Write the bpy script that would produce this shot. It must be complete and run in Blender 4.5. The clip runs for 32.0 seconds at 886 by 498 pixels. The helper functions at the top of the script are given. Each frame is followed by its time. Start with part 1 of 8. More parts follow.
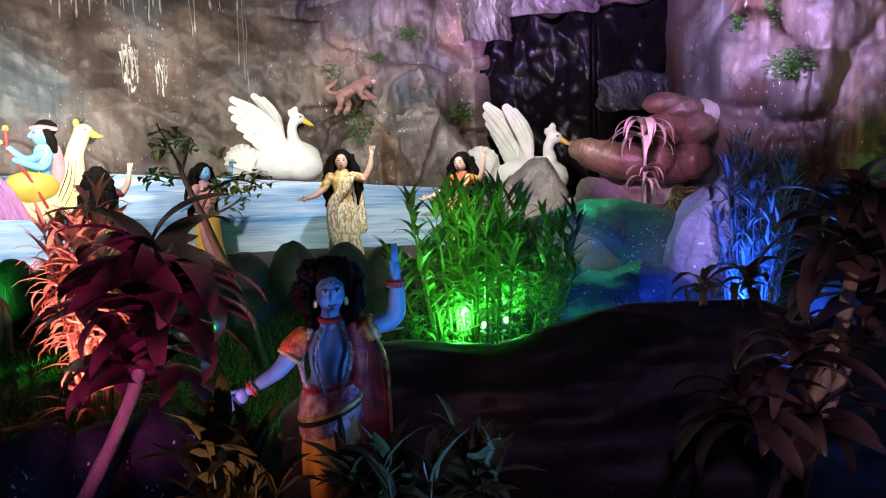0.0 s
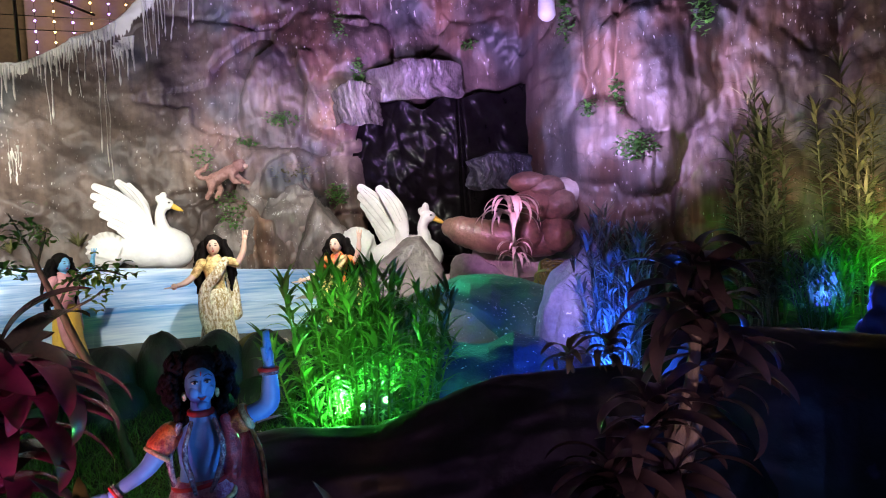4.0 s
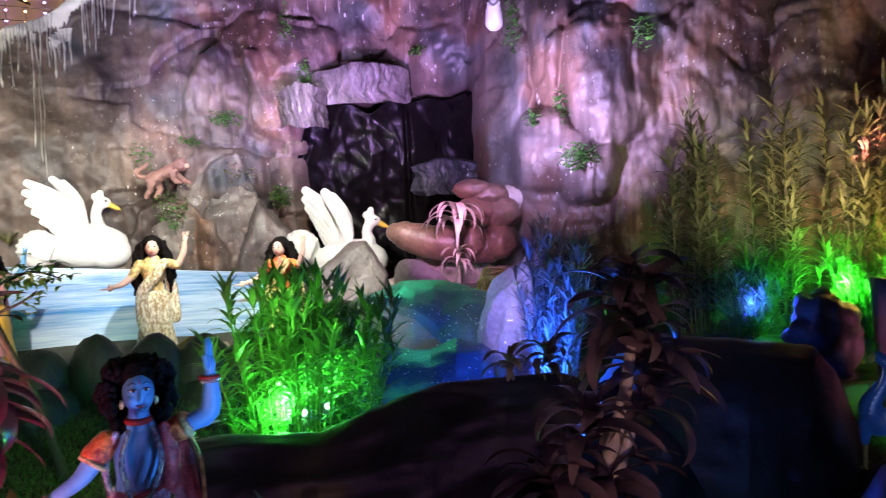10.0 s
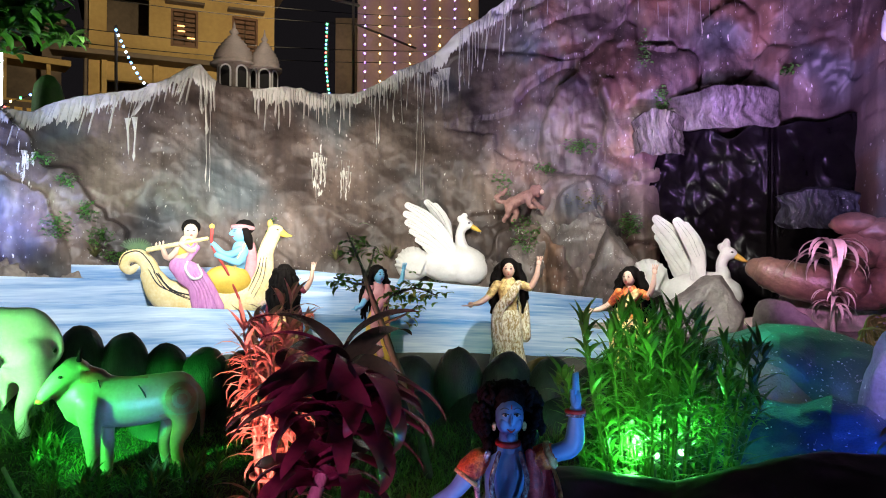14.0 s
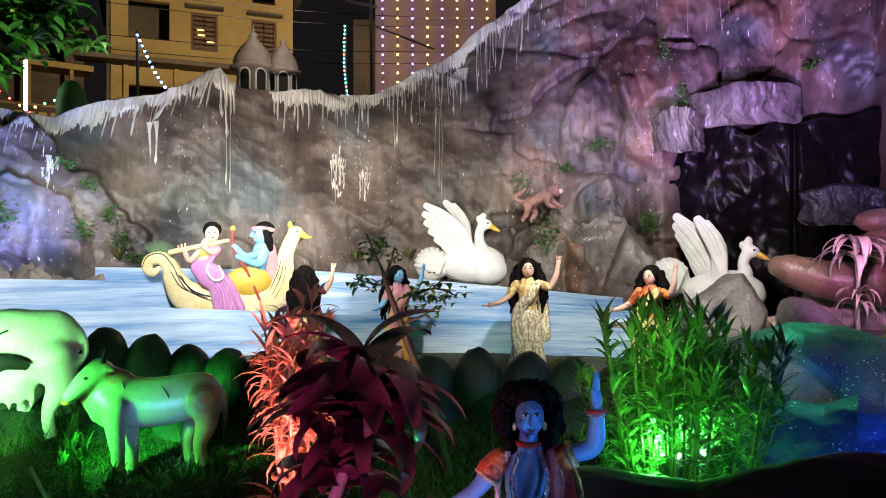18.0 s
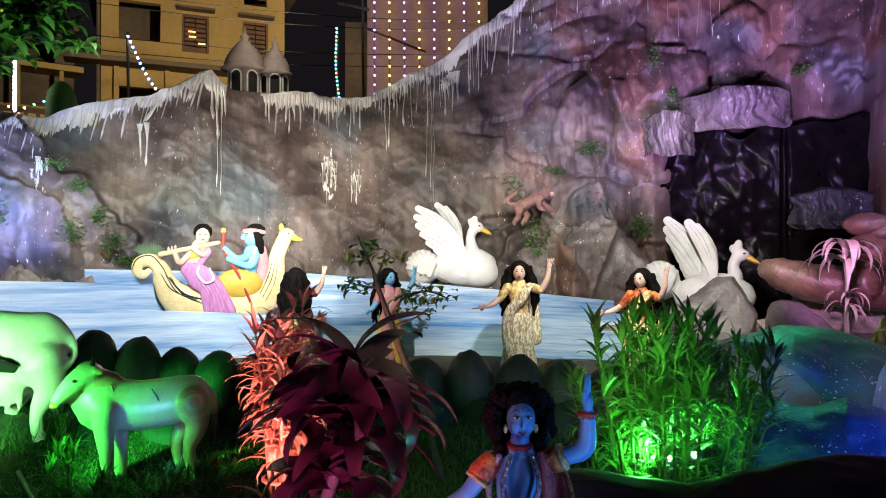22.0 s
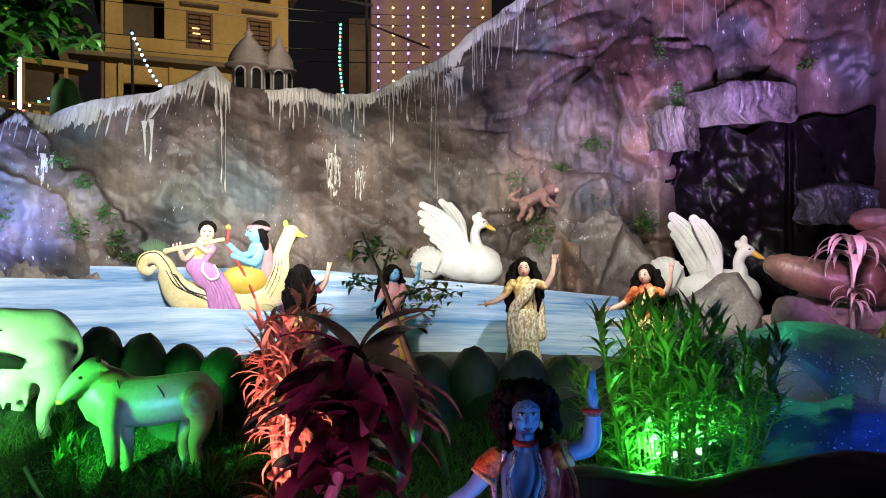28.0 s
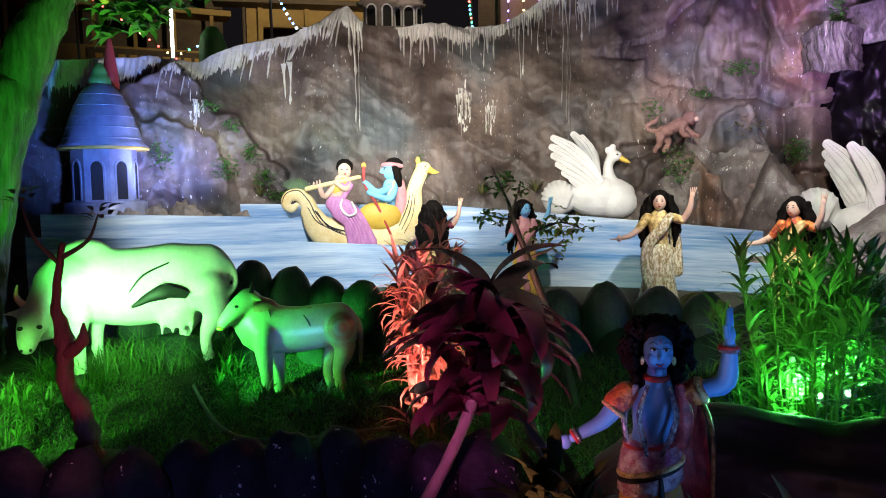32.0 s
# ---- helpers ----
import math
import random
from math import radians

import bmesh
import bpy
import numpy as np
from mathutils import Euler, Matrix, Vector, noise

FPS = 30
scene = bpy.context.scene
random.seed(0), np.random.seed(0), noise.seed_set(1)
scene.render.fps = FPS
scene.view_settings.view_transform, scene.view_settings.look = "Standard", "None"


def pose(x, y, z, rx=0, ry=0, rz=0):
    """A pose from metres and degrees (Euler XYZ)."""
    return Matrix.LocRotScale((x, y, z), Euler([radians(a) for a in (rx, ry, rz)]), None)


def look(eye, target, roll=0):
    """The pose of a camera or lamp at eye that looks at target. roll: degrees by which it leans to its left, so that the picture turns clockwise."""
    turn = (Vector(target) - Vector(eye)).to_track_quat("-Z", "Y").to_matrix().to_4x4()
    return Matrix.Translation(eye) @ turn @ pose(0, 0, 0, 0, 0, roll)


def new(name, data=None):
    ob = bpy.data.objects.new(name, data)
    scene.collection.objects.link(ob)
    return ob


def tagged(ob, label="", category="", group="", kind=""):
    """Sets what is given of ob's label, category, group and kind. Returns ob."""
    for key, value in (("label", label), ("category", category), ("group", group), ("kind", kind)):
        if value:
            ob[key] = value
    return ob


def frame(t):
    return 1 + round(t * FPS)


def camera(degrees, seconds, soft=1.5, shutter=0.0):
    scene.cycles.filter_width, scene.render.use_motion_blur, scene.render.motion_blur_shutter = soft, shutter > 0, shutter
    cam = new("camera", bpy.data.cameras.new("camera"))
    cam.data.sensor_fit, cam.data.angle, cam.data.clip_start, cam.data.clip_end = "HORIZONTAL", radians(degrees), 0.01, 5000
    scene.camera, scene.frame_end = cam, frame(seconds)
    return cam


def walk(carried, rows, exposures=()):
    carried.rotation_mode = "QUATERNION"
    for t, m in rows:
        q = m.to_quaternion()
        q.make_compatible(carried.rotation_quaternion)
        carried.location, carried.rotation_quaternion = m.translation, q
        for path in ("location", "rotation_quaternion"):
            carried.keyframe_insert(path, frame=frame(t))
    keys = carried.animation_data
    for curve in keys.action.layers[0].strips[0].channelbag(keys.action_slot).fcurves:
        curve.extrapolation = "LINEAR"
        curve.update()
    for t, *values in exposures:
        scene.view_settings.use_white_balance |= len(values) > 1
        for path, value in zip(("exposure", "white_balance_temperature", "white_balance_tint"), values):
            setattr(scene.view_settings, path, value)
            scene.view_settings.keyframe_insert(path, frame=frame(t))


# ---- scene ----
cam = camera(62.76, 32.0, soft=1.0, shutter=0.3)
walk(cam, [
    (0, pose(0.122, 0.035, 1.442, 82.07, 1.91, -13.74)),
    (0.5, pose(0.118, 0.027, 1.446, 83.04, 1.52, -14.77)),
    (1, pose(0.116, 0.021, 1.443, 83.88, 1.80, -14.69)),
    (1.5, pose(0.119, 0.018, 1.441, 84.33, 2.53, -14.35)),
    (2, pose(0.125, 0.013, 1.442, 85.25, 2.91, -15.03)),
    (2.5, pose(0.132, 0.003, 1.446, 86.10, 3.53, -16.38)),
    (3, pose(0.135, -0.006, 1.445, 86.62, 3.64, -18.38)),
    (3.5, pose(0.137, -0.023, 1.451, 87.40, 3.63, -21.20)),
    (5.5, pose(0.138, -0.047, 1.473, 88.17, 3.04, -26.21)),
    (6, pose(0.139, -0.052, 1.477, 88.41, 2.84, -27.47)),
    (6.5, pose(0.139, -0.060, 1.476, 87.77, 2.39, -28.69)),
    (7, pose(0.142, -0.061, 1.477, 87.64, 2.14, -29.22)),
    (7.5, pose(0.144, -0.062, 1.475, 87.16, 2.04, -29.55)),
    (8, pose(0.141, -0.070, 1.485, 87.34, 1.61, -30.74)),
    (8.5, pose(0.136, -0.074, 1.490, 88.84, 1.51, -31.48)),
    (9, pose(0.134, -0.076, 1.488, 88.79, 1.85, -30.77)),
    (9.5, pose(0.134, -0.077, 1.488, 88.87, 2.20, -30.27)),
    (10, pose(0.120, -0.072, 1.489, 87.73, 2.38, -27.64)),
    (10.5, pose(0.080, -0.055, 1.514, 89.46, 2.75, -17.68)),
    (11, pose(0.031, -0.044, 1.544, 94.14, 0.66, -6.93)),
    (11.5, pose(0.013, -0.029, 1.544, 92.22, -1.02, -5.44)),
    (12, pose(0.003, -0.002, 1.551, 92.62, -2.09, -4.01)),
    (12.5, pose(-0.005, -0.008, 1.548, 90.80, -1.21, -3.06)),
    (13, pose(-0.002, -0.008, 1.550, 90.38, -1.03, -2.67)),
    (13.5, pose(-0.007, -0.013, 1.551, 90.16, -0.68, -2.08)),
    (14, pose(-0.002, 0.004, 1.551, 89.94, -0.45, -1.60)),
    (14.5, pose(-0.004, 0.007, 1.549, 89.98, -0.40, -1.33)),
    (16.5, pose(-0.003, 0.000, 1.552, 90.08, -0.15, -0.47)),
    (17, pose(-0.002, 0.001, 1.552, 89.83, -0.20, -0.43)),
    (17.5, pose(-0.002, 0.001, 1.549, 89.77, -0.16, -0.36)),
    (18, pose(-0.001, -0.001, 1.551, 89.95, -0.02, -0.09)),
    (18.5, pose(-0.002, 0.000, 1.552, 90.05, 0.00, -0.13)),
    (19, pose(-0.000, 0.000, 1.550, 90.00, -0.00, -0.00)),
    (19.5, pose(-0.003, 0.003, 1.552, 89.91, 0.05, -0.03)),
    (20, pose(-0.001, 0.006, 1.550, 89.99, 0.00, -0.09)),
    (20.5, pose(-0.001, 0.001, 1.552, 90.06, -0.01, -0.29)),
    (21, pose(-0.002, 0.001, 1.552, 90.14, -0.09, -0.68)),
    (21.5, pose(-0.003, 0.001, 1.553, 90.09, -0.18, -0.84)),
    (22, pose(-0.002, 0.000, 1.550, 90.17, -0.14, -0.77)),
    (22.5, pose(-0.001, 0.001, 1.553, 90.16, -0.14, -0.70)),
    (23, pose(-0.004, 0.005, 1.552, 90.17, -0.17, -0.69)),
    (23.5, pose(-0.004, 0.002, 1.553, 90.09, -0.14, -0.76)),
    (24, pose(-0.003, 0.003, 1.549, 89.98, -0.12, -0.69)),
    (24.5, pose(-0.004, -0.003, 1.551, 90.24, -0.13, -0.68)),
    (25, pose(-0.003, -0.001, 1.554, 90.16, -0.05, -0.62)),
    (25.5, pose(-0.002, -0.000, 1.552, 90.11, 0.01, -0.47)),
    (27.5, pose(-0.003, 0.002, 1.550, 89.84, -0.05, -0.33)),
    (28, pose(-0.004, 0.003, 1.551, 89.87, -0.04, -0.44)),
    (28.5, pose(-0.002, 0.006, 1.550, 89.83, -0.02, -0.36)),
    (29, pose(-0.004, -0.006, 1.553, 88.15, 0.08, 2.26)),
    (29.5, pose(-0.002, -0.030, 1.558, 88.23, 0.68, 5.63)),
    (30, pose(-0.004, -0.028, 1.560, 88.29, 0.70, 6.45)),
    (30.5, pose(-0.005, -0.032, 1.556, 87.88, 0.91, 8.07)),
    (31, pose(0.003, -0.029, 1.552, 86.90, 0.95, 9.30)),
    (31.5, pose(0.003, -0.026, 1.556, 84.92, 0.73, 9.27)),
    (32, pose(0.003, -0.027, 1.555, 84.80, 0.83, 9.85)),
], [(0, 0.05), (3.5, 0.1), (5.5, 0.65), (9.8, 0.65), (11.3, 0.15), (14, 0.0), (28, -0.05), (30, -0.2), (32, -0.25)])

# ---- world and lamps ----
night = bpy.data.worlds.new("night")
scene.world = night
night.use_nodes = True
night.node_tree.nodes["Background"].inputs[0].default_value = (0.0060, 0.0052, 0.0060, 1)
night.node_tree.nodes["Background"].inputs[1].default_value = 1.3


def spot(name, eye, target, colour, watts, angle=60, blend=0.6, radius=0.06):
    d = bpy.data.lights.new(name, "SPOT")
    d.color, d.energy, d.spot_size, d.spot_blend, d.shadow_soft_size = colour, watts, radians(angle), blend, radius
    ob = new(name, d)
    ob.matrix_world = look(eye, target)
    return ob


def point(name, at, colour, watts, radius=0.05):
    d = bpy.data.lights.new(name, "POINT")
    d.color, d.energy, d.shadow_soft_size = colour, watts, radius
    ob = new(name, d)
    ob.location = at
    return ob


WARM, COOL = (1.0, 0.84, 0.62), (0.93, 0.97, 1.0)
VIOLET, MAGENTA, BLUE = (0.60, 0.30, 1.0), (1.0, 0.28, 0.75), (0.16, 0.32, 1.0)
GREEN, RED = (0.04, 1.0, 0.12), (1.0, 0.10, 0.06)

# white floods on the painted pond and the cliff behind it
spot("pond_flood", (-1.9, 4.6, 3.2), (-3.2, 8.3, 1.05), COOL, 820, 64, 0.5)
spot("pond_flood", (-0.8, 4.9, 3.4), (-0.9, 8.8, 1.25), (1.0, 0.95, 0.84), 420, 66, 0.5)
spot("pond_flood", (1.3, 4.9, 3.4), (2.2, 8.5, 1.2), (1.0, 0.96, 0.88), 680, 70, 0.5)
spot("cliff_flood", (-1.2, 6.2, 1.7), (-0.9, 9.8, 3.9), (0.96, 0.90, 0.78), 400, 120, 0.9)
spot("cliff_flood", (-3.4, 6.4, 1.9), (-3.2, 9.8, 3.8), (0.90, 0.88, 0.84), 230, 120, 0.9)
spot("cliff_flood", (-4.3, 7.2, 1.5), (-4.9, 8.4, 2.5), (0.26, 0.32, 1.0), 210, 110, 0.9)
# changing colour floods
spot("cascade_flood", (2.5, 5.4, 2.0), (3.6, 9.0, 4.1), (0.62, 0.34, 1.0), 980, 74, 0.9)
spot("cascade_flood", (0.9, 6.0, 2.2), (2.4, 9.8, 4.7), (0.50, 0.42, 1.0), 560, 80, 0.9)
spot("shoulder_flood", (3.1, 4.7, 2.0), (4.9, 6.2, 2.9), (0.56, 0.42, 1.0), 680, 88, 0.9)
spot("shoulder_flood", (4.4, 4.4, 2.2), (6.3, 5.0, 3.4), (0.70, 0.52, 0.84), 95, 84, 0.9)
spot("crag_flood", (5.4, 3.3, 1.8), (6.7, 3.35, 3.0), (1.0, 0.18, 0.24), 90, 66, 0.9)
spot("stupa_flood", (-3.75, 5.9, 1.5), (-5.15, 7.5, 2.35), (0.09, 0.22, 1.0), 340, 66, 0.9)
spot("stack_flood", (3.0, 5.2, 1.75), (3.75, 6.75, 1.25), (0.82, 0.36, 0.84), 120, 60, 0.9)
spot("mound_light", (2.75, 6.05, 2.0), (2.80, 5.55, 0.75), (0.06, 1.0, 0.50), 62, 74, 0.9)
# whitish fill added for the pale face, no such lamp is known
spot("mound_light", (1.78, 4.55, 1.2), (2.30, 5.05, 0.62), (0.96, 1.0, 0.66), 10, 50, 0.9)
spot("mound_light", (2.1, 4.45, 0.9), (2.6, 5.0, 0.35), (0.06, 0.24, 1.0), 2.5, 70, 0.9)
# garden floods
spot("cow_flood", (-2.75, 3.40, 0.80), (-3.3, 5.6, 0.72), (0.26, 1.0, 0.28), 470, 54, 0.8)
spot("turf_flood", (-3.1, 2.7, 1.0), (-3.35, 4.15, 0.0), (0.20, 1.0, 0.14), 330, 50, 0.9)
spot("calf_flood", (-2.80, 3.72, 0.85), (-2.15, 4.72, 0.44), (0.06, 1.0, 0.12), 720, 40, 0.9)
spot("calf_flood", (-1.35, 4.0, 0.35), (-1.85, 4.8, 0.45), (0.16, 0.50, 1.0), 42, 40, 0.9)
spot("tree_flood", (-3.1, 3.6, 0.6), (-4.0, 4.9, 2.2), (0.10, 1.0, 0.12), 330, 58, 0.9)
spot("crown_flood", (-2.9, 4.3, 1.2), (-3.2, 5.3, 3.15), (0.45, 1.0, 0.35), 170, 66, 0.9)
spot("cordyline_flood", (-1.0, 3.62, 0.10), (-0.86, 4.3, 0.75), (1.0, 0.32, 0.28), 340, 76, 0.9)
spot("figure_flood", (1.0, 1.3, 0.30), (0.35, 2.75, 0.95), (0.12, 0.38, 1.0), 72, 50, 0.9)
spot("figure_flood", (-0.7, 1.5, 0.45), (0.2, 2.75, 0.62), (1.0, 0.46, 0.34), 52, 46, 0.9)
spot("leaf_flood", (-0.75, 1.7, 0.35), (-0.3, 3.1, 0.9), (0.90, 0.16, 0.62), 140, 62, 0.9)
spot("leaf_flood", (1.1, 0.7, 0.5), (1.95, 2.1, 0.85), (0.95, 0.55, 0.60), 62, 38, 0.9)
spot("stump_flood", (4.35, 2.0, 0.12), (5.0, 2.65, 0.60), (1.0, 0.26, 0.46), 110, 58, 0.9)
spot("bamboo_flood", (4.25, 2.75, 1.2), (5.45, 3.6, 1.75), (1.0, 0.76, 0.40), 210, 62, 0.9)
spot("bamboo_flood", (3.7, 2.9, 1.5), (4.8, 4.2, 1.7), (0.92, 0.88, 0.55), 80, 52, 0.9)
# unseen fills, added to lift the near stones and dark mounds
spot("edge_fill", (-1.2, 1.2, 0.9), (-1.5, 3.2, 0.2), (0.22, 0.26, 1.0), 15, 100, 0.9)
spot("edge_fill", (1.9, 0.7, 1.1), (2.7, 2.6, 0.3), (0.08, 0.18, 0.80), 20, 54, 0.9)
spot("edge_fill", (0.8, 0.9, 1.4), (1.5, 3.0, 0.35), (0.50, 0.24, 0.60), 16, 84, 0.9)
spot("boulder_flood", (2.35, 4.0, 1.05), (3.0, 4.4, 0.85), (0.46, 0.38, 1.0), 56, 72, 0.9)
# added blue-white fill; no known lamp stands by the peacock
spot("peacock_fill", (3.2, 1.5, 0.35), (3.86, 2.25, 0.45), (0.45, 0.6, 1.0), 9, 50, 0.9)
spot("snag_flood", (-1.5, 1.9, 0.5), (-2.25, 2.9, 0.8), (1.0, 0.20, 0.22), 16, 60, 0.9)
# another added fill from mid-air, for the row of boulders
spot("edge_fill", (0.3, 2.3, 1.75), (-0.3, 6.0, 0.35), (0.40, 0.80, 0.5), 85, 80, 0.9)
point("reed_lamp", (2.74, 3.66, 0.50), (0.02, 0.10, 1.0), 40)
point("reed_lamp", (2.72, 3.52, 0.80), (0.02, 0.10, 1.0), 24)
point("bamboo_lamp", (4.74, 3.74, 0.76), (0.03, 0.05, 1.0), 28)
point("thicket_lamp", (1.16, 3.92, 0.48), (0.10, 1.0, 0.15), 58)
point("thicket_lamp", (1.40, 4.02, 0.58), (0.10, 1.0, 0.15), 44)
spot("thicket_flood", (0.85, 3.15, 1.25), (1.25, 4.0, 0.75), (0.25, 1.0, 0.22), 90, 66, 0.9)
point("bamboo_lamp", (5.36, 3.42, 0.86), (0.05, 1.0, 0.05), 62)
point("bamboo_lamp", (5.60, 3.02, 1.20), (1.0, 0.62, 0.14), 16)
# unseen warm lights, added to brighten the houses behind
spot("house_fill", (-3.0, 13.0, 6.5), (-7.0, 21.0, 7.5), (1.0, 0.80, 0.52), 1700, 84, 0.9)
spot("house_fill", (1.0, 14.0, 6.0), (-0.4, 24.0, 8.0), (1.0, 0.72, 0.50), 1100, 80, 0.8)
# unseen fill, added to brighten the temple on the crest
spot("crest_fill", (-1.6, 9.4, 5.6), (-2.6, 10.9, 4.3), (1.0, 0.88, 0.72), 110, 90, 0.9)

# ---- materials ----


def mat(name, col, col2=None, rough=0.6, scale=6.0, fine=40.0, bump=0.15, metal=0.0, spread=0.5, stretch=(1, 1, 1), spec=0.5, vary=0.0, thin=0.0, specks=0.0):
    """A painted or natural surface: two tones mixed by two scales of noise, with fine relief."""
    m = bpy.data.materials.new(name)
    m.use_nodes = True
    n, l = m.node_tree.nodes, m.node_tree.links
    b = n["Principled BSDF"]
    b.inputs["Roughness"].default_value, b.inputs["Metallic"].default_value = rough, metal
    b.inputs["Specular IOR Level"].default_value = spec
    tc, mp = n.new("ShaderNodeTexCoord"), n.new("ShaderNodeMapping")
    mp.inputs["Scale"].default_value = stretch
    l.new(tc.outputs["Object"], mp.inputs[0])
    a, f = n.new("ShaderNodeTexNoise"), n.new("ShaderNodeTexNoise")
    a.inputs["Scale"].default_value, f.inputs["Scale"].default_value = scale, fine
    a.inputs["Detail"].default_value, f.inputs["Detail"].default_value = 4, 3
    l.new(mp.outputs[0], a.inputs["Vector"])
    l.new(mp.outputs[0], f.inputs["Vector"])
    add = n.new("ShaderNodeMath")
    add.operation = "MULTIPLY_ADD"
    l.new(f.outputs[0], add.inputs[0])
    add.inputs[1].default_value = 0.4
    l.new(a.outputs[0], add.inputs[2])
    ramp = n.new("ShaderNodeValToRGB")
    ramp.color_ramp.elements[0].position, ramp.color_ramp.elements[1].position = 0.70 - spread / 2, 0.70 + spread / 2
    c2 = col2 or tuple(0.7 * c for c in col)
    ramp.color_ramp.elements[0].color, ramp.color_ramp.elements[1].color = (*c2, 1), (*col, 1)
    l.new(add.outputs[0], ramp.inputs[0])
    last = ramp.outputs[0]
    if vary:
        info, hsv = n.new("ShaderNodeNewGeometry"), n.new("ShaderNodeHueSaturation")
        k = n.new("ShaderNodeMath")
        k.operation = "MULTIPLY_ADD"
        l.new(info.outputs["Random Per Island"], k.inputs[0])
        k.inputs[1].default_value, k.inputs[2].default_value = vary, 1 - vary / 2
        l.new(k.outputs[0], hsv.inputs["Value"])
        l.new(last, hsv.inputs["Color"])
        last = hsv.outputs[0]
    if specks:
        s1, s2 = n.new("ShaderNodeTexNoise"), n.new("ShaderNodeTexNoise")
        s1.inputs["Scale"].default_value, s2.inputs["Scale"].default_value = specks, specks * 0.11
        l.new(tc.outputs["Object"], s1.inputs["Vector"])
        l.new(tc.outputs["Object"], s2.inputs["Vector"])
        both = n.new("ShaderNodeMath")
        both.operation = "MULTIPLY_ADD"
        l.new(s2.outputs[0], both.inputs[0])
        both.inputs[1].default_value = 0.5
        l.new(s1.outputs[0], both.inputs[2])
        r2, mx = n.new("ShaderNodeValToRGB"), n.new("ShaderNodeMix")
        r2.color_ramp.elements[0].position, r2.color_ramp.elements[1].position = 0.955, 0.985
        l.new(both.outputs[0], r2.inputs[0])
        mx.data_type = "RGBA"
        l.new(r2.outputs[0], mx.inputs[0])
        l.new(last, mx.inputs[6])
        mx.inputs[7].default_value = (0.72, 0.72, 0.70, 1)
        last = mx.outputs[2]
    l.new(last, b.inputs["Base Color"])
    if bump:
        bp = n.new("ShaderNodeBump")
        bp.inputs["Strength"].default_value, bp.inputs["Distance"].default_value = bump, 0.02
        l.new(add.outputs[0], bp.inputs["Height"])
        l.new(bp.outputs[0], b.inputs["Normal"])
    if thin:
        through_, mixed = n.new("ShaderNodeBsdfTranslucent"), n.new("ShaderNodeMixShader")
        l.new(last, through_.inputs[0])
        mixed.inputs[0].default_value = thin
        l.new(b.outputs[0], mixed.inputs[1])
        l.new(through_.outputs[0], mixed.inputs[2])
        l.new(mixed.outputs[0], n["Material Output"].inputs[0])
    return m


def glow(name, col, strength):
    m = bpy.data.materials.new(name)
    m.use_nodes = True
    b = m.node_tree.nodes["Principled BSDF"]
    b.inputs["Base Color"].default_value = (*col, 1)
    b.inputs["Emission Color"].default_value = (*col, 1)
    b.inputs["Emission Strength"].default_value = strength
    return m


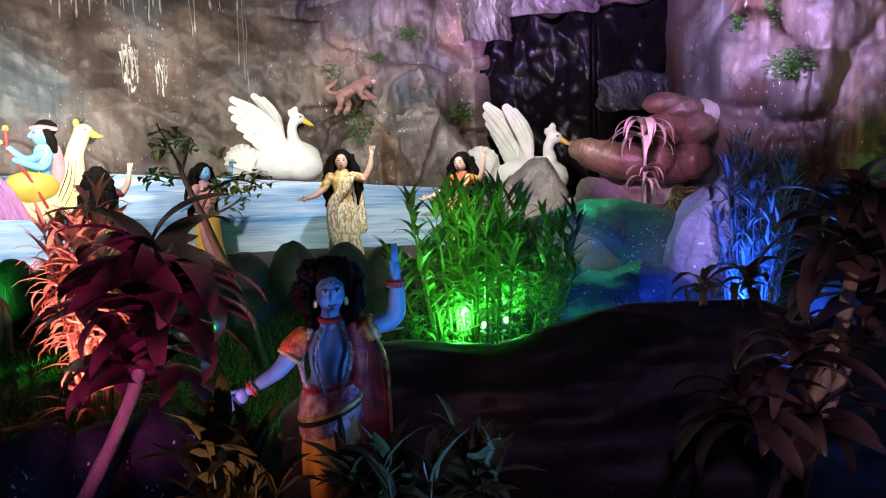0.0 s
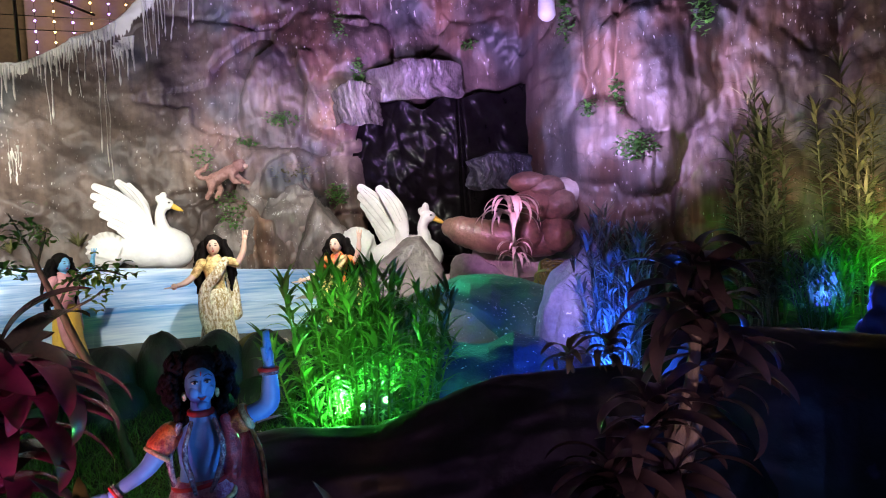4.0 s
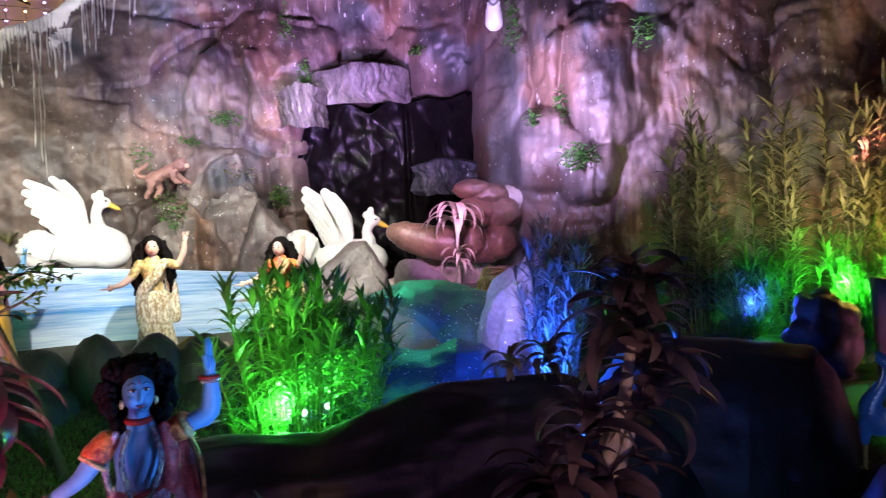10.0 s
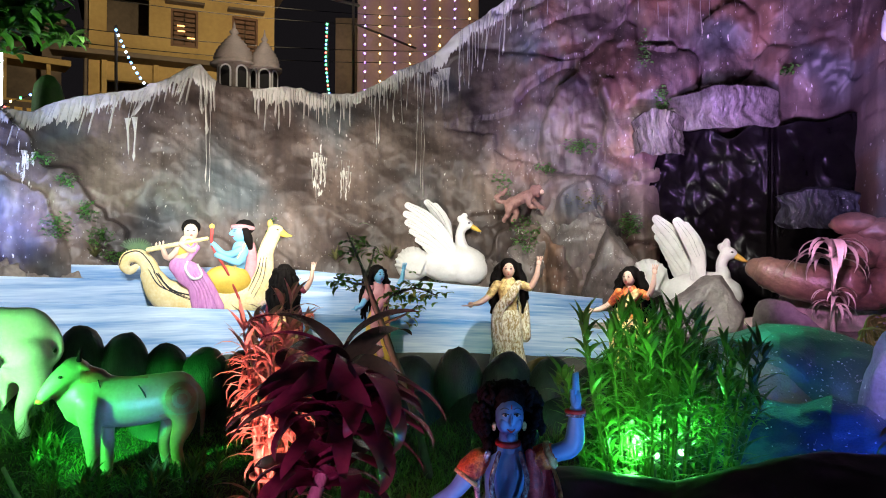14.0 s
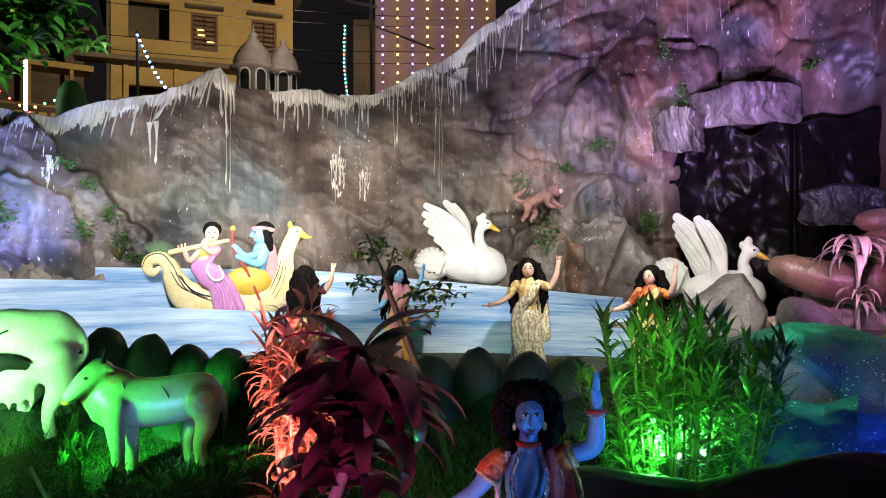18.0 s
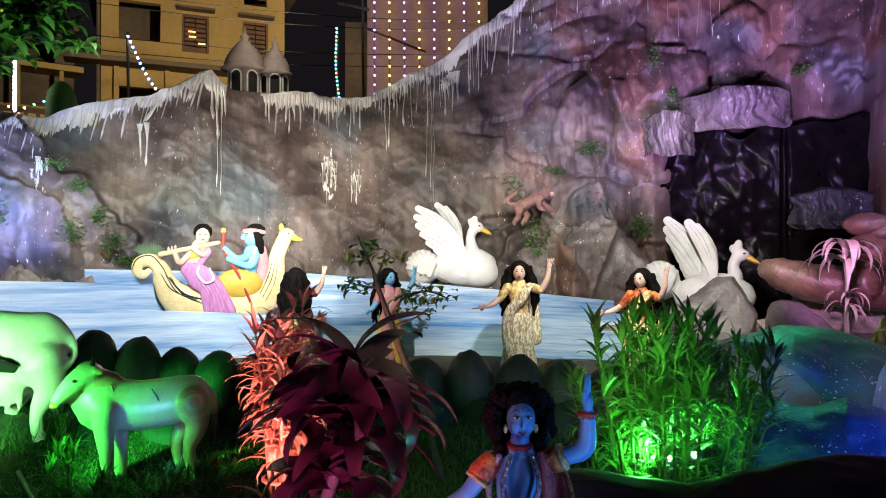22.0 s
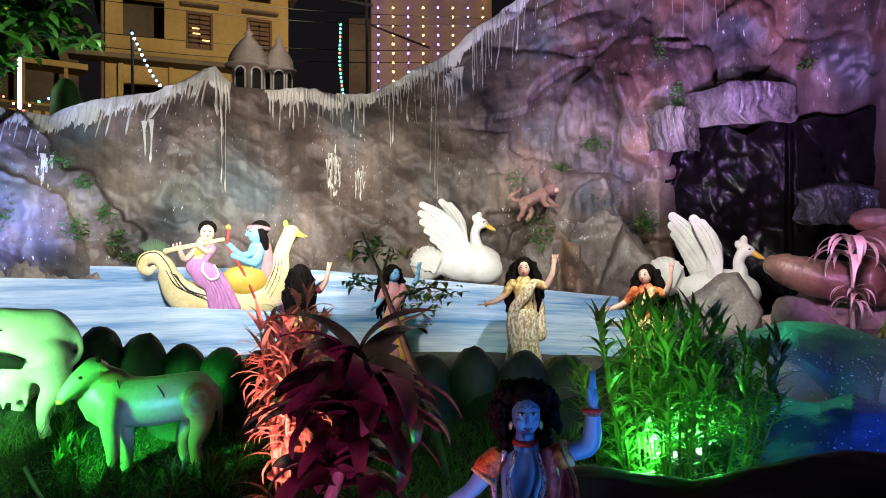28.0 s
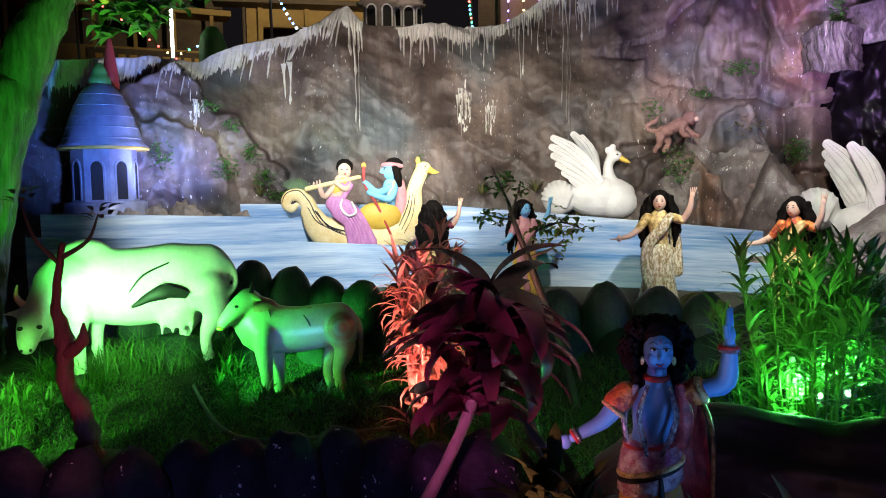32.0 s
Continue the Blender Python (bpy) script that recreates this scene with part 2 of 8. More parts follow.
def rock_material(name, snow):
    m = mat(name, (0.27, 0.208, 0.178), (0.07, 0.055, 0.05), 0.5, 0.7, 20, 0.5, spread=0.8, spec=0.45)
    n, l = m.node_tree.nodes, m.node_tree.links
    b = n["Principled BSDF"]
    base = b.inputs["Base Color"].links[0].from_socket

    def streaks(across, along, detail, source=None):
        mp = n.new("ShaderNodeMapping")
        mp.inputs["Scale"].default_value = (across, along, 1)
        l.new(source or uv.outputs[0], mp.inputs[0])
        s = n.new("ShaderNodeTexNoise")
        s.inputs["Scale"].default_value, s.inputs["Detail"].default_value = 1.0, detail
        l.new(mp.outputs[0], s.inputs["Vector"])
        return s.outputs[0]

    def ramp(value, lo, hi, c0=(0, 0, 0, 1), c1=(1, 1, 1, 1)):
        r = n.new("ShaderNodeValToRGB")
        r.color_ramp.elements[0].position, r.color_ramp.elements[1].position = lo, hi
        r.color_ramp.elements[0].color, r.color_ramp.elements[1].color = c0, c1
        l.new(value, r.inputs[0])
        return r.outputs[0]

    def blend(kind, fac, x, y):
        mix = n.new("ShaderNodeMix")
        mix.data_type, mix.blend_type = "RGBA", kind
        for socket, v in ((mix.inputs[0], fac), (mix.inputs[6], x), (mix.inputs[7], y)):
            if isinstance(v, (float, tuple)):
                socket.default_value = v
            else:
                l.new(v, socket)
        return mix.outputs[2]

    uv = n.new("ShaderNodeUVMap")
    def maths(kind, *values):
        node = n.new("ShaderNodeMath")
        node.operation = kind
        for socket, v in zip(node.inputs, values):
            if isinstance(v, float):
                socket.default_value = v
            else:
                l.new(v, socket)
        return node.outputs[0]

    def attribute(label):
        node = n.new("ShaderNodeAttribute")
        node.attribute_name = label
        return node.outputs["Fac"]

    # sprayed smudges of slate, rust and soot, run-down stains, flecks of spilt white paint
    base = blend("MIX", ramp(streaks(0.95, 0.75, 3), 0.50, 0.66), base, (0.135, 0.155, 0.165, 1))
    rust = blend("MULTIPLY", 1.0, ramp(streaks(1.35, 1.15, 3), 0.50, 0.62), attribute("rust"))
    base = blend("MIX", rust, base, (0.23, 0.135, 0.095, 1))
    soot = ramp(streaks(1.1, 0.9, 3), 0.36, 0.58, (0.26, 0.25, 0.26, 1), (1.05, 1.03, 1.0, 1))
    base = blend("MULTIPLY", 0.95, base, soot)
    stain = ramp(streaks(6.0, 0.7, 5), 0.34, 0.60, (0.62, 0.60, 0.60, 1), (1.12, 1.1, 1.08, 1))
    base = blend("MULTIPLY", 0.6, base, stain)
    crack = n.new("ShaderNodeTexVoronoi")
    crack.feature = "DISTANCE_TO_EDGE"
    bend = n.new("ShaderNodeVectorMath")
    bend.operation = "MULTIPLY_ADD"
    wob_ = n.new("ShaderNodeTexNoise")
    wob_.inputs["Scale"].default_value, wob_.inputs["Detail"].default_value = 1.4, 5
    l.new(uv.outputs[0], wob_.inputs["Vector"])
    l.new(wob_.outputs["Color"], bend.inputs[0])
    bend.inputs[1].default_value = (1.1, 1.1, 0)
    l.new(uv.outputs[0], bend.inputs[2])
    crack.inputs["Scale"].default_value = 1.3
    l.new(bend.outputs[0], crack.inputs["Vector"])
    lines = blend("LIGHTEN", 1.0, ramp(crack.outputs["Distance"], 0.004, 0.016), ramp(streaks(1.1, 1.0, 2), 0.54, 0.50))
    base = blend("MULTIPLY", maths("MULTIPLY_ADD", attribute("rust"), 0.18, 0.10), base, lines)
    grime = ramp(streaks(13.0, 1.6, 6), 0.36, 0.56, (0.45, 0.44, 0.45, 1), (1.15, 1.13, 1.1, 1))
    base = blend("MULTIPLY", maths("MULTIPLY_ADD", attribute("rust"), 0.12, 0.3), base, grime)
    fleck = ramp(streaks(40.0, 15.0, 3), 0.665, 0.69)
    where = ramp(streaks(1.3, 1.1, 2), 0.42, 0.58)
    base = blend("MIX", blend("MULTIPLY", 1.0, fleck, where), base, (0.62, 0.60, 0.56, 1))
    # white paint: a ragged band along the crest, and broken patches of spatter
    cover = maths("ADD", attribute("cover"), maths("MULTIPLY_ADD", streaks(5.0, 2.2, 5), 0.44, -0.22))
    cover = maths("ADD", cover, maths("MULTIPLY_ADD", streaks(34.0, 3.0, 3), 0.30, -0.15))
    white = ramp(cover, -0.012, 0.018)
    torn = maths("ADD", attribute("patch"), maths("MULTIPLY_ADD", streaks(34.0, 6.5, 5), 2.0, -1.0))
    white = blend("LIGHTEN", 1.0, white, ramp(torn, 0.60, 0.65))
    base = blend("MIX", white, base, (0.78, 0.77, 0.70, 1))
    l.new(base, b.inputs["Base Color"])
    # crumpled skin of the stiffened cloth
    fold = n.new("ShaderNodeTexNoise")
    fold.noise_type = "RIDGED_MULTIFRACTAL"
    fold.inputs["Scale"].default_value, fold.inputs["Detail"].default_value, fold.inputs["Roughness"].default_value = 3.2, 7, 0.62
    l.new(bend.outputs[0], fold.inputs["Vector"])
    bp = n.new("ShaderNodeBump")
    bp.inputs["Strength"].default_value, bp.inputs["Distance"].default_value = 0.55, 0.035
    l.new(fold.outputs[0], bp.inputs["Height"])
    l.new(b.inputs["Normal"].links[0].from_socket, bp.inputs["Normal"])
    l.new(bp.outputs[0], b.inputs["Normal"])
    return m


SNOWPAINT = mat("white_crest_paint", (0.78, 0.77, 0.70), (0.60, 0.58, 0.52), 0.45, 3, 24, 0.3)
ROCK = rock_material("cliff_rock", True)
CRAG = mat("crag_rock", (0.24, 0.20, 0.18), (0.035, 0.03, 0.03), 0.42, 1.6, 16, 1.0, spread=0.5, stretch=(1.6, 1.6, 0.6), specks=60)
BAMBOO = mat("olive_bamboo_leaf", (0.22, 0.21, 0.11), (0.10, 0.11, 0.055), 0.5, 6, 40, 0.1, thin=0.3, vary=0.9)
LOGROCK = mat("glossy_painted_rock", (0.26, 0.15, 0.10), (0.075, 0.045, 0.035), 0.40, 3.4, 26, 0.9, spread=0.45)
ROCK2 = mat("boulder_rock", (0.42, 0.345, 0.28), (0.13, 0.105, 0.09), 0.55, 3, 22, 0.6, spread=0.4)
WEDGEROCK = mat("grey_violet_rock", (0.21, 0.18, 0.165), (0.085, 0.07, 0.068), 0.5, 3, 24, 0.7, spread=0.4)
PLASTIC = mat("black_plastic", (0.012, 0.010, 0.010), (0.005, 0.004, 0.005), 0.27, 7, 22, 0.15, spec=0.14)
DRAPE = mat("dark_grey_cloth", (0.10, 0.10, 0.12), (0.02, 0.02, 0.025), 0.4, 5, 24, 0.9, spread=0.4, stretch=(2.5, 2.5, 0.8), specks=50)
SOIL = mat("soil_and_turf", (0.05, 0.055, 0.028), (0.022, 0.02, 0.013), 0.9, 2.2, 40, 0.8)
TARP = mat("dark_painted_cloth", (0.042, 0.042, 0.045), (0.014, 0.015, 0.016), 0.5, 2.4, 26, 0.45, spread=0.36)


def dab(m, colour, scale, lo, hi, shift):
    """Loose dabs of another paint brushed over a surface."""
    n, l = m.node_tree.nodes, m.node_tree.links
    b = n["Principled BSDF"]
    tc, mp, s1, r1, mx = [n.new("ShaderNode" + k) for k in ("TexCoord", "Mapping", "TexNoise", "ValToRGB", "Mix")]
    mp.inputs["Location"].default_value = (shift, shift * 0.7, shift * 1.3)
    l.new(tc.outputs["Object"], mp.inputs[0])
    l.new(mp.outputs[0], s1.inputs["Vector"])
    s1.inputs["Scale"].default_value, s1.inputs["Detail"].default_value = scale, 6
    r1.color_ramp.elements[0].position, r1.color_ramp.elements[1].position = lo, hi
    l.new(s1.outputs[0], r1.inputs[0])
    mx.data_type = "RGBA"
    l.new(r1.outputs[0], mx.inputs[0])
    l.new(b.inputs["Base Color"].links[0].from_socket, mx.inputs[6])
    mx.inputs[7].default_value = (*colour, 1)
    l.new(mx.outputs[2], b.inputs["Base Color"])


dab(TARP, (0.11, 0.030, 0.025), 2.6, 0.66, 0.80, 3.1)
dab(TARP, (0.075, 0.07, 0.11), 9.0, 0.66, 0.78, 7.7)
dab(TARP, (0.030, 0.05, 0.026), 1.8, 0.50, 0.68, 1.9)
NAVYCLOTH = mat("navy_painted_cloth", (0.050, 0.075, 0.10), (0.016, 0.024, 0.045), 0.4, 2.6, 60, 0.8, spread=0.5, specks=36)
dab(NAVYCLOTH, (0.07, 0.17, 0.11), 2.4, 0.56, 0.64, 4.2)
PALEGREEN = mat("pale_green_cloth", (0.27, 0.29, 0.20), (0.12, 0.15, 0.10), 0.4, 2.0, 60, 0.8, spread=0.6, specks=40)
GREENROCK = mat("green_painted_cloth", (0.085, 0.175, 0.125), (0.045, 0.10, 0.085), 0.36, 2.0, 60, 0.7, spread=0.6, specks=40)
DARKSTONE = mat("dark_edge_stone", (0.034, 0.034, 0.046), (0.010, 0.010, 0.014), 0.8, 5, 26, 0.8, spread=0.3, specks=30)
MOSSROCK = mat("dark_green_boulder", (0.030, 0.062, 0.034), (0.008, 0.015, 0.011), 0.5, 6, 46, 0.8, stretch=(3, 3, 0.5))
WATER = mat("painted_water", (0.68, 0.79, 0.87), (0.05, 0.22, 0.52), 0.5, 0.9, 5, 0.05, spread=0.50, stretch=(0.6, 0.6, 11))
WHITE = mat("white_paint", (0.82, 0.81, 0.78), (0.66, 0.65, 0.62), 0.5, 6, 40, 0.1)
FEATHER = mat("feather_grey_line", (0.35, 0.34, 0.33), None, 0.6, 8, 40, 0.1)
YELLOW = mat("yellow_paint", (0.80, 0.52, 0.08), (0.60, 0.36, 0.05), 0.5, 6, 40, 0.1)
CREAM = mat("cream_gold_paint", (0.84, 0.72, 0.42), (0.68, 0.48, 0.16), 0.5, 5, 40, 0.1)
PINK = mat("mauve_pink_paint", (0.66, 0.30, 0.56), (0.46, 0.16, 0.40), 0.55, 9, 40, 0.1, stretch=(3, 3, 0.6))
SKIN = mat("fair_skin_paint", (0.76, 0.54, 0.42), (0.62, 0.40, 0.29), 0.5, 6, 40, 0.05)
BLUESKIN = mat("blue_skin_paint", (0.16, 0.42, 0.72), (0.10, 0.30, 0.58), 0.45, 6, 40, 0.05)
PALEBLUE = mat("pale_blue_paint", (0.22, 0.55, 0.80), (0.14, 0.40, 0.66), 0.5, 6, 40, 0.05)
HAIR = mat("black_hair", (0.009, 0.007, 0.006), (0.003, 0.003, 0.003), 0.65, 12, 90, 0.8, stretch=(1, 1, 0.3), spec=0.06)
BLACK = mat("black_paint", (0.015, 0.015, 0.015), None, 0.6, 9, 40, 0.1)
REDP = mat("red_paint", (0.55, 0.06, 0.05), (0.36, 0.03, 0.03), 0.5, 8, 40, 0.1)
GOLDCLOTH = mat("gold_brocade", (0.82, 0.66, 0.28), (0.34, 0.22, 0.07), 0.38, 26, 120, 0.5, spread=0.25)
CREAMCLOTH = mat("cream_sari", (0.86, 0.83, 0.62), (0.34, 0.24, 0.07), 0.32, 40, 110, 0.9, spread=0.24, stretch=(1.4, 1.4, 0.7))
ORANGECLOTH = mat("orange_sequin_cloth", (0.80, 0.26, 0.06), (0.34, 0.05, 0.03), 0.35, 30, 140, 0.6, spread=0.25)
SEQUIN = mat("silver_sequins", (0.85, 0.85, 0.80), (0.30, 0.22, 0.30), 0.22, 60, 160, 0.8, metal=0.7, spread=0.2)
DEADWOOD = mat("red_brown_dead_wood", (0.34, 0.13, 0.10), (0.16, 0.05, 0.05), 0.55, 9, 60, 0.8, stretch=(2, 2, 0.5))
MAROON = mat("maroon_velvet", (0.20, 0.02, 0.05), (0.09, 0.01, 0.03), 0.6, 14, 90, 0.3)
MONKEY = mat("russet_paint", (0.34, 0.19, 0.16), (0.20, 0.10, 0.085), 0.6, 8, 60, 0.3)
HIDE = mat("white_hide_paint", (0.80, 0.80, 0.74), (0.56, 0.58, 0.52), 0.4, 4, 40, 0.1)
BROWNHIDE = mat("brown_hide_paint", (0.40, 0.19, 0.13), (0.26, 0.11, 0.08), 0.28, 5, 40, 0.1)
TAN = mat("tan_hide_paint", (0.36, 0.29, 0.24), (0.22, 0.16, 0.12), 0.38, 4, 40, 0.1)
LEAF = mat("green_leaf", (0.13, 0.27, 0.05), (0.06, 0.14, 0.03), 0.45, 6, 40, 0.1, thin=0.35, vary=0.7)
CREEPLEAF = mat("bright_creeper_leaf", (0.12, 0.34, 0.06), (0.06, 0.18, 0.03), 0.45, 8, 40, 0.1, thin=0.35, vary=0.6)
DIMLEAF = mat("dim_leaf", (0.12, 0.12, 0.05), (0.06, 0.055, 0.025), 0.5, 6, 40, 0.1, vary=0.6)
REEDLEAF = mat("grey_reed_leaf", (0.30, 0.31, 0.27), (0.17, 0.18, 0.17), 0.5, 6, 40, 0.1, thin=0.35, vary=0.6)
SAPBARK = mat("dark_sapling_bark", (0.060, 0.058, 0.045), (0.025, 0.024, 0.020), 0.75, 9, 50, 0.6)
DRYLEAF = mat("olive_reed_leaf", (0.25, 0.26, 0.10), (0.12, 0.11, 0.04), 0.55, 6, 40, 0.1, thin=0.35, vary=0.7)
REDLEAF = mat("red_cordyline_leaf", (0.62, 0.34, 0.26), (0.42, 0.18, 0.14), 0.5, 6, 40, 0.1, thin=0.35, vary=0.6)
WINELEAF = mat("wine_dracaena_leaf", (0.17, 0.045, 0.055), (0.05, 0.016, 0.028), 0.27, 5, 30, 0.1, thin=0.35, vary=0.7)
BROWNLEAF = mat("brown_dracaena_leaf", (0.095, 0.062, 0.060), (0.035, 0.026, 0.028), 0.4, 5, 30, 0.1, thin=0.2, vary=0.8)
STRAW = mat("pale_dry_leaf", (0.60, 0.56, 0.44), (0.42, 0.36, 0.26), 0.6, 8, 50, 0.2, vary=0.4)
BARK = mat("grey_bark", (0.22, 0.18, 0.13), (0.10, 0.08, 0.06), 0.8, 6, 50, 0.6, stretch=(2, 2, 0.5))
GREENBARK = mat("painted_green_bark", (0.09, 0.17, 0.06), (0.02, 0.045, 0.015), 0.26, 7, 30, 1.0, stretch=(2.5, 2.5, 0.35))
STUPA = mat("pale_grey_plaster", (0.36, 0.37, 0.42), (0.20, 0.20, 0.24), 0.28, 5, 14, 0.5)
TEMPLE = mat("grey_brown_plaster", (0.30, 0.25, 0.21), (0.16, 0.13, 0.11), 0.7, 5, 40, 0.3)
HOUSE = mat("ochre_wall_plaster", (0.62, 0.44, 0.16), (0.42, 0.28, 0.10), 0.85, 0.5, 8, 0.1)
HOUSEDARK = mat("dark_brown_concrete", (0.22, 0.17, 0.12), (0.10, 0.08, 0.06), 0.9, 0.8, 9, 0.2)
SHUTTER = mat("brown_shutter", (0.20, 0.10, 0.05), None, 0.6, 4, 30, 0.1)
CLOTHWALL = mat("tan_cloth_facade", (0.42, 0.32, 0.26), (0.30, 0.22, 0.19), 0.8, 0.8, 10, 0.1)
# near-black colour standing in for the shade inside arches
DARK = mat("opening_shade", (0.02, 0.018, 0.016), None, 0.8, 4, 30, 0)
STEEL = mat("grey_steel", (0.25, 0.25, 0.26), None, 0.4, 8, 40, 0.05, metal=0.6)
DULLYELLOW = mat("worn_yellow_paint", (0.42, 0.30, 0.10), (0.22, 0.17, 0.09), 0.6, 12, 50, 0.2)
PEACOCK = mat("peacock_blue_paint", (0.03, 0.14, 0.50), (0.02, 0.08, 0.32), 0.35, 8, 40, 0.1)

# ---- mesh kit ----


def mesh_object(name, bm, mats, parent=None, label="", smooth=True):
    me = bpy.data.meshes.new(name)
    bm.normal_update()
    for f in bm.faces:
        f.smooth = smooth
    bm.to_mesh(me)
    bm.free()
    for m in mats if isinstance(mats, (list, tuple)) else [mats]:
        me.materials.append(m)
    ob = new(name, me)
    if parent:
        ob.parent = parent
    if label:
        ob["label"] = label
    return ob


def part(name, bm, material, parent, label="", smooth=True):
    return mesh_object(name, bm, material, parent, label, smooth)


def empty(name, at=(0, 0, 0), turn=0):
    ob = new(name)
    ob.empty_display_size = 0.1
    ob.matrix_basis = pose(*at, 0, 0, turn)
    return ob


def rings(bm, loops, index=0, caps=True):
    """Skin a row of equal rings of points."""
    vs = [[bm.verts.new(p) for p in ring] for ring in loops]
    n = len(vs[0])
    for a, b in zip(vs, vs[1:]):
        for i in range(n):
            f = bm.faces.new((a[i], a[(i + 1) % n], b[(i + 1) % n], b[i]))
            f.material_index = index
    if caps:
        for ring, back in ((vs[0], True), (vs[-1], False)):
            f = bm.faces.new(ring[::-1] if back else ring)
            f.material_index = index


def smooth_path(points, steps):
    """A smooth curve through points."""
    pts = [Vector(p) for p in points]
    if len(pts) < 3:
        return [pts[0].lerp(pts[-1], k / steps) for k in range(steps + 1)]
    ext = [2 * pts[0] - pts[1], *pts, 2 * pts[-1] - pts[-2]]
    out = []
    for i in range(1, len(ext) - 2):
        p0, p1, p2, p3 = ext[i - 1:i + 3]
        for k in range(steps):
            t = k / steps
            out.append(0.5 * (2 * p1 + (p2 - p0) * t + (2 * p0 - 5 * p1 + 4 * p2 - p3) * t * t + (3 * p1 - p0 - 3 * p2 + p3) * t ** 3))
    return out + [pts[-1]]


def limb(bm, points, radii, index=0, sides=10, steps=4, flat=1.0, rough=0.0):
    """A round limb along a smooth path; radii are given per point. flat squeezes it along y."""
    path = smooth_path(points, steps)
    rr = np.interp(np.linspace(0, len(radii) - 1, len(path)), range(len(radii)), radii)
    loops, side = [], None
    for i, p in enumerate(path):
        d = (path[min(i + 1, len(path) - 1)] - path[max(i - 1, 0)]).normalized()
        side = d.cross(Vector((0, 1, 0.02))).normalized() if side is None else (side - d * side.dot(d)).normalized()
        up = d.cross(side)
        ring = []
        for k in range(sides):
            a = 2 * math.pi * k / sides
            r = rr[i] * (1 + rough * noise.noise(Vector((i * 0.7, math.cos(a) * 1.5, math.sin(a) * 1.5))))
            q = side * math.cos(a) * r + up * math.sin(a) * r
            q.y *= flat
            ring.append(p + q)
        loops.append(ring)
        if sides >= 8 and i in (0, len(path) - 1):
            out = -d if i == 0 else d
            dome = [[p + out * rr[i] * 0.9 * math.sin(a) + (q - p) * math.cos(a) for q in ring] for a in (0.45, 0.9, 1.3)]
            loops = dome[::-1] + loops if i == 0 else loops + dome
    rings(bm, loops, index)


def ball(bm, at, size, index=0, bumps=0.0, freq=3.0, cuts=3, turn=None, seed=0.0):
    r = bmesh.ops.create_icosphere(bm, subdivisions=cuts, radius=1)
    for v in r["verts"]:
        c = v.co.copy()
        k = 1 + bumps * noise.fractal(c * freq + Vector((seed, seed * 0.7, 3)), 1.0, 2.0, 3)
        c = Vector((c.x * size[0] * k, c.y * size[1] * k, c.z * size[2] * k))
        if turn:
            c = turn @ c
        v.co = c + Vector(at)
    for f in {f for v in r["verts"] for f in v.link_faces}:
        f.material_index = index


def box(bm, lo, hi, index=0, bevel=0.0):
    r = bmesh.ops.create_cube(bm, size=1)
    for v in r["verts"]:
        v.co = Vector([lo[i] + (v.co[i] + 0.5) * (hi[i] - lo[i]) for i in range(3)])
    fs = {f for v in r["verts"] for f in v.link_faces}
    for f in fs:
        f.material_index = index
    if bevel:
        es = list({e for f in fs for e in f.edges})
        g = bmesh.ops.bevel(bm, geom=es, offset=bevel, segments=2, affect="EDGES", profile=0.6)
        for f in g["faces"]:
            f.material_index = index


def lathe(bm, profile, at=(0, 0, 0), index=0, sides=28, wob=0.0):
    loops = []
    for r, z in profile:
        loops.append([Vector((at[0] + r * math.cos(2 * math.pi * k / sides) * (1 + wob * math.sin(5 * k + z * 9)), at[1] + r * math.sin(2 * math.pi * k / sides), at[2] + z)) for k in range(sides)])
    rings(bm, loops, index)


def leaf(bm, at, out, length, width, droop=0.6, index=0, segs=5, lift=0.5, fold=0.25, sway=0.0, strap=1.0):
    """One arching blade: starts at a point, leaves along out with a lift, and bends down."""
    o = Vector((out[0], out[1], 0)).normalized()
    side = Vector((-o.y, o.x, 0))
    p, rows_ = Vector(at), []
    for i in range(segs + 1):
        t = i / segs
        ang = lift * 1.45 - droop * 2.6 * t
        w = width * 0.5 * math.sin(math.pi * (0.12 + 0.88 * t) ** 0.8) ** strap if t < 1 else 0.001
        n = (-o * math.sin(ang) + Vector((0, 0, math.cos(ang))))
        rows_.append((bm.verts.new(p - side * w + n * w * fold), bm.verts.new(p), bm.verts.new(p + side * w + n * w * fold)))
        p = p + (o * math.cos(ang) + Vector((0, 0, math.sin(ang))) + side * sway * (t - 0.3)) * (length / segs)
    for a, b in zip(rows_, rows_[1:]):
        for k in (0, 1):
            f = bm.faces.new((a[k], a[k + 1], b[k + 1], b[k]))
            f.material_index = index


def blended(bm, voxel, rounds=4):
    """Melt overlapping shapes into one smooth skin."""
    me = bpy.data.meshes.new("raw")
    bm.to_mesh(me)
    bm.free()
    ob = new("raw", me)
    m = ob.modifiers.new("melt", "REMESH")
    m.mode, m.voxel_size = "VOXEL", voxel
    s = ob.modifiers.new("soften", "SMOOTH")
    s.factor, s.iterations = 0.5, rounds
    graph = bpy.context.evaluated_depsgraph_get()
    out = bmesh.new()
    out.from_mesh(ob.evaluated_get(graph).to_mesh())
    for f in out.faces:
        f.material_index = 0
    bpy.data.objects.remove(ob)
    bpy.data.meshes.remove(me)
    return out


def ground_z(x, y):
    r = math.hypot(x, y)
    t = min(max((r - 4.3) / 3.0, 0), 1)
    return 0.42 * t * t * (3 - 2 * t)


def polar(az, r, z=0.0):
    return Vector((r * math.sin(radians(az)), r * math.cos(radians(az)), z))


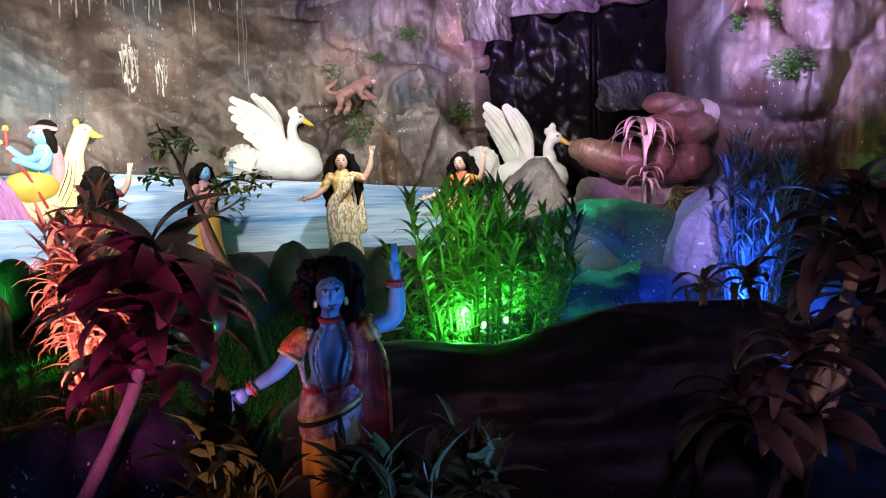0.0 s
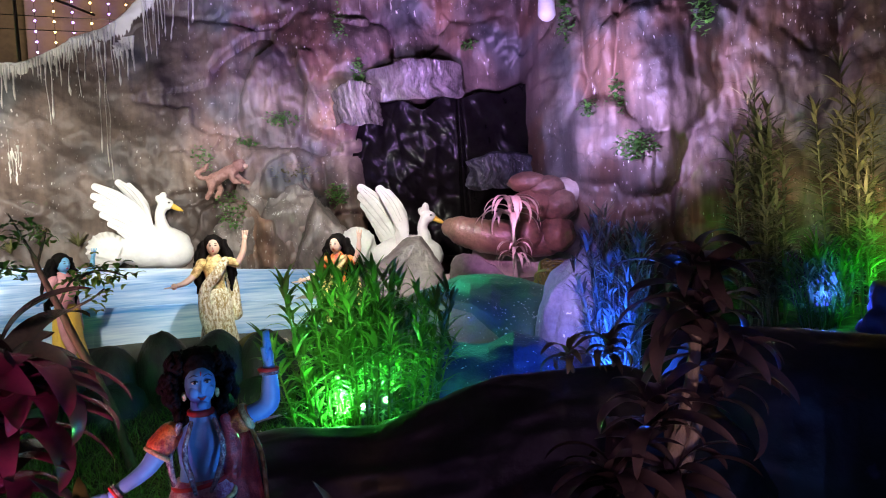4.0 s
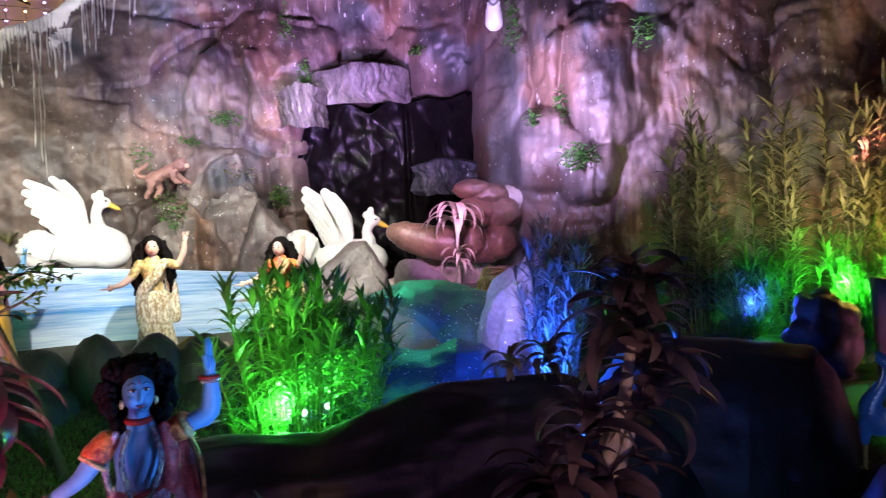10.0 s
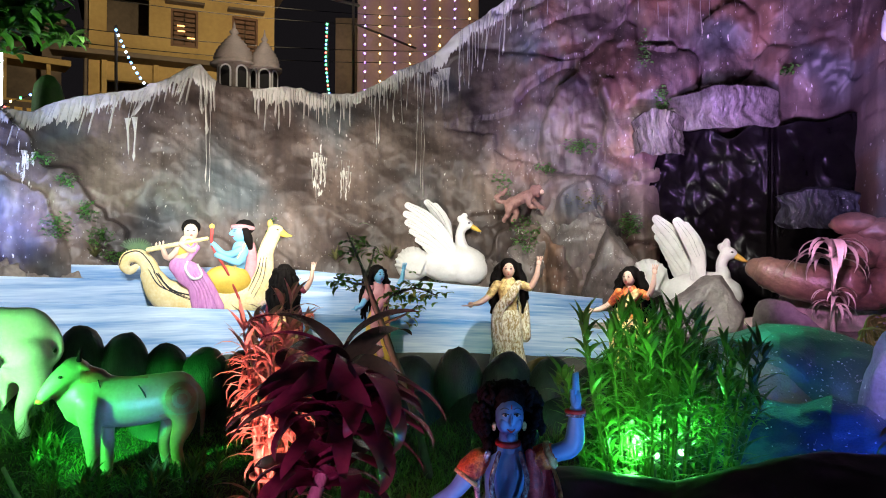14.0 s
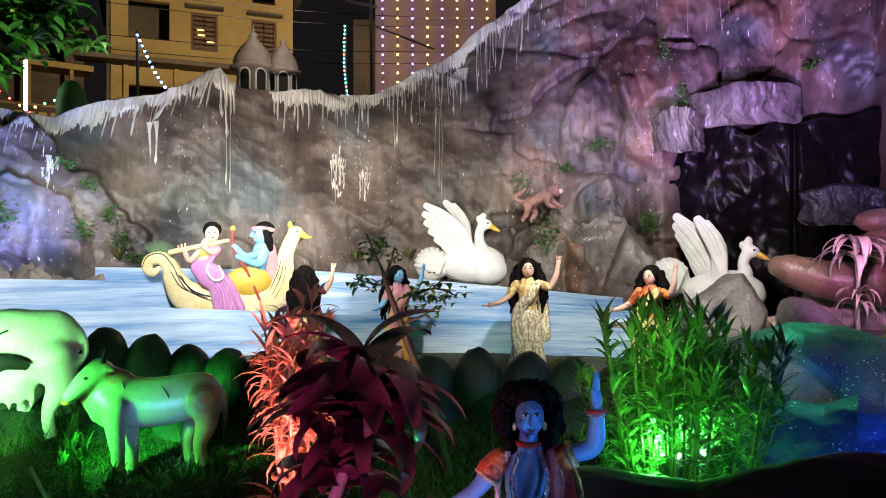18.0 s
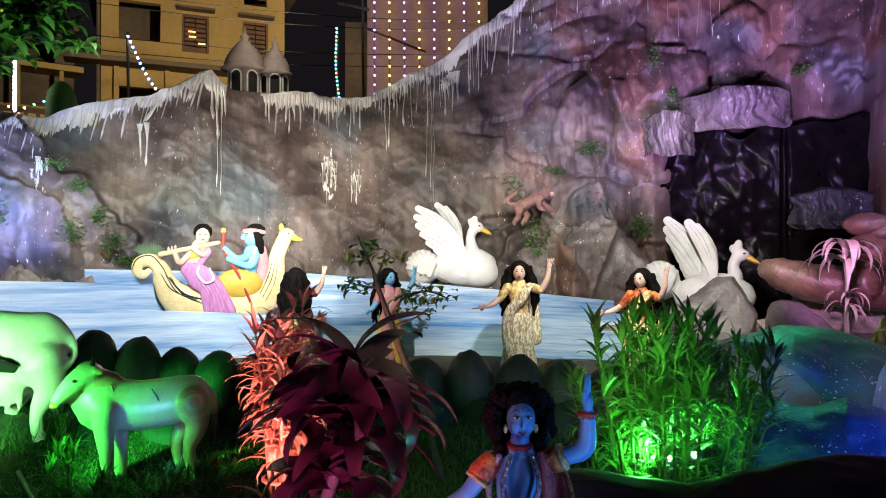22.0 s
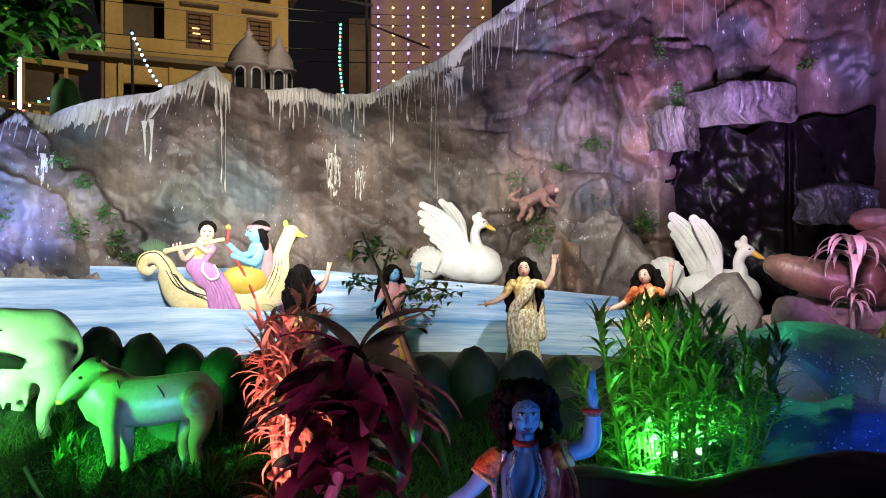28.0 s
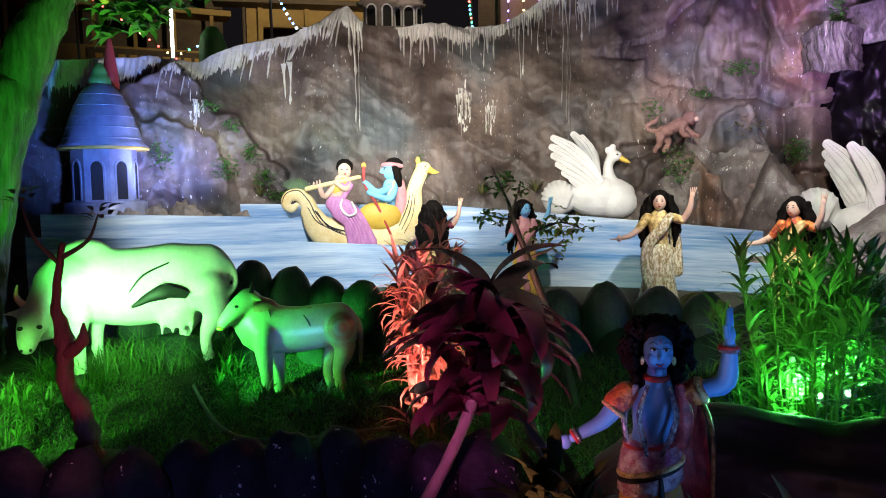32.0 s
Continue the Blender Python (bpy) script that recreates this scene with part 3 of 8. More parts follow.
# ---- ground ----
bm = bmesh.new()
grid = {}
xs = [-300, -60, -20] + [-12 + 0.25 * i for i in range(97)] + [20, 60, 300]
ys = [-300, -60, -20] + [-6 + 0.25 * i for i in range(77)] + [20, 60, 300]
for i, x in enumerate(xs):
    for j, y in enumerate(ys):
        near = abs(x) < 13 and -7 < y < 14
        z = ground_z(x, y) if near else 0.0
        z += 0.03 * noise.fractal(Vector((x * 1.3, y * 1.3, 0)), 1, 2, 3) if near else 0
        grid[i, j] = bm.verts.new((x, y, z if near else -0.05))
for i in range(len(xs) - 1):
    for j in range(len(ys) - 1):
        bm.faces.new((grid[i, j], grid[i + 1, j], grid[i + 1, j + 1], grid[i, j + 1]))
tagged(mesh_object("ground", bm, SOIL), "dark trodden soil and turf of the display garden", "ground", kind="structure")

# ---- cliff ----
AZ_R = [(-66, 8.6), (-40, 9.3), (-30, 9.6), (-15, 9.6), (0, 9.6), (12, 9.6), (18, 9.6), (25, 9.9), (30.8, 9.4), (32.4, 8.55), (35, 7.95), (38, 7.65), (42, 7.5), (50, 7.8), (60, 8.0), (84, 8.0)]
AZ_TOP = [(-66, 2.5), (-45, 2.9), (-36, 3.1), (-31.4, 3.20), (-28.0, 3.20), (-25.5, 3.42), (-22.6, 3.52), (-20.6, 3.58), (-19.1, 3.71), (-17.8, 3.90), (-17, 3.94), (-16.2, 3.75), (-15.4, 3.66), (-11.2, 3.68), (-9.5, 3.73), (-8.1, 3.63), (-5.5, 3.66), (-3.7, 3.82),
          (-2, 4.03), (-0.4, 4.15), (0.7, 4.27), (2, 4.46), (3.8, 4.62), (5.2, 4.81), (6.3, 4.98), (8.9, 5.46), (13, 5.5), (16, 5.75), (22, 6.0), (28, 5.8), (34, 5.4), (45, 5.3), (60, 5.0), (84, 4.4)]
PATCHES = [(-8.1, 2.5, 0.9, 0.55, 0.56), (-6.2, 2.45, 1.0, 0.42, 0.50), (-9.6, 2.2, 0.5, 0.35, 0.25), (-28.3, 2.5, 0.8, 0.5, 0.50), (-30.5, 2.0, 1.2, 0.35, 0.25), (18.0, 3.0, 1.4, 0.4, 0.30), (8, 4.6, 2.0, 0.4, 0.34), (14, 4.9, 2.5, 0.4, 0.34), (22, 4.4, 3.0, 0.5, 0.30), (36.5, 2.75, 1.2, 0.25, 0.40), (33.4, 3.5, 1.4, 0.2, 0.40), (-22.5, 1.7, 1.2, 0.3, 0.22), (28, 3.4, 2.2, 0.35, 0.30)]
# depth of the solid white paint below the crest
WHITE_BAND = [(-64, 0.25), (-34, 0.28), (-31, 0.10), (-29, 0.16), (-26.5, 0.20), (-22, 0.13), (-19.8, 0.08), (-18.2, 0.10), (-17, 0.26), (-16.1, 0.10), (-15.5, -0.12), (-13.5, -0.12), (-12.9, 0.12), (-9, 0.17), (-5, 0.09), (-2, 0.10), (0, 0.18), (2, 0.22), (4, 0.14), (6, 0.24), (8.5, 0.10), (13, 0.12), (20, 0.0), (30, -0.2), (84, -0.2)]
# swollen rocks of the tall end: azimuth, height, half width, half height, depth
BULGES = [(33.5, 2.62, 2.3, 0.98, 0.34), (37.2, 3.32, 2.0, 0.66, 0.40), (36.5, 2.17, 2.0, 0.37, 0.42), (41.8, 2.88, 3.4, 0.72, 0.46), (39.4, 1.98, 2.4, 0.36, 0.44), (43.2, 3.86, 4.4, 0.34, 0.62), (46.3, 1.55, 4.4, 0.62, 0.22), (36.4, 4.5, 3.2, 0.5, 0.34),
          (50.5, 3.2, 3.6, 1.0, 0.30), (57.0, 2.7, 3.6, 0.8, 0.34), (61.5, 3.7, 3.4, 0.7, 0.36), (53.5, 4.5, 4.2, 0.55, 0.36), (64.5, 2.2, 3.5, 0.9, 0.30), (29.5, 4.2, 2.6, 0.6, 0.26)]
# overlapping slabs at the low end: their upper edges as azimuth and height
SLABS = [([(-36, 2.75), (-31.5, 3.02), (-29.2, 2.98), (-27.5, 2.68), (-25.7, 2.57), (-24.7, 2.27), (-22.8, 1.93), (-20.5, 1.2)], 0.24), ([(-36, 2.6), (-32.0, 2.48), (-29.8, 2.42), (-27.5, 2.26), (-26.2, 1.75), (-25.2, 1.2)], 0.17), ([(-20.5, 1.0), (-17.5, 1.62), (-14.5, 1.75), (-11.8, 1.5), (-9.0, 1.0)], 0.10), ([(4.6, 1.2), (6.0, 1.86), (8.6, 1.92), (10.5, 1.62), (12.2, 1.2)], 0.30), ([(9.6, 1.5), (10.6, 2.28), (12.8, 2.36), (14.6, 1.9), (16.0, 1.2)], 0.22)]


def table(rows_, s):
    return float(np.interp(s, [a for a, _ in rows_], [b for _, b in rows_]))


def bump01(x):
    return max(0.0, 1 - x * x) ** 2


def scatter(c, k):
    return (math.sin(c.x * 12.99 * k + c.y * 78.23 + k) * 4375.85) % 1.0


def crest_top(s):
    return table(AZ_TOP, s) + 0.035 * noise.fractal(Vector((s * 0.42, 0.3, 9)), 0.8, 2.1, 4) * min(max((s + 60) / 10, 0), 1)


def cliff_point(s, v):
    top = crest_top(s)
    z = v * top
    arc = radians(s) * 9.6
    p = Vector((arc, z, 0))
    right = min(max((s - 1) / 8, 0), 1)
    swollen = min(max((s - 27) / 5, 0), 1)
    # draped blocks on the tall side, each with its own depth and tilt
    q = Vector(((arc + 0.30 * noise.noise(p * 0.8)) * 1.12, (z + 0.26 * noise.noise(p * 0.9 + Vector((9, 4, 2)))) * 1.25, 0.4))
    dist, feet = noise.voronoi(q, distance_metric="CHEBYCHEV")
    c = feet[0]
    edge = min((dist[1] - dist[0]) * 6.0, 1.0)
    calm = 1.0 - 0.8 * swollen
    block = 0.26 * scatter(c, 1) + 0.5 * (scatter(c, 2) - 0.5) * (q.x - c.x) + 0.5 * (scatter(c, 3) - 0.5) * (q.y - c.y) + 0.09 * edge ** 0.7
    drape = noise.ridged_multi_fractal(Vector((arc * 1.5 + 0.5 * z + 2 * scatter(c, 4), z * 0.45, 3)), 0.9, 2.1, 4, 1, 2)
    d = right * (block * calm + 0.08 * calm * drape + 0.05 * calm * noise.ridged_multi_fractal(Vector((arc * 2.6 + 3 * scatter(c, 5), z * 1.7 + 2 * scatter(c, 6), 8)), 0.85, 2.1, 4, 1, 2))
    if swollen:
        # rounded rocks pressed against each other, the gaps between them left deep
        ws = s + 1.5 * noise.noise(p * 1.3 + Vector((3, 7, 1))) + 0.4 * noise.noise(p * 4)
        wz = z + 0.16 * noise.noise(p * 1.4 + Vector((8, 1, 5))) + 0.05 * noise.noise(p * 4.5)
        best = 0.0
        for az_, z_, w_, h_, depth in BULGES:
            k = 1 - abs((ws - az_) / w_) ** 3 - abs((wz - z_) / h_) ** 3
            if k > 0:
                best = max(best, depth * k ** 0.5)
        folds_ = noise.ridged_multi_fractal(Vector((arc * 0.9 + z * 0.9, z * 0.5 - arc * 0.4, 2)), 1.0, 2.2, 4, 1, 2)
        d += swollen * (best + 0.11 * folds_ * max(0.2, 1 - best / 0.4))
    # smoother sheets on the low side, with a few sharp creases
    crease = noise.ridged_multi_fractal(Vector((arc * 0.55 + z * 0.5, z * 0.5, 5)), 1.1, 2.2, 4, 1, 2)
    d += (1 - right) * (0.15 * crease + 0.18 * noise.fractal(p * 0.55, 1, 2, 2))
    d += (0.12 - 0.05 * right) * noise.fractal(p * 1.05, 1.1, 2.1, 4) + (0.008 + 0.012 * right) * noise.fractal(p * 6, 0.7, 2.1, 4)
    # pleats of the stiffened cloth, and slabs lapped over one another
    pleat = noise.ridged_multi_fractal(Vector((arc * 3.4 + 0.5 * noise.noise(p * 1.1), z * 0.55, 4)), 1.0, 2.2, 3, 1, 2)
    d += 0.038 * pleat * min(max(0.5 + 1.6 * noise.noise(p * 0.7 + Vector((2, 5, 9))), 0), 1)
    d += 0.030 * noise.ridged_multi_fractal(Vector((arc * 2.2 + z * 1.4, z * 2.4 - arc, 7)), 0.9, 2.2, 4, 1, 2)
    for edge_, depth in SLABS:
        if edge_[0][0] < s < edge_[-1][0]:
            gap = table(edge_, s) + 0.26 * noise.noise(p * 1.9) + 0.12 * noise.noise(p * 5.5) - z
            fade = min((s - edge_[0][0]) / 1.2, (edge_[-1][0] - s) / 1.2, 1.0)
            k = min(max(gap / 0.05, 0), 1)
            d += fade * depth * (k * k * (3 - 2 * k) * max(0.0, 1 - max(gap, 0) / 1.4))
    r = table(AZ_R, s) + 0.7 * v ** 2 - d
    hole = bump01((s - 24.4) / 7.6) * bump01((z - 1.9) / 1.75)
    r += 1.4 * min(hole * 2.5, 1)
    foot = max(0.0, 1 - z / 0.9)
    r -= 0.25 * foot * foot * (1 if s < 14 else 0.3)
    return polar(s, r, z)


bm = bmesh.new()
uv = bm.loops.layers.uv.new("arc")
cover_, patch_, rust_ = [bm.verts.layers.float.new(k) for k in ("cover", "patch", "rust")]
STEPS = [-64 + 2 * i for i in range(12)] + [-40 + 0.12 * i for i in range(870)] + [64.4 + 1.6 * i for i in range(12)]
NS, NV = len(STEPS) - 1, 200
rows_ = []
for i in range(NS + 1):
    s = STEPS[i]
    line = []
    for j in range(NV + 1):
        vtx = bm.verts.new(cliff_point(s, j / NV))
        below = crest_top(s) * (1 - j / NV)
        z = vtx.co.z
        vtx[cover_] = table(WHITE_BAND, s) + 0.05 - below
        vtx[patch_] = max(k * 1.15 * bump01((s - ds) / w * 0.75) * bump01((z - dz) / h * 0.75) for ds, dz, w, h, k in PATCHES)
        vtx[rust_] = min(max((s - 4) / 6, 0), 1)
        line.append((vtx, radians(s) * 9.6))
    # a cap that turns back over the crest
    p = line[-1][0].co
    cap = bm.verts.new(p + polar(s, 1.0) + Vector((0, 0, -0.25)))
    line.append((cap, radians(s) * 9.6))
    rows_.append(line)
for a, b in zip(rows_, rows_[1:]):
    for j in range(NV + 1):
        quad = (a[j], b[j], b[j + 1], a[j + 1])
        f = bm.faces.new([q[0] for q in quad])
        for lp, q in zip(f.loops, quad):
            lp[uv].uv = (q[1], q[0].co.z)
cliff = tagged(mesh_object("cliff", bm, ROCK), "grey-brown sculpted mountain cliff with white drip-painted snow on its crest", "artificial mountain")

# runs of white paint hanging from the crest: from, to, how many, shortest, longest, half width, slant, drop of the start
RUNS = [(-40, -33.5, 20, 0.15, 0.50, 0.016, -0.1, 0), (-33, -20.8, 44, 0.14, 0.52, 0.016, -0.24, 0), (-22.0, -21.3, 2, 0.45, 0.60, 0.018, 0.0, 0.36), (-20.8, -18.8, 7, 0.15, 0.40, 0.013, -0.2, 0), (-18.6, -17.3, 6, 0.30, 0.62, 0.017, -0.22, 0), (-17.2, -15.9, 6, 0.40, 0.90, 0.017, 0.03, 0.02),
        (-13.0, -4.6, 40, 0.14, 0.50, 0.018, 0.0, 0), (-12.5, -5.0, 8, 0.45, 0.70, 0.012, 0.0, 0), (-4.6, 0.8, 26, 0.15, 0.55, 0.014, 0.0, 0), (-4.2, 0.6, 9, 0.5, 1.05, 0.010, 0.0, 0), (0.65, 2.05, 8, 0.25, 0.72, 0.015, 0.0, 0.36), (2.6, 4.4, 8, 0.5, 1.1, 0.012, 0.0, 0), (4.4, 7.2, 9, 0.3, 0.9, 0.012, -0.1, 0),
        (7.5, 16, 14, 0.2, 0.8, 0.009, 0.0, 0.1), (-0.6, 0.2, 3, 1.3, 1.8, 0.008, 0.0, 0.2), (16, 29, 12, 0.3, 1.0, 0.007, 0.0, 0.6), (-16.6, -16.1, 2, 1.2, 1.6, 0.008, 0.0, 0.1), (-8.7, -7.5, 9, 0.12, 0.5, 0.010, 0.0, 0.85), (-6.6, -5.7, 6, 0.08, 0.3, 0.008, 0.0, 0.95), (-28.8, -27.9, 6, 0.12, 0.4, 0.012, 0.0, 0.42)]
rnd = random.Random(19)
verts_, faces_ = [], []


def paint_run(s, drop, length, half, slant):
    """One raised run of thick paint, lying on the rock and ending in a bead."""
    top = crest_top(s)
    n_ = max(5, int(length / 0.07))
    at = len(verts_)
    for k in range(n_ + 1):
        t = k / n_
        z = top - drop - length * t
        ss = s + math.degrees(slant * length * t / 9.6) + 0.16 * noise.noise(Vector((s * 5, z * 2.2, 1)))
        w = math.degrees(half / 9.6) * ((1.5 - 1.0 * min(t * 3, 1)) + 0.35 * noise.noise(Vector((z * 7, s * 9, 3))) + (0.5 if 0.86 < t < 0.99 else 0.0)) * (0.15 if k == n_ else 1.0)
        for off, lift in ((-w, 0.004), (0.0, 0.020), (w, 0.004)):
            q = cliff_point(ss + off, max(z, 0.1) / crest_top(ss + off))
            verts_.append(q - polar(ss, lift + 0.004))
    for k in range(n_):
        for j in (0, 1):
            a = at + 3 * k + j
            faces_.append((a, a + 1, a + 4, a + 3))


for a0, a1, count, lo, hi, half, slant, drop in RUNS:
    for k in range(count):
        length = lo + (hi - lo) * rnd.random() ** 1.8
        paint_run(a0 + (a1 - a0) * (k + rnd.uniform(0.1, 0.9)) / count, drop + rnd.uniform(0, 0.28 if drop > 0.4 else 0.05), length, half * rnd.uniform(0.7, 1.6), slant * rnd.uniform(0.7, 1.2))
for k in range(5):
    paint_run(-20.15 - 0.06 * k, 0.0, 0.44, 0.030, -0.50)
for k in range(7):
    paint_run(0.85 + 0.16 * k, 0.30 + 0.06 * abs(k - 3) / 3, 0.20, 0.032, 0.0)
me = bpy.data.meshes.new("dripped_paint")
me.from_pydata([tuple(q) for q in verts_], [], faces_)
me.materials.append(SNOWPAINT)
runs_ = new("dripped_paint", me)
runs_.parent = cliff
tagged(runs_, "runs of thick white paint", kind="stuff")

# ---- painted water boards ----


def water_board(name, knots, foot, thick, count, label):
    """A low painted board on a gentle curve: knots of azimuth, range and top height."""
    base = empty(name)
    a0, a1 = knots[0][0], knots[-1][0]
    for k in range(count):
        s0, s1 = a0 + (a1 - a0) * k / count, a0 + (a1 - a0) * (k + 1) / count
        bm = bmesh.new()
        loops = []
        for i in range(9):
            s = s0 + (s1 - s0) * i / 8
            if i == 8:
                s -= 0.002
            r = float(np.interp(s, [q[0] for q in knots], [q[1] for q in knots]))
            z = float(np.interp(s, [q[0] for q in knots], [q[2] for q in knots]))
            f = foot if not callable(foot) else foot(s)
            loops.append([polar(s, r, f), polar(s, r, z - 0.006), polar(s, r + 0.006, z), polar(s, r + thick, z), polar(s, r + thick, f)])
        rings(bm, loops)
        part("panel", bm, WATER, base, smooth=False)
    tagged(base, label, "painted board")
    return base


water_board("water_board", [(-25.5, 8.95, 1.34), (-10, 9.0, 1.28), (4, 8.95, 1.09), (14, 8.75, 0.97)], 0.3, 0.03, 4, "tall back board painted with pale blue water streaks")
water_board("water_board", [(-39, 8.3, 1.30), (-31, 8.35, 1.25), (-10, 8.4, 1.12), (2, 8.35, 0.98), (15, 8.2, 0.86)], 0.3, 0.03, 6, "middle board painted with blue and white water streaks")
water_board("water_board", [(-40, 7.8, 1.10), (-31, 7.9, 1.03), (-8, 7.95, 0.83), (12, 7.75, 0.74), (17, 7.6, 0.70)], 0.25, 0.03, 6, "low front board painted with blue and white water streaks")

# ---- houses behind the cliff ----


def place(ob, az, r, z, turn=0.0, scale=1.0):
    """Stand a thing at a bearing and range from the path's centre, facing it."""
    p = polar(az, r, z)
    ob.matrix_basis = pose(p.x, p.y, p.z, 0, 0, -az + turn) @ Matrix.Scale(scale, 4)
    return ob


def window_unit(parent, x, z, w, h, y=0.0, open_=False):
    bm = bmesh.new()
    t = 0.07
    box(bm, (x - w / 2, y - 0.06, z), (x - w / 2 + t, y + 0.06, z + h), bevel=0.008)
    box(bm, (x + w / 2 - t, y - 0.06, z), (x + w / 2, y + 0.06, z + h), bevel=0.008)
    box(bm, (x - w / 2 + t, y - 0.06, z + h - t), (x + w / 2 - t, y + 0.06, z + h), bevel=0.008)
    box(bm, (x - w / 2 + t, y - 0.06, z), (x + w / 2 - t, y + 0.06, z + t), bevel=0.008)
    win = part("window", bm, SHUTTER, parent, "brown timber window with louvred shutters", smooth=False)
    for k in (0, 1):
        bm = bmesh.new()
        x0 = x - w / 2 + t + k * (w / 2 - t)
        for i in range(7):
            z0 = z + t + i * (h - 2 * t) / 7
            box(bm, (x0 + 0.02, y - 0.03 + 0.01 * k, z0 + 0.01), (x0 + w / 2 - t - 0.02, y + 0.02, z0 + (h - 2 * t) / 7 - 0.03))
        part("shutter", bm, SHUTTER, win, smooth=False)
    bm = bmesh.new()
    box(bm, (x - w / 2 - 0.15, y - 0.40, z + h + 0.10), (x + w / 2 + 0.15, y, z + h + 0.17), bevel=0.01)
    part("sunshade", bm, HOUSEDARK, parent, "weathered concrete sunshade", smooth=False)


def wall_with_holes(bm, x0, x1, z0, z1, y, thick, holes):
    xs_ = sorted({x0, x1, *[h[0] for h in holes], *[h[1] for h in holes]})
    zs_ = sorted({z0, z1, *[h[2] for h in holes], *[h[3] for h in holes]})
    for a, b in zip(xs_, xs_[1:]):
        for c, d in zip(zs_, zs_[1:]):
            if not any(h[0] <= a and b <= h[1] and h[2] <= c and d <= h[3] for h in holes):
                box(bm, (a, y, c), (b, y + thick, d))


house = empty("house")
HX0, HX1 = -2.55, 2.55
holes = [(-2.1, -1.0, 7.55, 8.65), (-0.42, 0.34, 7.35, 8.45), (1.30, 2.06, 7.35, 8.45), (-2.1, -0.9, 4.6, 6.2), (-0.2, 0.7, 5.1, 6.1),
         (-0.38, 0.30, 8.95, 9.22), (1.34, 2.02, 8.95, 9.22)]
bm = bmesh.new()
wall_with_holes(bm, HX0, HX1, 0, 9.6, 0, 0.25, holes)
part("wall", bm, HOUSE, house, "yellow ochre plastered front wall", smooth=False)
bm = bmesh.new()
box(bm, (HX0, 0.25, 0), (HX0 + 0.25, 6, 9.6))
box(bm, (HX1 - 0.25, 0.25, 0), (HX1, 6, 9.6))
box(bm, (HX0 + 0.25, 5.75, 0), (HX1 - 0.25, 6, 9.6))
part("wall", bm, HOUSE, house, smooth=False)
bm = bmesh.new()
loops = [[Vector((HX0 - 0.5, y, 9.55)), Vector((0, y, 10.75)), Vector((HX1 + 0.5, y, 9.55)), Vector((HX1 + 0.5, y, 9.70)), Vector((0, y, 10.92)), Vector((HX0 - 0.5, y, 9.70))] for y in (-0.7, 6.4)]
rings(bm, loops)
part("roof", bm, HOUSEDARK, house, "dark gabled roof with wide eaves", smooth=False)
bm = bmesh.new()
rings(bm, [[Vector((HX0, y, 9.6)), Vector((HX1, y, 9.6)), Vector((0, y, 10.7))] for y in (0.02, 0.24)])
part("gable", bm, HOUSE, house, smooth=False)
bm = bmesh.new()
box(bm, (HX0 - 0.9, -0.75, 6.72), (HX1 + 0.1, 0.0, 6.86), bevel=0.02)
part("balcony_slab", bm, HOUSEDARK, house, "dark brown concrete slab", smooth=False)
bm = bmesh.new()
for x in (-2.1 - 0.12, -0.9 + 0.02):
    box(bm, (x, -0.15, 4.4), (x + 0.14, 0.0, 6.72), bevel=0.01)
part("pillar", bm, HOUSE, house, smooth=False)
bm = bmesh.new()
limb(bm, [(-2.62, -0.1, 3), (-2.62, -0.1, 9.4)], [0.05, 0.05], sides=8)
part("drain_pipe", bm, HOUSEDARK, house)
bm = bmesh.new()
box(bm, (HX0 + 0.3, 1.6, 3), (HX1 - 0.3, 1.7, 9.4))
part("inner_wall", bm, HOUSEDARK, house, smooth=False)
window_unit(house, -0.04, 7.35, 0.76, 1.10, 0.08)
window_unit(house, 1.68, 7.35, 0.76, 1.10, 0.08)
for k, (x, z) in enumerate([(-0.14, 7.95), (-0.12, 7.80), (0.14, 7.62)]):
    bm = bmesh.new()
    box(bm, (x - 0.10, 0.02, z), (x + 0.10, 0.035, z + 0.035))
    part("lit_gap", bm, glow("window_glow", (1.0, 0.55, 0.18), 3.0), house, "lamplight through the shutter")
place(house, -18.0, 22.5, 0, turn=4)
tagged(house, "yellow plastered village house with brown shuttered windows and gabled roof", "house")

# lower wing of the same row, dim behind the tree
wing = empty("annexe")
bm = bmesh.new()
wall_with_holes(bm, -4.5, 2.2, 0, 7.9, 0, 0.25, [(-3.6, -2.4, 5.2, 6.4), (-1.2, 0.0, 5.2, 6.4), (0.9, 1.7, 6.9, 7.5), (-3.8, -0.4, 2.2, 4.2)])
part("wall", bm, HOUSEDARK, wing, "dark brown wall", smooth=False)
bm = bmesh.new()
box(bm, (-4.9, -0.9, 6.55), (2.3, 0.0, 6.72), bevel=0.02)
box(bm, (-4.9, -0.9, 4.7), (2.3, 0.0, 4.85), bevel=0.02)
part("balcony_slab", bm, HOUSE, wing, smooth=False)
bm = bmesh.new()
box(bm, (-4.8, -0.85, 4.85), (2.2, -0.78, 5.5), bevel=0.01)
part("parapet", bm, HOUSE, wing, smooth=False)
for i in range(7):
    bm = bmesh.new()
    box(bm, (-4.6 + i * 1.05, -0.82, 5.5), (-4.5 + i * 1.05, -0.72, 6.55))
    part("post", bm, HOUSE, wing, smooth=False)
bm = bmesh.new()
box(bm, (-4.9, -0.2, 7.9), (2.3, 5, 8.05), bevel=0.02)
part("roof", bm, HOUSEDARK, wing, smooth=False)
bm = bmesh.new()
box(bm, (-4.4, 1.5, 0), (2.1, 1.6, 7.8))
part("inner_wall", bm, HOUSEDARK, wing, smooth=False)
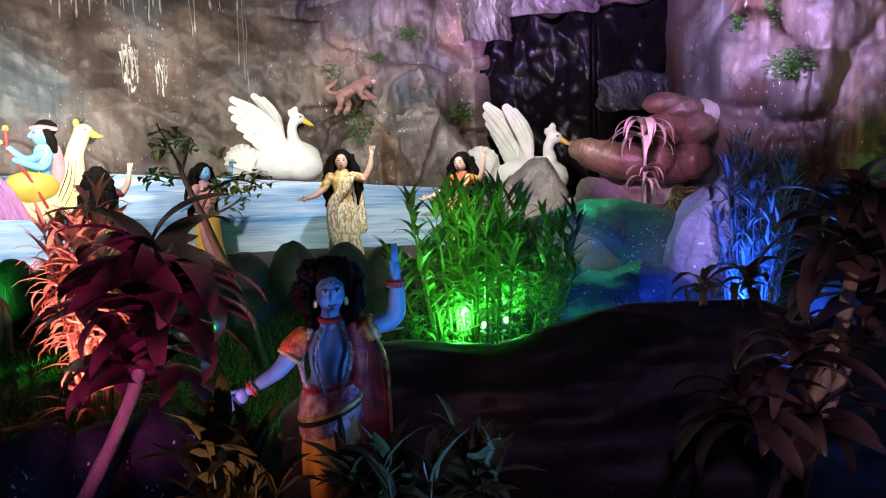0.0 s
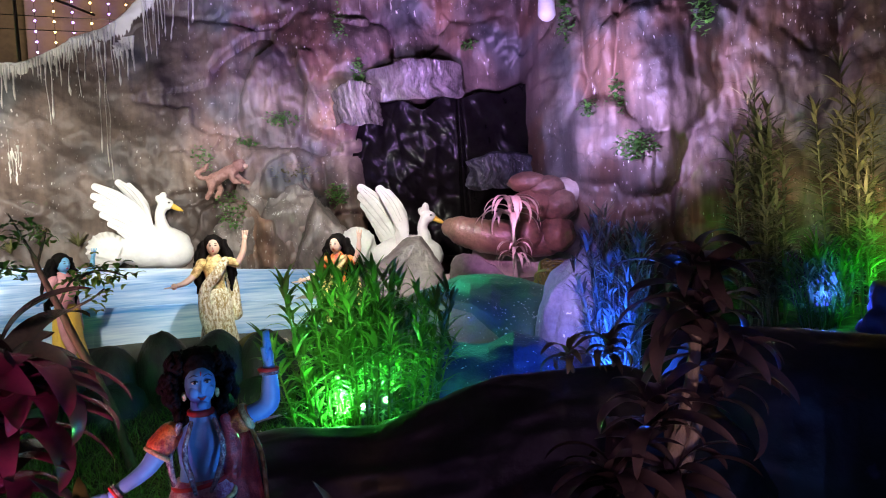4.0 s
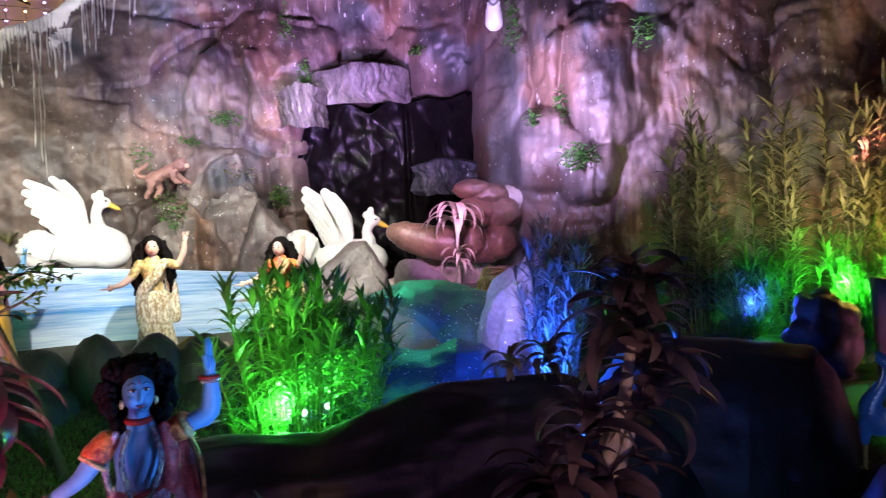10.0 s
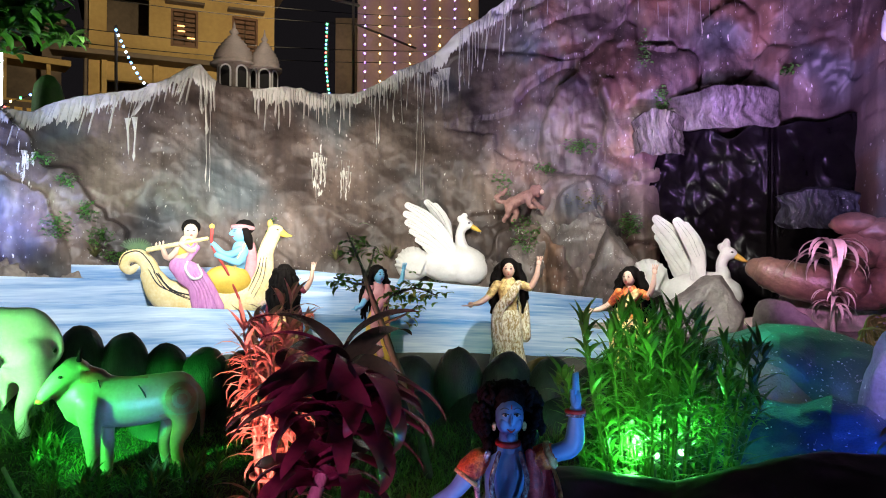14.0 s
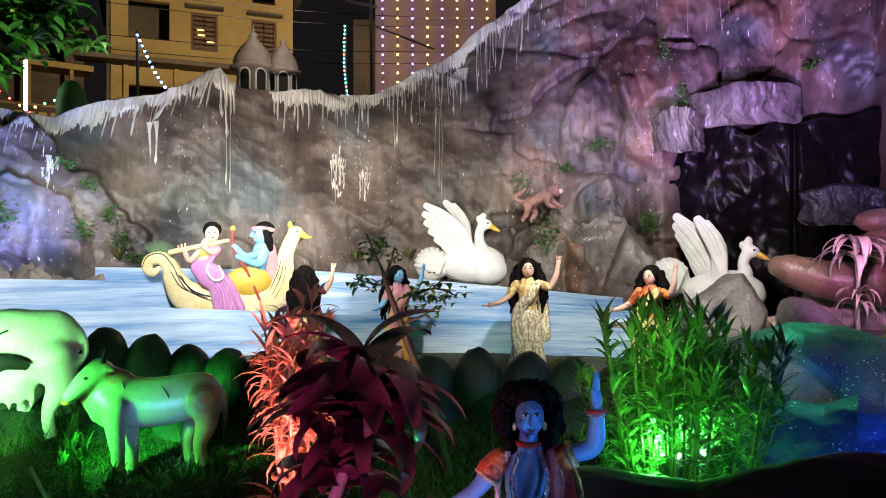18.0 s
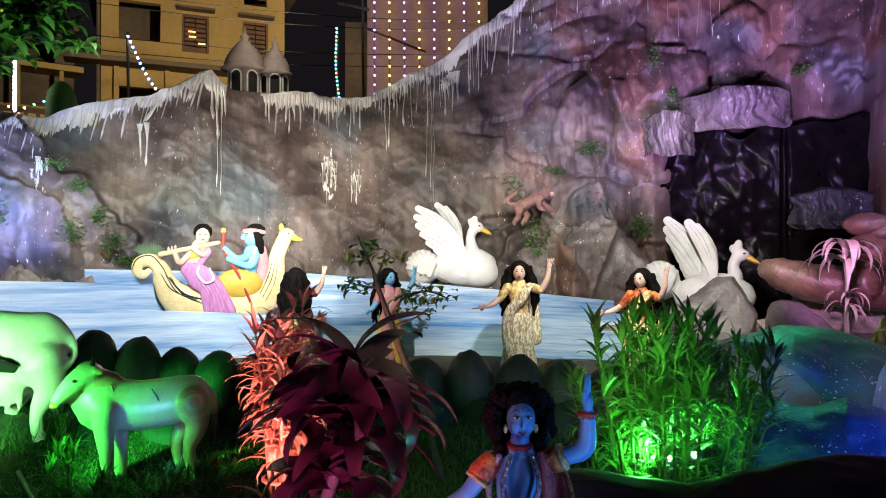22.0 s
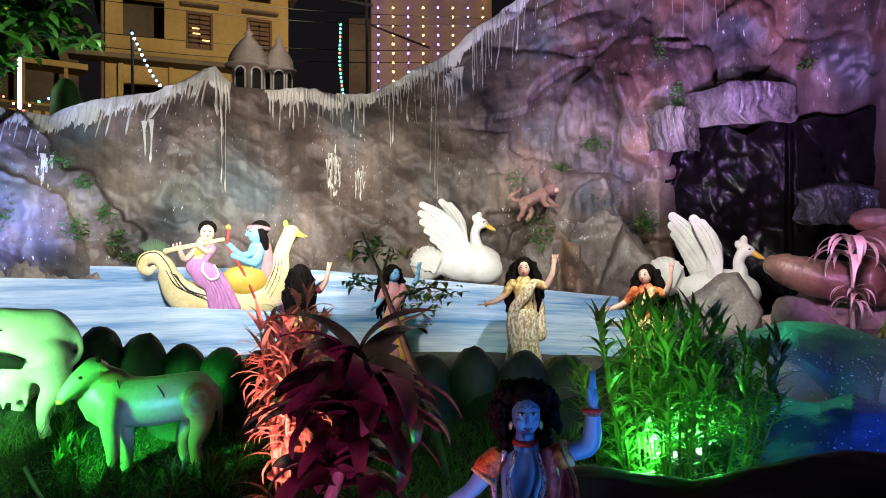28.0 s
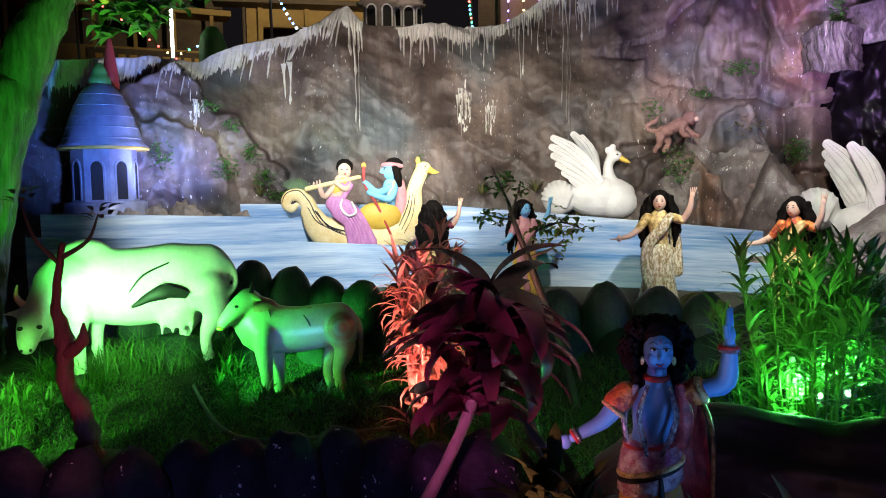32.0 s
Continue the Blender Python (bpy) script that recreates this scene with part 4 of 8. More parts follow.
bm = bmesh.new()
box(bm, (-1.6, -0.95, 4.92), (1.9, -0.88, 5.42), bevel=0.01)
sign = part("sign_board", bm, HOUSEDARK, wing, "dull sign board with unreadable lettering", smooth=False)
bm = bmesh.new()
for i in range(11):
    box(bm, (-1.4 + i * 0.29, -0.962, 5.08), (-1.4 + i * 0.29 + 0.19, -0.952, 5.26))
part("lettering", bm, YELLOW, sign, smooth=False)
place(wing, -31.5, 23.5, 0, turn=4)
tagged(wing, "dim two-storey annexe with balconies and a sign board", "house")

# tall building wrapped in cloth, with strings of lights
tower = empty("tower_block")
bm = bmesh.new()
box(bm, (-2.0, 0, 0), (2.0, 5, 10.4), bevel=0.03)
part("wall", bm, CLOTHWALL, tower, "tan cloth-covered front", smooth=False)
bm = bmesh.new()
box(bm, (-2.75, 0.3, 0), (-2.02, 4, 9.2), bevel=0.02)
box(bm, (2.02, 1.0, 0), (4.3, 5, 9.0), bevel=0.02)
part("side_block", bm, HOUSEDARK, tower, smooth=False)
bm = bmesh.new()
box(bm, (-2.1, -0.1, 10.4), (2.1, 5.1, 10.55), bevel=0.02)
part("parapet", bm, HOUSEDARK, tower, smooth=False)
place(tower, -0.5, 24, 0)
tagged(tower, "tall building front hung with tan cloth and light strings", "building")
BULB_V, BULB_Y = glow("violet_bulb", (0.42, 0.25, 1.0), 9), glow("amber_bulb", (1.0, 0.62, 0.22), 9)
BULB_B, BULB_G = glow("blue_bulb", (0.15, 0.35, 1.0), 8), glow("green_bulb", (0.1, 1.0, 0.35), 7)
BULB_R, BULB_W = glow("red_bulb", (1.0, 0.12, 0.1), 7), glow("white_bulb", (0.7, 0.85, 1.0), 8)


def light_string(name, pts, bulbs, step, size, label, sag=0.0):
    base = empty(name)
    path = smooth_path(pts, 10)
    bm = bmesh.new()
    limb(bm, pts, [0.006] * len(pts), sides=5, steps=8)
    part("cable", bm, BLACK, base)
    total, k = 0.0, 0
    groups = {}
    for a, b in zip(path, path[1:]):
        seg = (b - a).length
        while k * step <= total + seg:
            q = a.lerp(b, (k * step - total) / max(seg, 1e-6))
            groups.setdefault(k % len(bulbs), []).append(q)
            k += 1
        total += seg
    for g, places in groups.items():
        bm = bmesh.new()
        for q in places:
            r = bmesh.ops.create_icosphere(bm, subdivisions=1, radius=size, matrix=Matrix.Translation(q + Vector((0, -size, 0))))
        part("bulbs", bm, bulbs[g], base)
    tagged(base, label, "light string", group="festival light strings")
    return base


for i in range(8):
    p = polar(-0.5, 23.93)
    x = p.x - 1.75 + 0.49 * i
    light_string("light_string", [(x, p.y - 0.05, 10.3), (x + 0.02, p.y - 0.08, 7), (x, p.y - 0.05, 4.5)], [BULB_V if i % 2 == 0 else BULB_Y], 0.30, 0.036,
                 "hanging string of violet bulbs" if i % 2 == 0 else "hanging string of amber bulbs")
for i in range(4):
    p = polar(6.3, 24.5)
    x = p.x - 0.5 + 0.42 * i
    light_string("light_string", [(x, p.y, 8.9), (x, p.y, 6)], [BULB_V if i % 2 else BULB_Y], 0.34, 0.034, "short string of bulbs on a side wall")
a, b = polar(-22.7, 14, 5.33), polar(-20.4, 14, 4.3)
light_string("light_string", [a, a.lerp(b, 0.5) + Vector((0, 0, -0.1)), b], [BULB_B, BULB_W, BULB_B], 0.10, 0.026, "slanting string of blue and white bulbs")
a, b = polar(-7.6, 13.57, 5.66), polar(-7.3, 13.57, 4.2)
light_string("light_string", [a, a.lerp(b, 0.5) + Vector((-0.05, 0, 0)), b], [BULB_G, BULB_B, BULB_G, BULB_R], 0.075, 0.022, "upright string of green and blue bulbs on a pole")
a, b = polar(1.2, 13, 4.8), polar(-0.6, 13, 4.3)
light_string("light_string", [a, b], [BULB_B, BULB_V], 0.09, 0.02, "short string of blue bulbs above the crest")
a, b, c = polar(-40, 15, 4.2), polar(-34, 15, 3.6), polar(-27.5, 15, 4.3)
light_string("light_string", [a, b, c], [BULB_Y, BULB_G, BULB_B], 0.17, 0.024, "sagging string of mixed coloured bulbs")
a, b = polar(-36, 15, 5.2), polar(-27, 15, 3.5)
light_string("light_string", [a, b], [BULB_R, BULB_Y, BULB_R], 0.19, 0.022, "slanting string of red and amber bulbs")
for az, r, h in ((-22.75, 14.02, 5.4), (-7.55, 13.62, 5.7), (-5.6, 13.8, 6.4), (1.2, 13.05, 4.9), (-40, 15.05, 4.4), (-27.3, 15.05, 4.6), (-36, 15.05, 5.4), (-34, 17.05, 7.2), (8, 17.05, 7.2)):
    bm = bmesh.new()
    limb(bm, [(0, 0, 0), (0.02, 0, h * 0.5), (0, 0, h)], [0.035, 0.03, 0.025], sides=8)
    if az == -5.6:
        limb(bm, [(-0.45, 0, h - 0.18), (0.1, 0, h - 0.28)], [0.03, 0.03], sides=8)
        limb(bm, [(0.0, 0, h - 0.62), (1.2, 0, h - 1.05)], [0.02, 0.02], sides=6)
    pole = mesh_object("pole", bm, BARK)
    place(pole, az, r, 0)
    tagged(pole, "thin upright timber pole behind the crest", "pole")
tube = empty("tube_light")
bm = bmesh.new()
limb(bm, [(0, 0, 0.02), (0, 0, 0.72)], [0.022, 0.022], sides=12)
part("tube", bm, glow("tube_glow", (1.0, 0.98, 0.95), 14), tube, "lit white fluorescent tube")
bm = bmesh.new()
box(bm, (-0.03, 0.024, -0.06), (0.03, 0.06, 0.80), bevel=0.006)
limb(bm, [(0, 0.06, -3.5), (0, 0.06, 0.7)], [0.02, 0.02], sides=8)
part("batten", bm, STEEL, tube)
place(tube, -29.8, 12, 3.52)
tagged(tube, "upright white fluorescent tube on a post", "tube light")
for i, (z0, z1) in enumerate([(8.6, 8.2), (8.3, 8.0), (7.6, 7.5), (7.3, 7.25)]):
    bm = bmesh.new()
    a, b = polar(-34, 17, z0 - 1.6), polar(8, 17, z1 - 1.4)
    limb(bm, [a, a.lerp(b, 0.5) + Vector((0, 0, -0.25)), b], [0.008] * 3, sides=5, steps=10)
    tagged(mesh_object("overhead_cable", bm, BLACK), "thin black overhead cable", "cable", group="overhead cables")

# ---- shrines ----


def arch_outline(w, h, n=8):
    return [(-w / 2, 0)] + [(-w / 2 * math.cos(math.pi * k / n), h - w / 2 + w / 2 * math.sin(math.pi * k / n)) for k in range(n + 1)] + [(w / 2, 0)]


def arch(bm, w, h, m, depth=0.02, index=0, ring=0.0):
    """A solid arch-shaped slab, or an arch-shaped band when ring is given."""
    o = arch_outline(w, h)
    if ring:
        q = arch_outline(w + 2 * ring, h + ring)
        loops = []
        for pa, pb in zip(o, q):
            loops.append([m @ Vector((pa[0], -depth, pa[1])), m @ Vector((pb[0], -depth, pb[1])), m @ Vector((pb[0], depth, pb[1])), m @ Vector((pa[0], depth, pa[1]))])
        rings(bm, loops, index)
    else:
        rings(bm, [[m @ Vector((x, y, z)) for x, z in o] for y in (-depth, depth)], index)


stupa = empty("shrine")
bm = bmesh.new()
lathe(bm, [(0.54, -1.0), (0.54, -0.05), (0.52, 0.0), (0.52, 0.07), (0.47, 0.08)], sides=16)
part("plinth", bm, STUPA, stupa, "stepped plinth")
bm = bmesh.new()
lathe(bm, [(0.42, 0.07), (0.41, 0.30), (0.41, 0.62), (0.43, 0.66)], sides=8)
part("wall", bm, STUPA, stupa, "eight-sided plastered wall", smooth=False)
for k in range(8):
    m = pose(0, 0, 0, 0, 0, 45 * k + 22.5) @ pose(0, -0.385, 0.10)
    # solid dark slab on the wall: the opening's shade put into colour
    bm = bmesh.new()
    arch(bm, 0.15, 0.40, m, 0.006)
    part("doorway_shade", bm, DARK, stupa, "near-black arched slab standing in for a shaded opening", smooth=False)
    bm = bmesh.new()
    arch(bm, 0.15, 0.40, m, 0.014, ring=0.025)
    part("arch_trim", bm, STUPA, stupa, smooth=False)
bm = bmesh.new()
lathe(bm, [(0.40, 0.66), (0.55, 0.63), (0.56, 0.655), (0.50, 0.70), (0.46, 0.80), (0.40, 0.95), (0.34, 1.08), (0.25, 1.22), (0.17, 1.30), (0.10, 1.33)], sides=40, wob=0.01)
part("dome", bm, STUPA, stupa, "bell-shaped ribbed roof")
for k in range(5):
    bm = bmesh.new()
    r, z = (0.50, 0.72), 0
    zz = 0.74 + 0.115 * k
    rr = float(np.interp(zz, [0.70, 0.80, 0.95, 1.08, 1.22], [0.50, 0.46, 0.40, 0.34, 0.25]))
    lathe(bm, [(rr - 0.01, zz - 0.012), (rr + 0.012, zz), (rr - 0.01, zz + 0.012)], sides=40)
    part("rib", bm, STUPA, stupa)
bm = bmesh.new()
lathe(bm, [(0.53, 0.625), (0.565, 0.62), (0.575, 0.64), (0.55, 0.66)], sides=40)
part("eave_band", bm, YELLOW, stupa, "yellow painted eave rim")
bm = bmesh.new()
lathe(bm, [(0.13, 1.31), (0.14, 1.34), (0.12, 1.40), (0.10, 1.41), (0.10, 1.44), (0.045, 1.54)], sides=24)
part("finial", bm, mat("leaf_green_paint", (0.22, 0.50, 0.14), (0.14, 0.34, 0.08), 0.4, 6, 40, 0.1), stupa, "stepped green finial")
bm = bmesh.new()
lathe(bm, [(0.11, 1.30), (0.10, 1.45), (0.055, 1.72), (0.012, 1.92)], (0.17, 0.22, 0), sides=16)
part("spire", bm, REDP, stupa, "red cone spire")
place(stupa, -34.75, 9.05, 1.32, turn=8, scale=1.0)
stupa.matrix_basis = stupa.matrix_basis @ Matrix.Diagonal((0.84, 0.84, 1.05, 1))
tagged(stupa, "small domed plaster shrine with arched openings and a red spire", "shrine")

temple = empty("hill_temple")
bm = bmesh.new()
box(bm, (-0.50, -0.28, -0.55), (0.46, 0.35, 0.06), bevel=0.015)
part("plinth", bm, TEMPLE, temple, "low plinth on the crest", smooth=False)
for x, r, s, spin in ((-0.20, 0.25, 1.0, 30), (0.22, 0.19, 0.92, 0)):
    bm = bmesh.new()
    lathe(bm, [(r, 0.06), (r, 0.40 * s), (r * 1.05, 0.42 * s)], sides=6)
    bm.transform(pose(x, 0, 0, 0, 0, spin))
    part("wall", bm, TEMPLE, temple, "six-sided wall", smooth=False)
    bm = bmesh.new()
    prof = [(r * 1.30, 0.40 * s), (r * 1.34, 0.425 * s), (r * 1.12, 0.46 * s)]
    for k in range(7):
        a = r * 1.10 * (1 - (k / 7.8) ** 1.5)
        prof += [(a, (0.48 + 0.052 * k) * s), (a * 1.05, (0.505 + 0.052 * k) * s)]
    prof += [(r * 0.16, 0.85 * s), (r * 0.28, 0.89 * s), (r * 0.10, 0.94 * s), (0.006, 1.04 * s)]
    lathe(bm, prof, (x, 0, 0), sides=24)
    part("spire", bm, TEMPLE, temple, "ringed conical spire")
    for k in range(6):
        m = Matrix.Translation((x, 0, 0)) @ pose(0, 0, 0, 0, 0, 60 * k + spin) @ pose(0, -r * 0.866, 0.07)
        # arch shade as a dark slab, the wall behind is not cut
        bm = bmesh.new()
        arch(bm, 0.14 * s, 0.30 * s, m, 0.008)
        part("doorway_shade", bm, DARK, temple, smooth=False)
        bm = bmesh.new()
        arch(bm, 0.14 * s, 0.30 * s, m, 0.014, ring=0.022)
        part("arch_trim", bm, WHITE, temple, "white arch trim", smooth=False)
place(temple, -13.5, 11.0, 3.76, 0, 1.02)
tagged(temple, "small grey twin-spired temple model on the mountain crest", "temple model")

# ---- statues on the pond ----
SW = [WHITE, YELLOW, BLACK, FEATHER]


def swan(az, r, z, scale, lean=0.0, crest=0):
    """A carved white swan facing right, wings raised; one plain piece."""
    bm = bmesh.new()
    ball(bm, (0.12, 0, 0.24), (0.40, 0.20, 0.24), 0, 0.03, 3)
    ball(bm, (0.14 if crest else 0.30, -0.02, 0.17), (0.24, 0.19, 0.19), 0)
    tx, tz = (-0.405, 0.39) if crest else (-0.36, 0.23)
    ball(bm, (tx, 0, tz), (0.20, 0.15, 0.21), 0, 0.04, 3)
    dx, dz = (0.10, -0.075) if crest else (0.0, -0.03)
    limb(bm, [(0.20 if crest else 0.30, -0.02, 0.28), (0.22 + dx, -0.02, 0.46 + 0.6 * dz), (0.20 + dx, -0.02, 0.62 + dz), (0.245 + dx, -0.02, 0.73 + dz)], [0.13, 0.075, 0.055, 0.06], 0, 12)
    ball(bm, (0.27 + dx, -0.02, 0.735 + dz), (0.085, 0.06, 0.065), 0)
    ball(bm, (0.19 + dx, -0.02, 0.80 + dz), (0.03, 0.03, 0.045), 0, cuts=2)
    ball(bm, (0.25 + dx, -0.02, 0.835 + dz), (0.04, 0.035, 0.04 + 0.02 * crest), 0, cuts=2)
    for k in range(9):
        a = 0.55 + 0.33 * k
        limb(bm, [(tx + 0.09, -0.13, tz - 0.12), (tx + 0.03 + 0.13 * math.cos(a), -0.155 + 0.02 * abs(k - 4) / 4, tz - 0.02 + 0.12 * math.sin(a)), (tx + 0.205 * math.cos(a), -0.05, tz + 0.205 * math.sin(a))], [0.010, 0.028, 0.020], 0, 7, 4)
    bm = blended(bm, 0.011, 7)
    limb(bm, [(0.33 + dx, -0.02, 0.715 + dz), (0.40 + dx, -0.02, 0.675 + dz), (0.44 + dx, -0.02, 0.655 + dz)], [0.034, 0.024, 0.008], 1, 8)
    ball(bm, (0.30 + dx, -0.078, 0.75 + dz), (0.014, 0.008, 0.010), 2, cuts=2)
    if crest:
        far = [(-0.336, 1.018), (-0.340, 0.925), (-0.315, 0.83), (-0.265, 0.735), (-0.20, 0.645)]
        near = [(-0.125, 0.98), (-0.045, 0.935), (0.02, 0.85), (0.055, 0.74)]
        hub, back = (0.12, 0.40), (0.03, 0.44)
    else:
        near = [(-0.42, 0.92), (-0.44, 0.82), (-0.42, 0.72), (-0.37, 0.62), (-0.30, 0.52), (-0.21, 0.44)]
        far = [(-0.20, 0.97), (-0.10, 0.93), (-0.02, 0.84)]
        hub, back = (0.12, 0.42), (0.10, 0.46)
    for ends, root0, y in ((far, back, 0.05), (near, hub, -0.17)):
        for k, end in enumerate(ends):
            root = (root0[0] - 0.028 * k, root0[1] - 0.026 * k)
            ax, az_ = end[0] - root[0], end[1] - root[1]
            bow = (0.08 * az_, -0.08 * ax)
            pts = [Vector((root[0] + ax * t + bow[0] * math.sin(math.pi * t), y + 0.02 * math.sin(2 * t) + 0.009 * k, root[1] + az_ * t + bow[1] * math.sin(math.pi * t))) for t in (0, 0.35, 0.7, 1)]
            limb(bm, pts, [0.034, 0.074, 0.080, 0.046] if crest else [0.030, 0.060, 0.064, 0.038], 0, 14, 6, flat=0.15)
            across = Vector((-az_, 0, ax)).normalized()
            for off in (-0.030, 0.008):
                limb(bm, [q + across * off * f + Vector((0, -0.0105, 0)) for q, f in zip(pts[1:], (0.7, 1.0, 0.6))], [0.0012, 0.0022, 0.001], 3, 4, 4)
    ob = mesh_object("swan_statue", bm, SW)
    place(ob, az, r, z, 0, scale)
    return tagged(ob, "white carved swan with raised wings and yellow beak", "swan statue", group="pond swans")


swan(1.6, 9.22, 1.10, 1.07)
swan(20.35, 8.65, 0.79, 1.10, 0.05, 1)

# boat with two seated painted figures, one carved relief
bm = bmesh.new()
BM = [CREAM, YELLOW, PINK, SKIN, PALEBLUE, HAIR, REDP, BLACK, mat("rose_cloth", (0.62, 0.30, 0.32), (0.46, 0.18, 0.20), 0.5, 8, 40, 0.1), mat("peacock_green_paint", (0.08, 0.16, 0.05), (0.03, 0.07, 0.03), 0.5, 8, 40, 0.1), WHITE]
limb(bm, [(-0.58, 0, 0.40), (-0.45, 0, 0.20), (-0.2, 0, 0.10), (0.15, 0, 0.08), (0.48, 0, 0.16), (0.60, 0, 0.40), (0.64, 0, 0.66), (0.72, 0, 0.86)],
     [0.11, 0.17, 0.20, 0.20, 0.18, 0.12, 0.085, 0.08], 0, 16, 6, flat=0.8)
limb(bm, [(-0.56, 0, 0.36), (-0.61, 0, 0.52), (-0.70, 0, 0.60), (-0.81, 0, 0.585), (-0.845, 0, 0.50), (-0.785, 0, 0.445), (-0.725, 0, 0.49)], [0.11, 0.085, 0.075, 0.065, 0.055, 0.045, 0.030], 0, 14, 6, flat=0.8)
limb(bm, [(-0.53, -0.08, 0.42), (-0.59, -0.07, 0.54), (-0.70, -0.062, 0.655), (-0.84, -0.05, 0.62), (-0.895, -0.045, 0.50)], [0.004, 0.006, 0.006, 0.006, 0.003], 7, 5, 6)
for k in range(17):
    a = 0.25 + 0.145 * k
    root = Vector((-0.72, 0.02 + 0.002 * k, 0.63))
    limb(bm, [root, root + Vector((0.10 * math.cos(a), 0, 0.09 * math.sin(a))), root + Vector((0.19 * math.cos(a) - 0.01, 0, 0.17 * math.sin(a)))], [0.007, 0.012, 0.005], 9, 6, 3, flat=0.5)
for q in range(3):
    limb(bm, [(-0.60 + 0.05 * q, -0.085, 0.46 - 0.02 * q), (-0.48 + 0.06 * q, -0.13, 0.28 - 0.03 * q), (-0.22 + 0.07 * q, -0.165, 0.17 - 0.04 * q)], [0.004, 0.007, 0.003], 7, 5, 5)
    limb(bm, [(0.50 - 0.03 * q, -0.145, 0.14 + 0.04 * q), (0.60 - 0.03 * q, -0.10, 0.34 + 0.05 * q), (0.64 - 0.03 * q, -0.075, 0.60)], [0.003, 0.006, 0.003], 7, 5, 5)
ball(bm, (0.74, 0, 0.90), (0.09, 0.06, 0.07), 0)
limb(bm, [(0.78, 0, 0.89), (0.86, 0, 0.85), (0.92, 0, 0.84)], [0.05, 0.03, 0.008], 1, 8)
ball(bm, (0.68, 0, 0.98), (0.03, 0.03, 0.045), 1, cuts=2)
ball(bm, (0.76, -0.058, 0.91), (0.014, 0.008, 0.01), 7, cuts=2)
limb(bm, [(-0.52, -0.09, 0.42), (-0.36, -0.13, 0.24), (-0.1, -0.155, 0.16)], [0.008, 0.01, 0.008], 7, 6)
# woman: skirt, bodice, head, flute
limb(bm, [(-0.30, -0.10, 0.50), (-0.20, -0.16, 0.42), (-0.08, -0.18, 0.30), (0.02, -0.17, 0.02)], [0.10, 0.14, 0.13, 0.17], 2, 14, 5, flat=0.6)
for k in range(5):
    limb(bm, [(-0.22 + 0.04 * k, -0.25, 0.42), (-0.10 + 0.035 * k, -0.27, 0.22), (-0.10 + 0.055 * k, -0.275, 0.02)], [0.006, 0.012, 0.012], 2, 6, 4)
limb(bm, [(-0.30, -0.06, 0.50), (-0.26, -0.08, 0.62), (-0.20, -0.07, 0.76)], [0.09, 0.075, 0.085], 3, 12, 4, flat=0.7)
limb(bm, [(-0.28, -0.10, 0.66), (-0.18, -0.12, 0.74)], [0.07, 0.06], 1, 10, flat=0.6)
limb(bm, [(-0.10, -0.13, 0.70), (-0.2, -0.15, 0.56), (-0.27, -0.15, 0.5)], [0.03, 0.03, 0.02], 2, 8, flat=0.5)
ball(bm, (-0.17, -0.06, 0.87), (0.075, 0.06, 0.09), 3)
ball(bm, (-0.17, 0.0, 0.92), (0.10, 0.07, 0.09), 5, 0.08, 5)
for s in (-1, 1):
    ball(bm, (-0.17 + 0.03 * s, -0.118, 0.885), (0.014, 0.006, 0.007), 7, cuts=1)
ball(bm, (-0.165, -0.12, 0.835), (0.018, 0.006, 0.008), 6, cuts=1)
limb(bm, [(-0.60, -0.15, 0.67), (0.0, -0.16, 0.80)], [0.028, 0.022], 0, 10)
limb(bm, [(-0.27, -0.10, 0.72), (-0.40, -0.14, 0.58), (-0.46, -0.16, 0.70)], [0.035, 0.032, 0.026], 3, 8)
limb(bm, [(-0.13, -0.10, 0.74), (-0.16, -0.16, 0.66), (-0.28, -0.17, 0.74)], [0.035, 0.03, 0.024], 3, 8)
for k in range(3):
    ball(bm, (-0.52 + 0.035 * k, -0.165, 0.725 + 0.01 * k), (0.014, 0.014, 0.03), 3, cuts=1)
limb(bm, [(-0.20, -0.20, 0.55), (-0.22, -0.26, 0.46), (-0.14, -0.29, 0.36), (-0.05, -0.28, 0.40), (-0.10, -0.23, 0.52)], [0.012, 0.014, 0.014, 0.014, 0.012], 10, 7, 4)
limb(bm, [(-0.24, -0.145, 0.78), (-0.17, -0.155, 0.70), (-0.10, -0.145, 0.78)], [0.012, 0.014, 0.012], 2, 7, 4)
# man: yellow cloth, blue body, turban band
ball(bm, (0.22, -0.06, 0.34), (0.26, 0.15, 0.17), 1, 0.05, 4)
limb(bm, [(0.28, -0.05, 0.36), (0.33, -0.05, 0.56), (0.36, -0.04, 0.70)], [0.10, 0.09, 0.09], 4, 12, flat=0.7)
limb(bm, [(0.46, -0.02, 0.72), (0.48, -0.03, 0.50), (0.45, -0.04, 0.34)], [0.06, 0.075, 0.06], 8, 10, flat=0.7)
limb(bm, [(0.36, -0.10, 0.68), (0.20, -0.16, 0.62), (0.06, -0.16, 0.74)], [0.045, 0.04, 0.03], 4, 10)
limb(bm, [(0.40, -0.10, 0.66), (0.33, -0.18, 0.54), (0.10, -0.19, 0.62)], [0.045, 0.04, 0.03], 4, 10)
ball(bm, (0.345, -0.04, 0.86), (0.085, 0.065, 0.095), 4)
ball(bm, (0.40, 0.0, 0.93), (0.11, 0.075, 0.09), 5, 0.05, 5)
limb(bm, [(0.27, -0.05, 0.935), (0.36, -0.085, 0.94), (0.49, -0.05, 0.92)], [0.022, 0.026, 0.022], 8, 8)
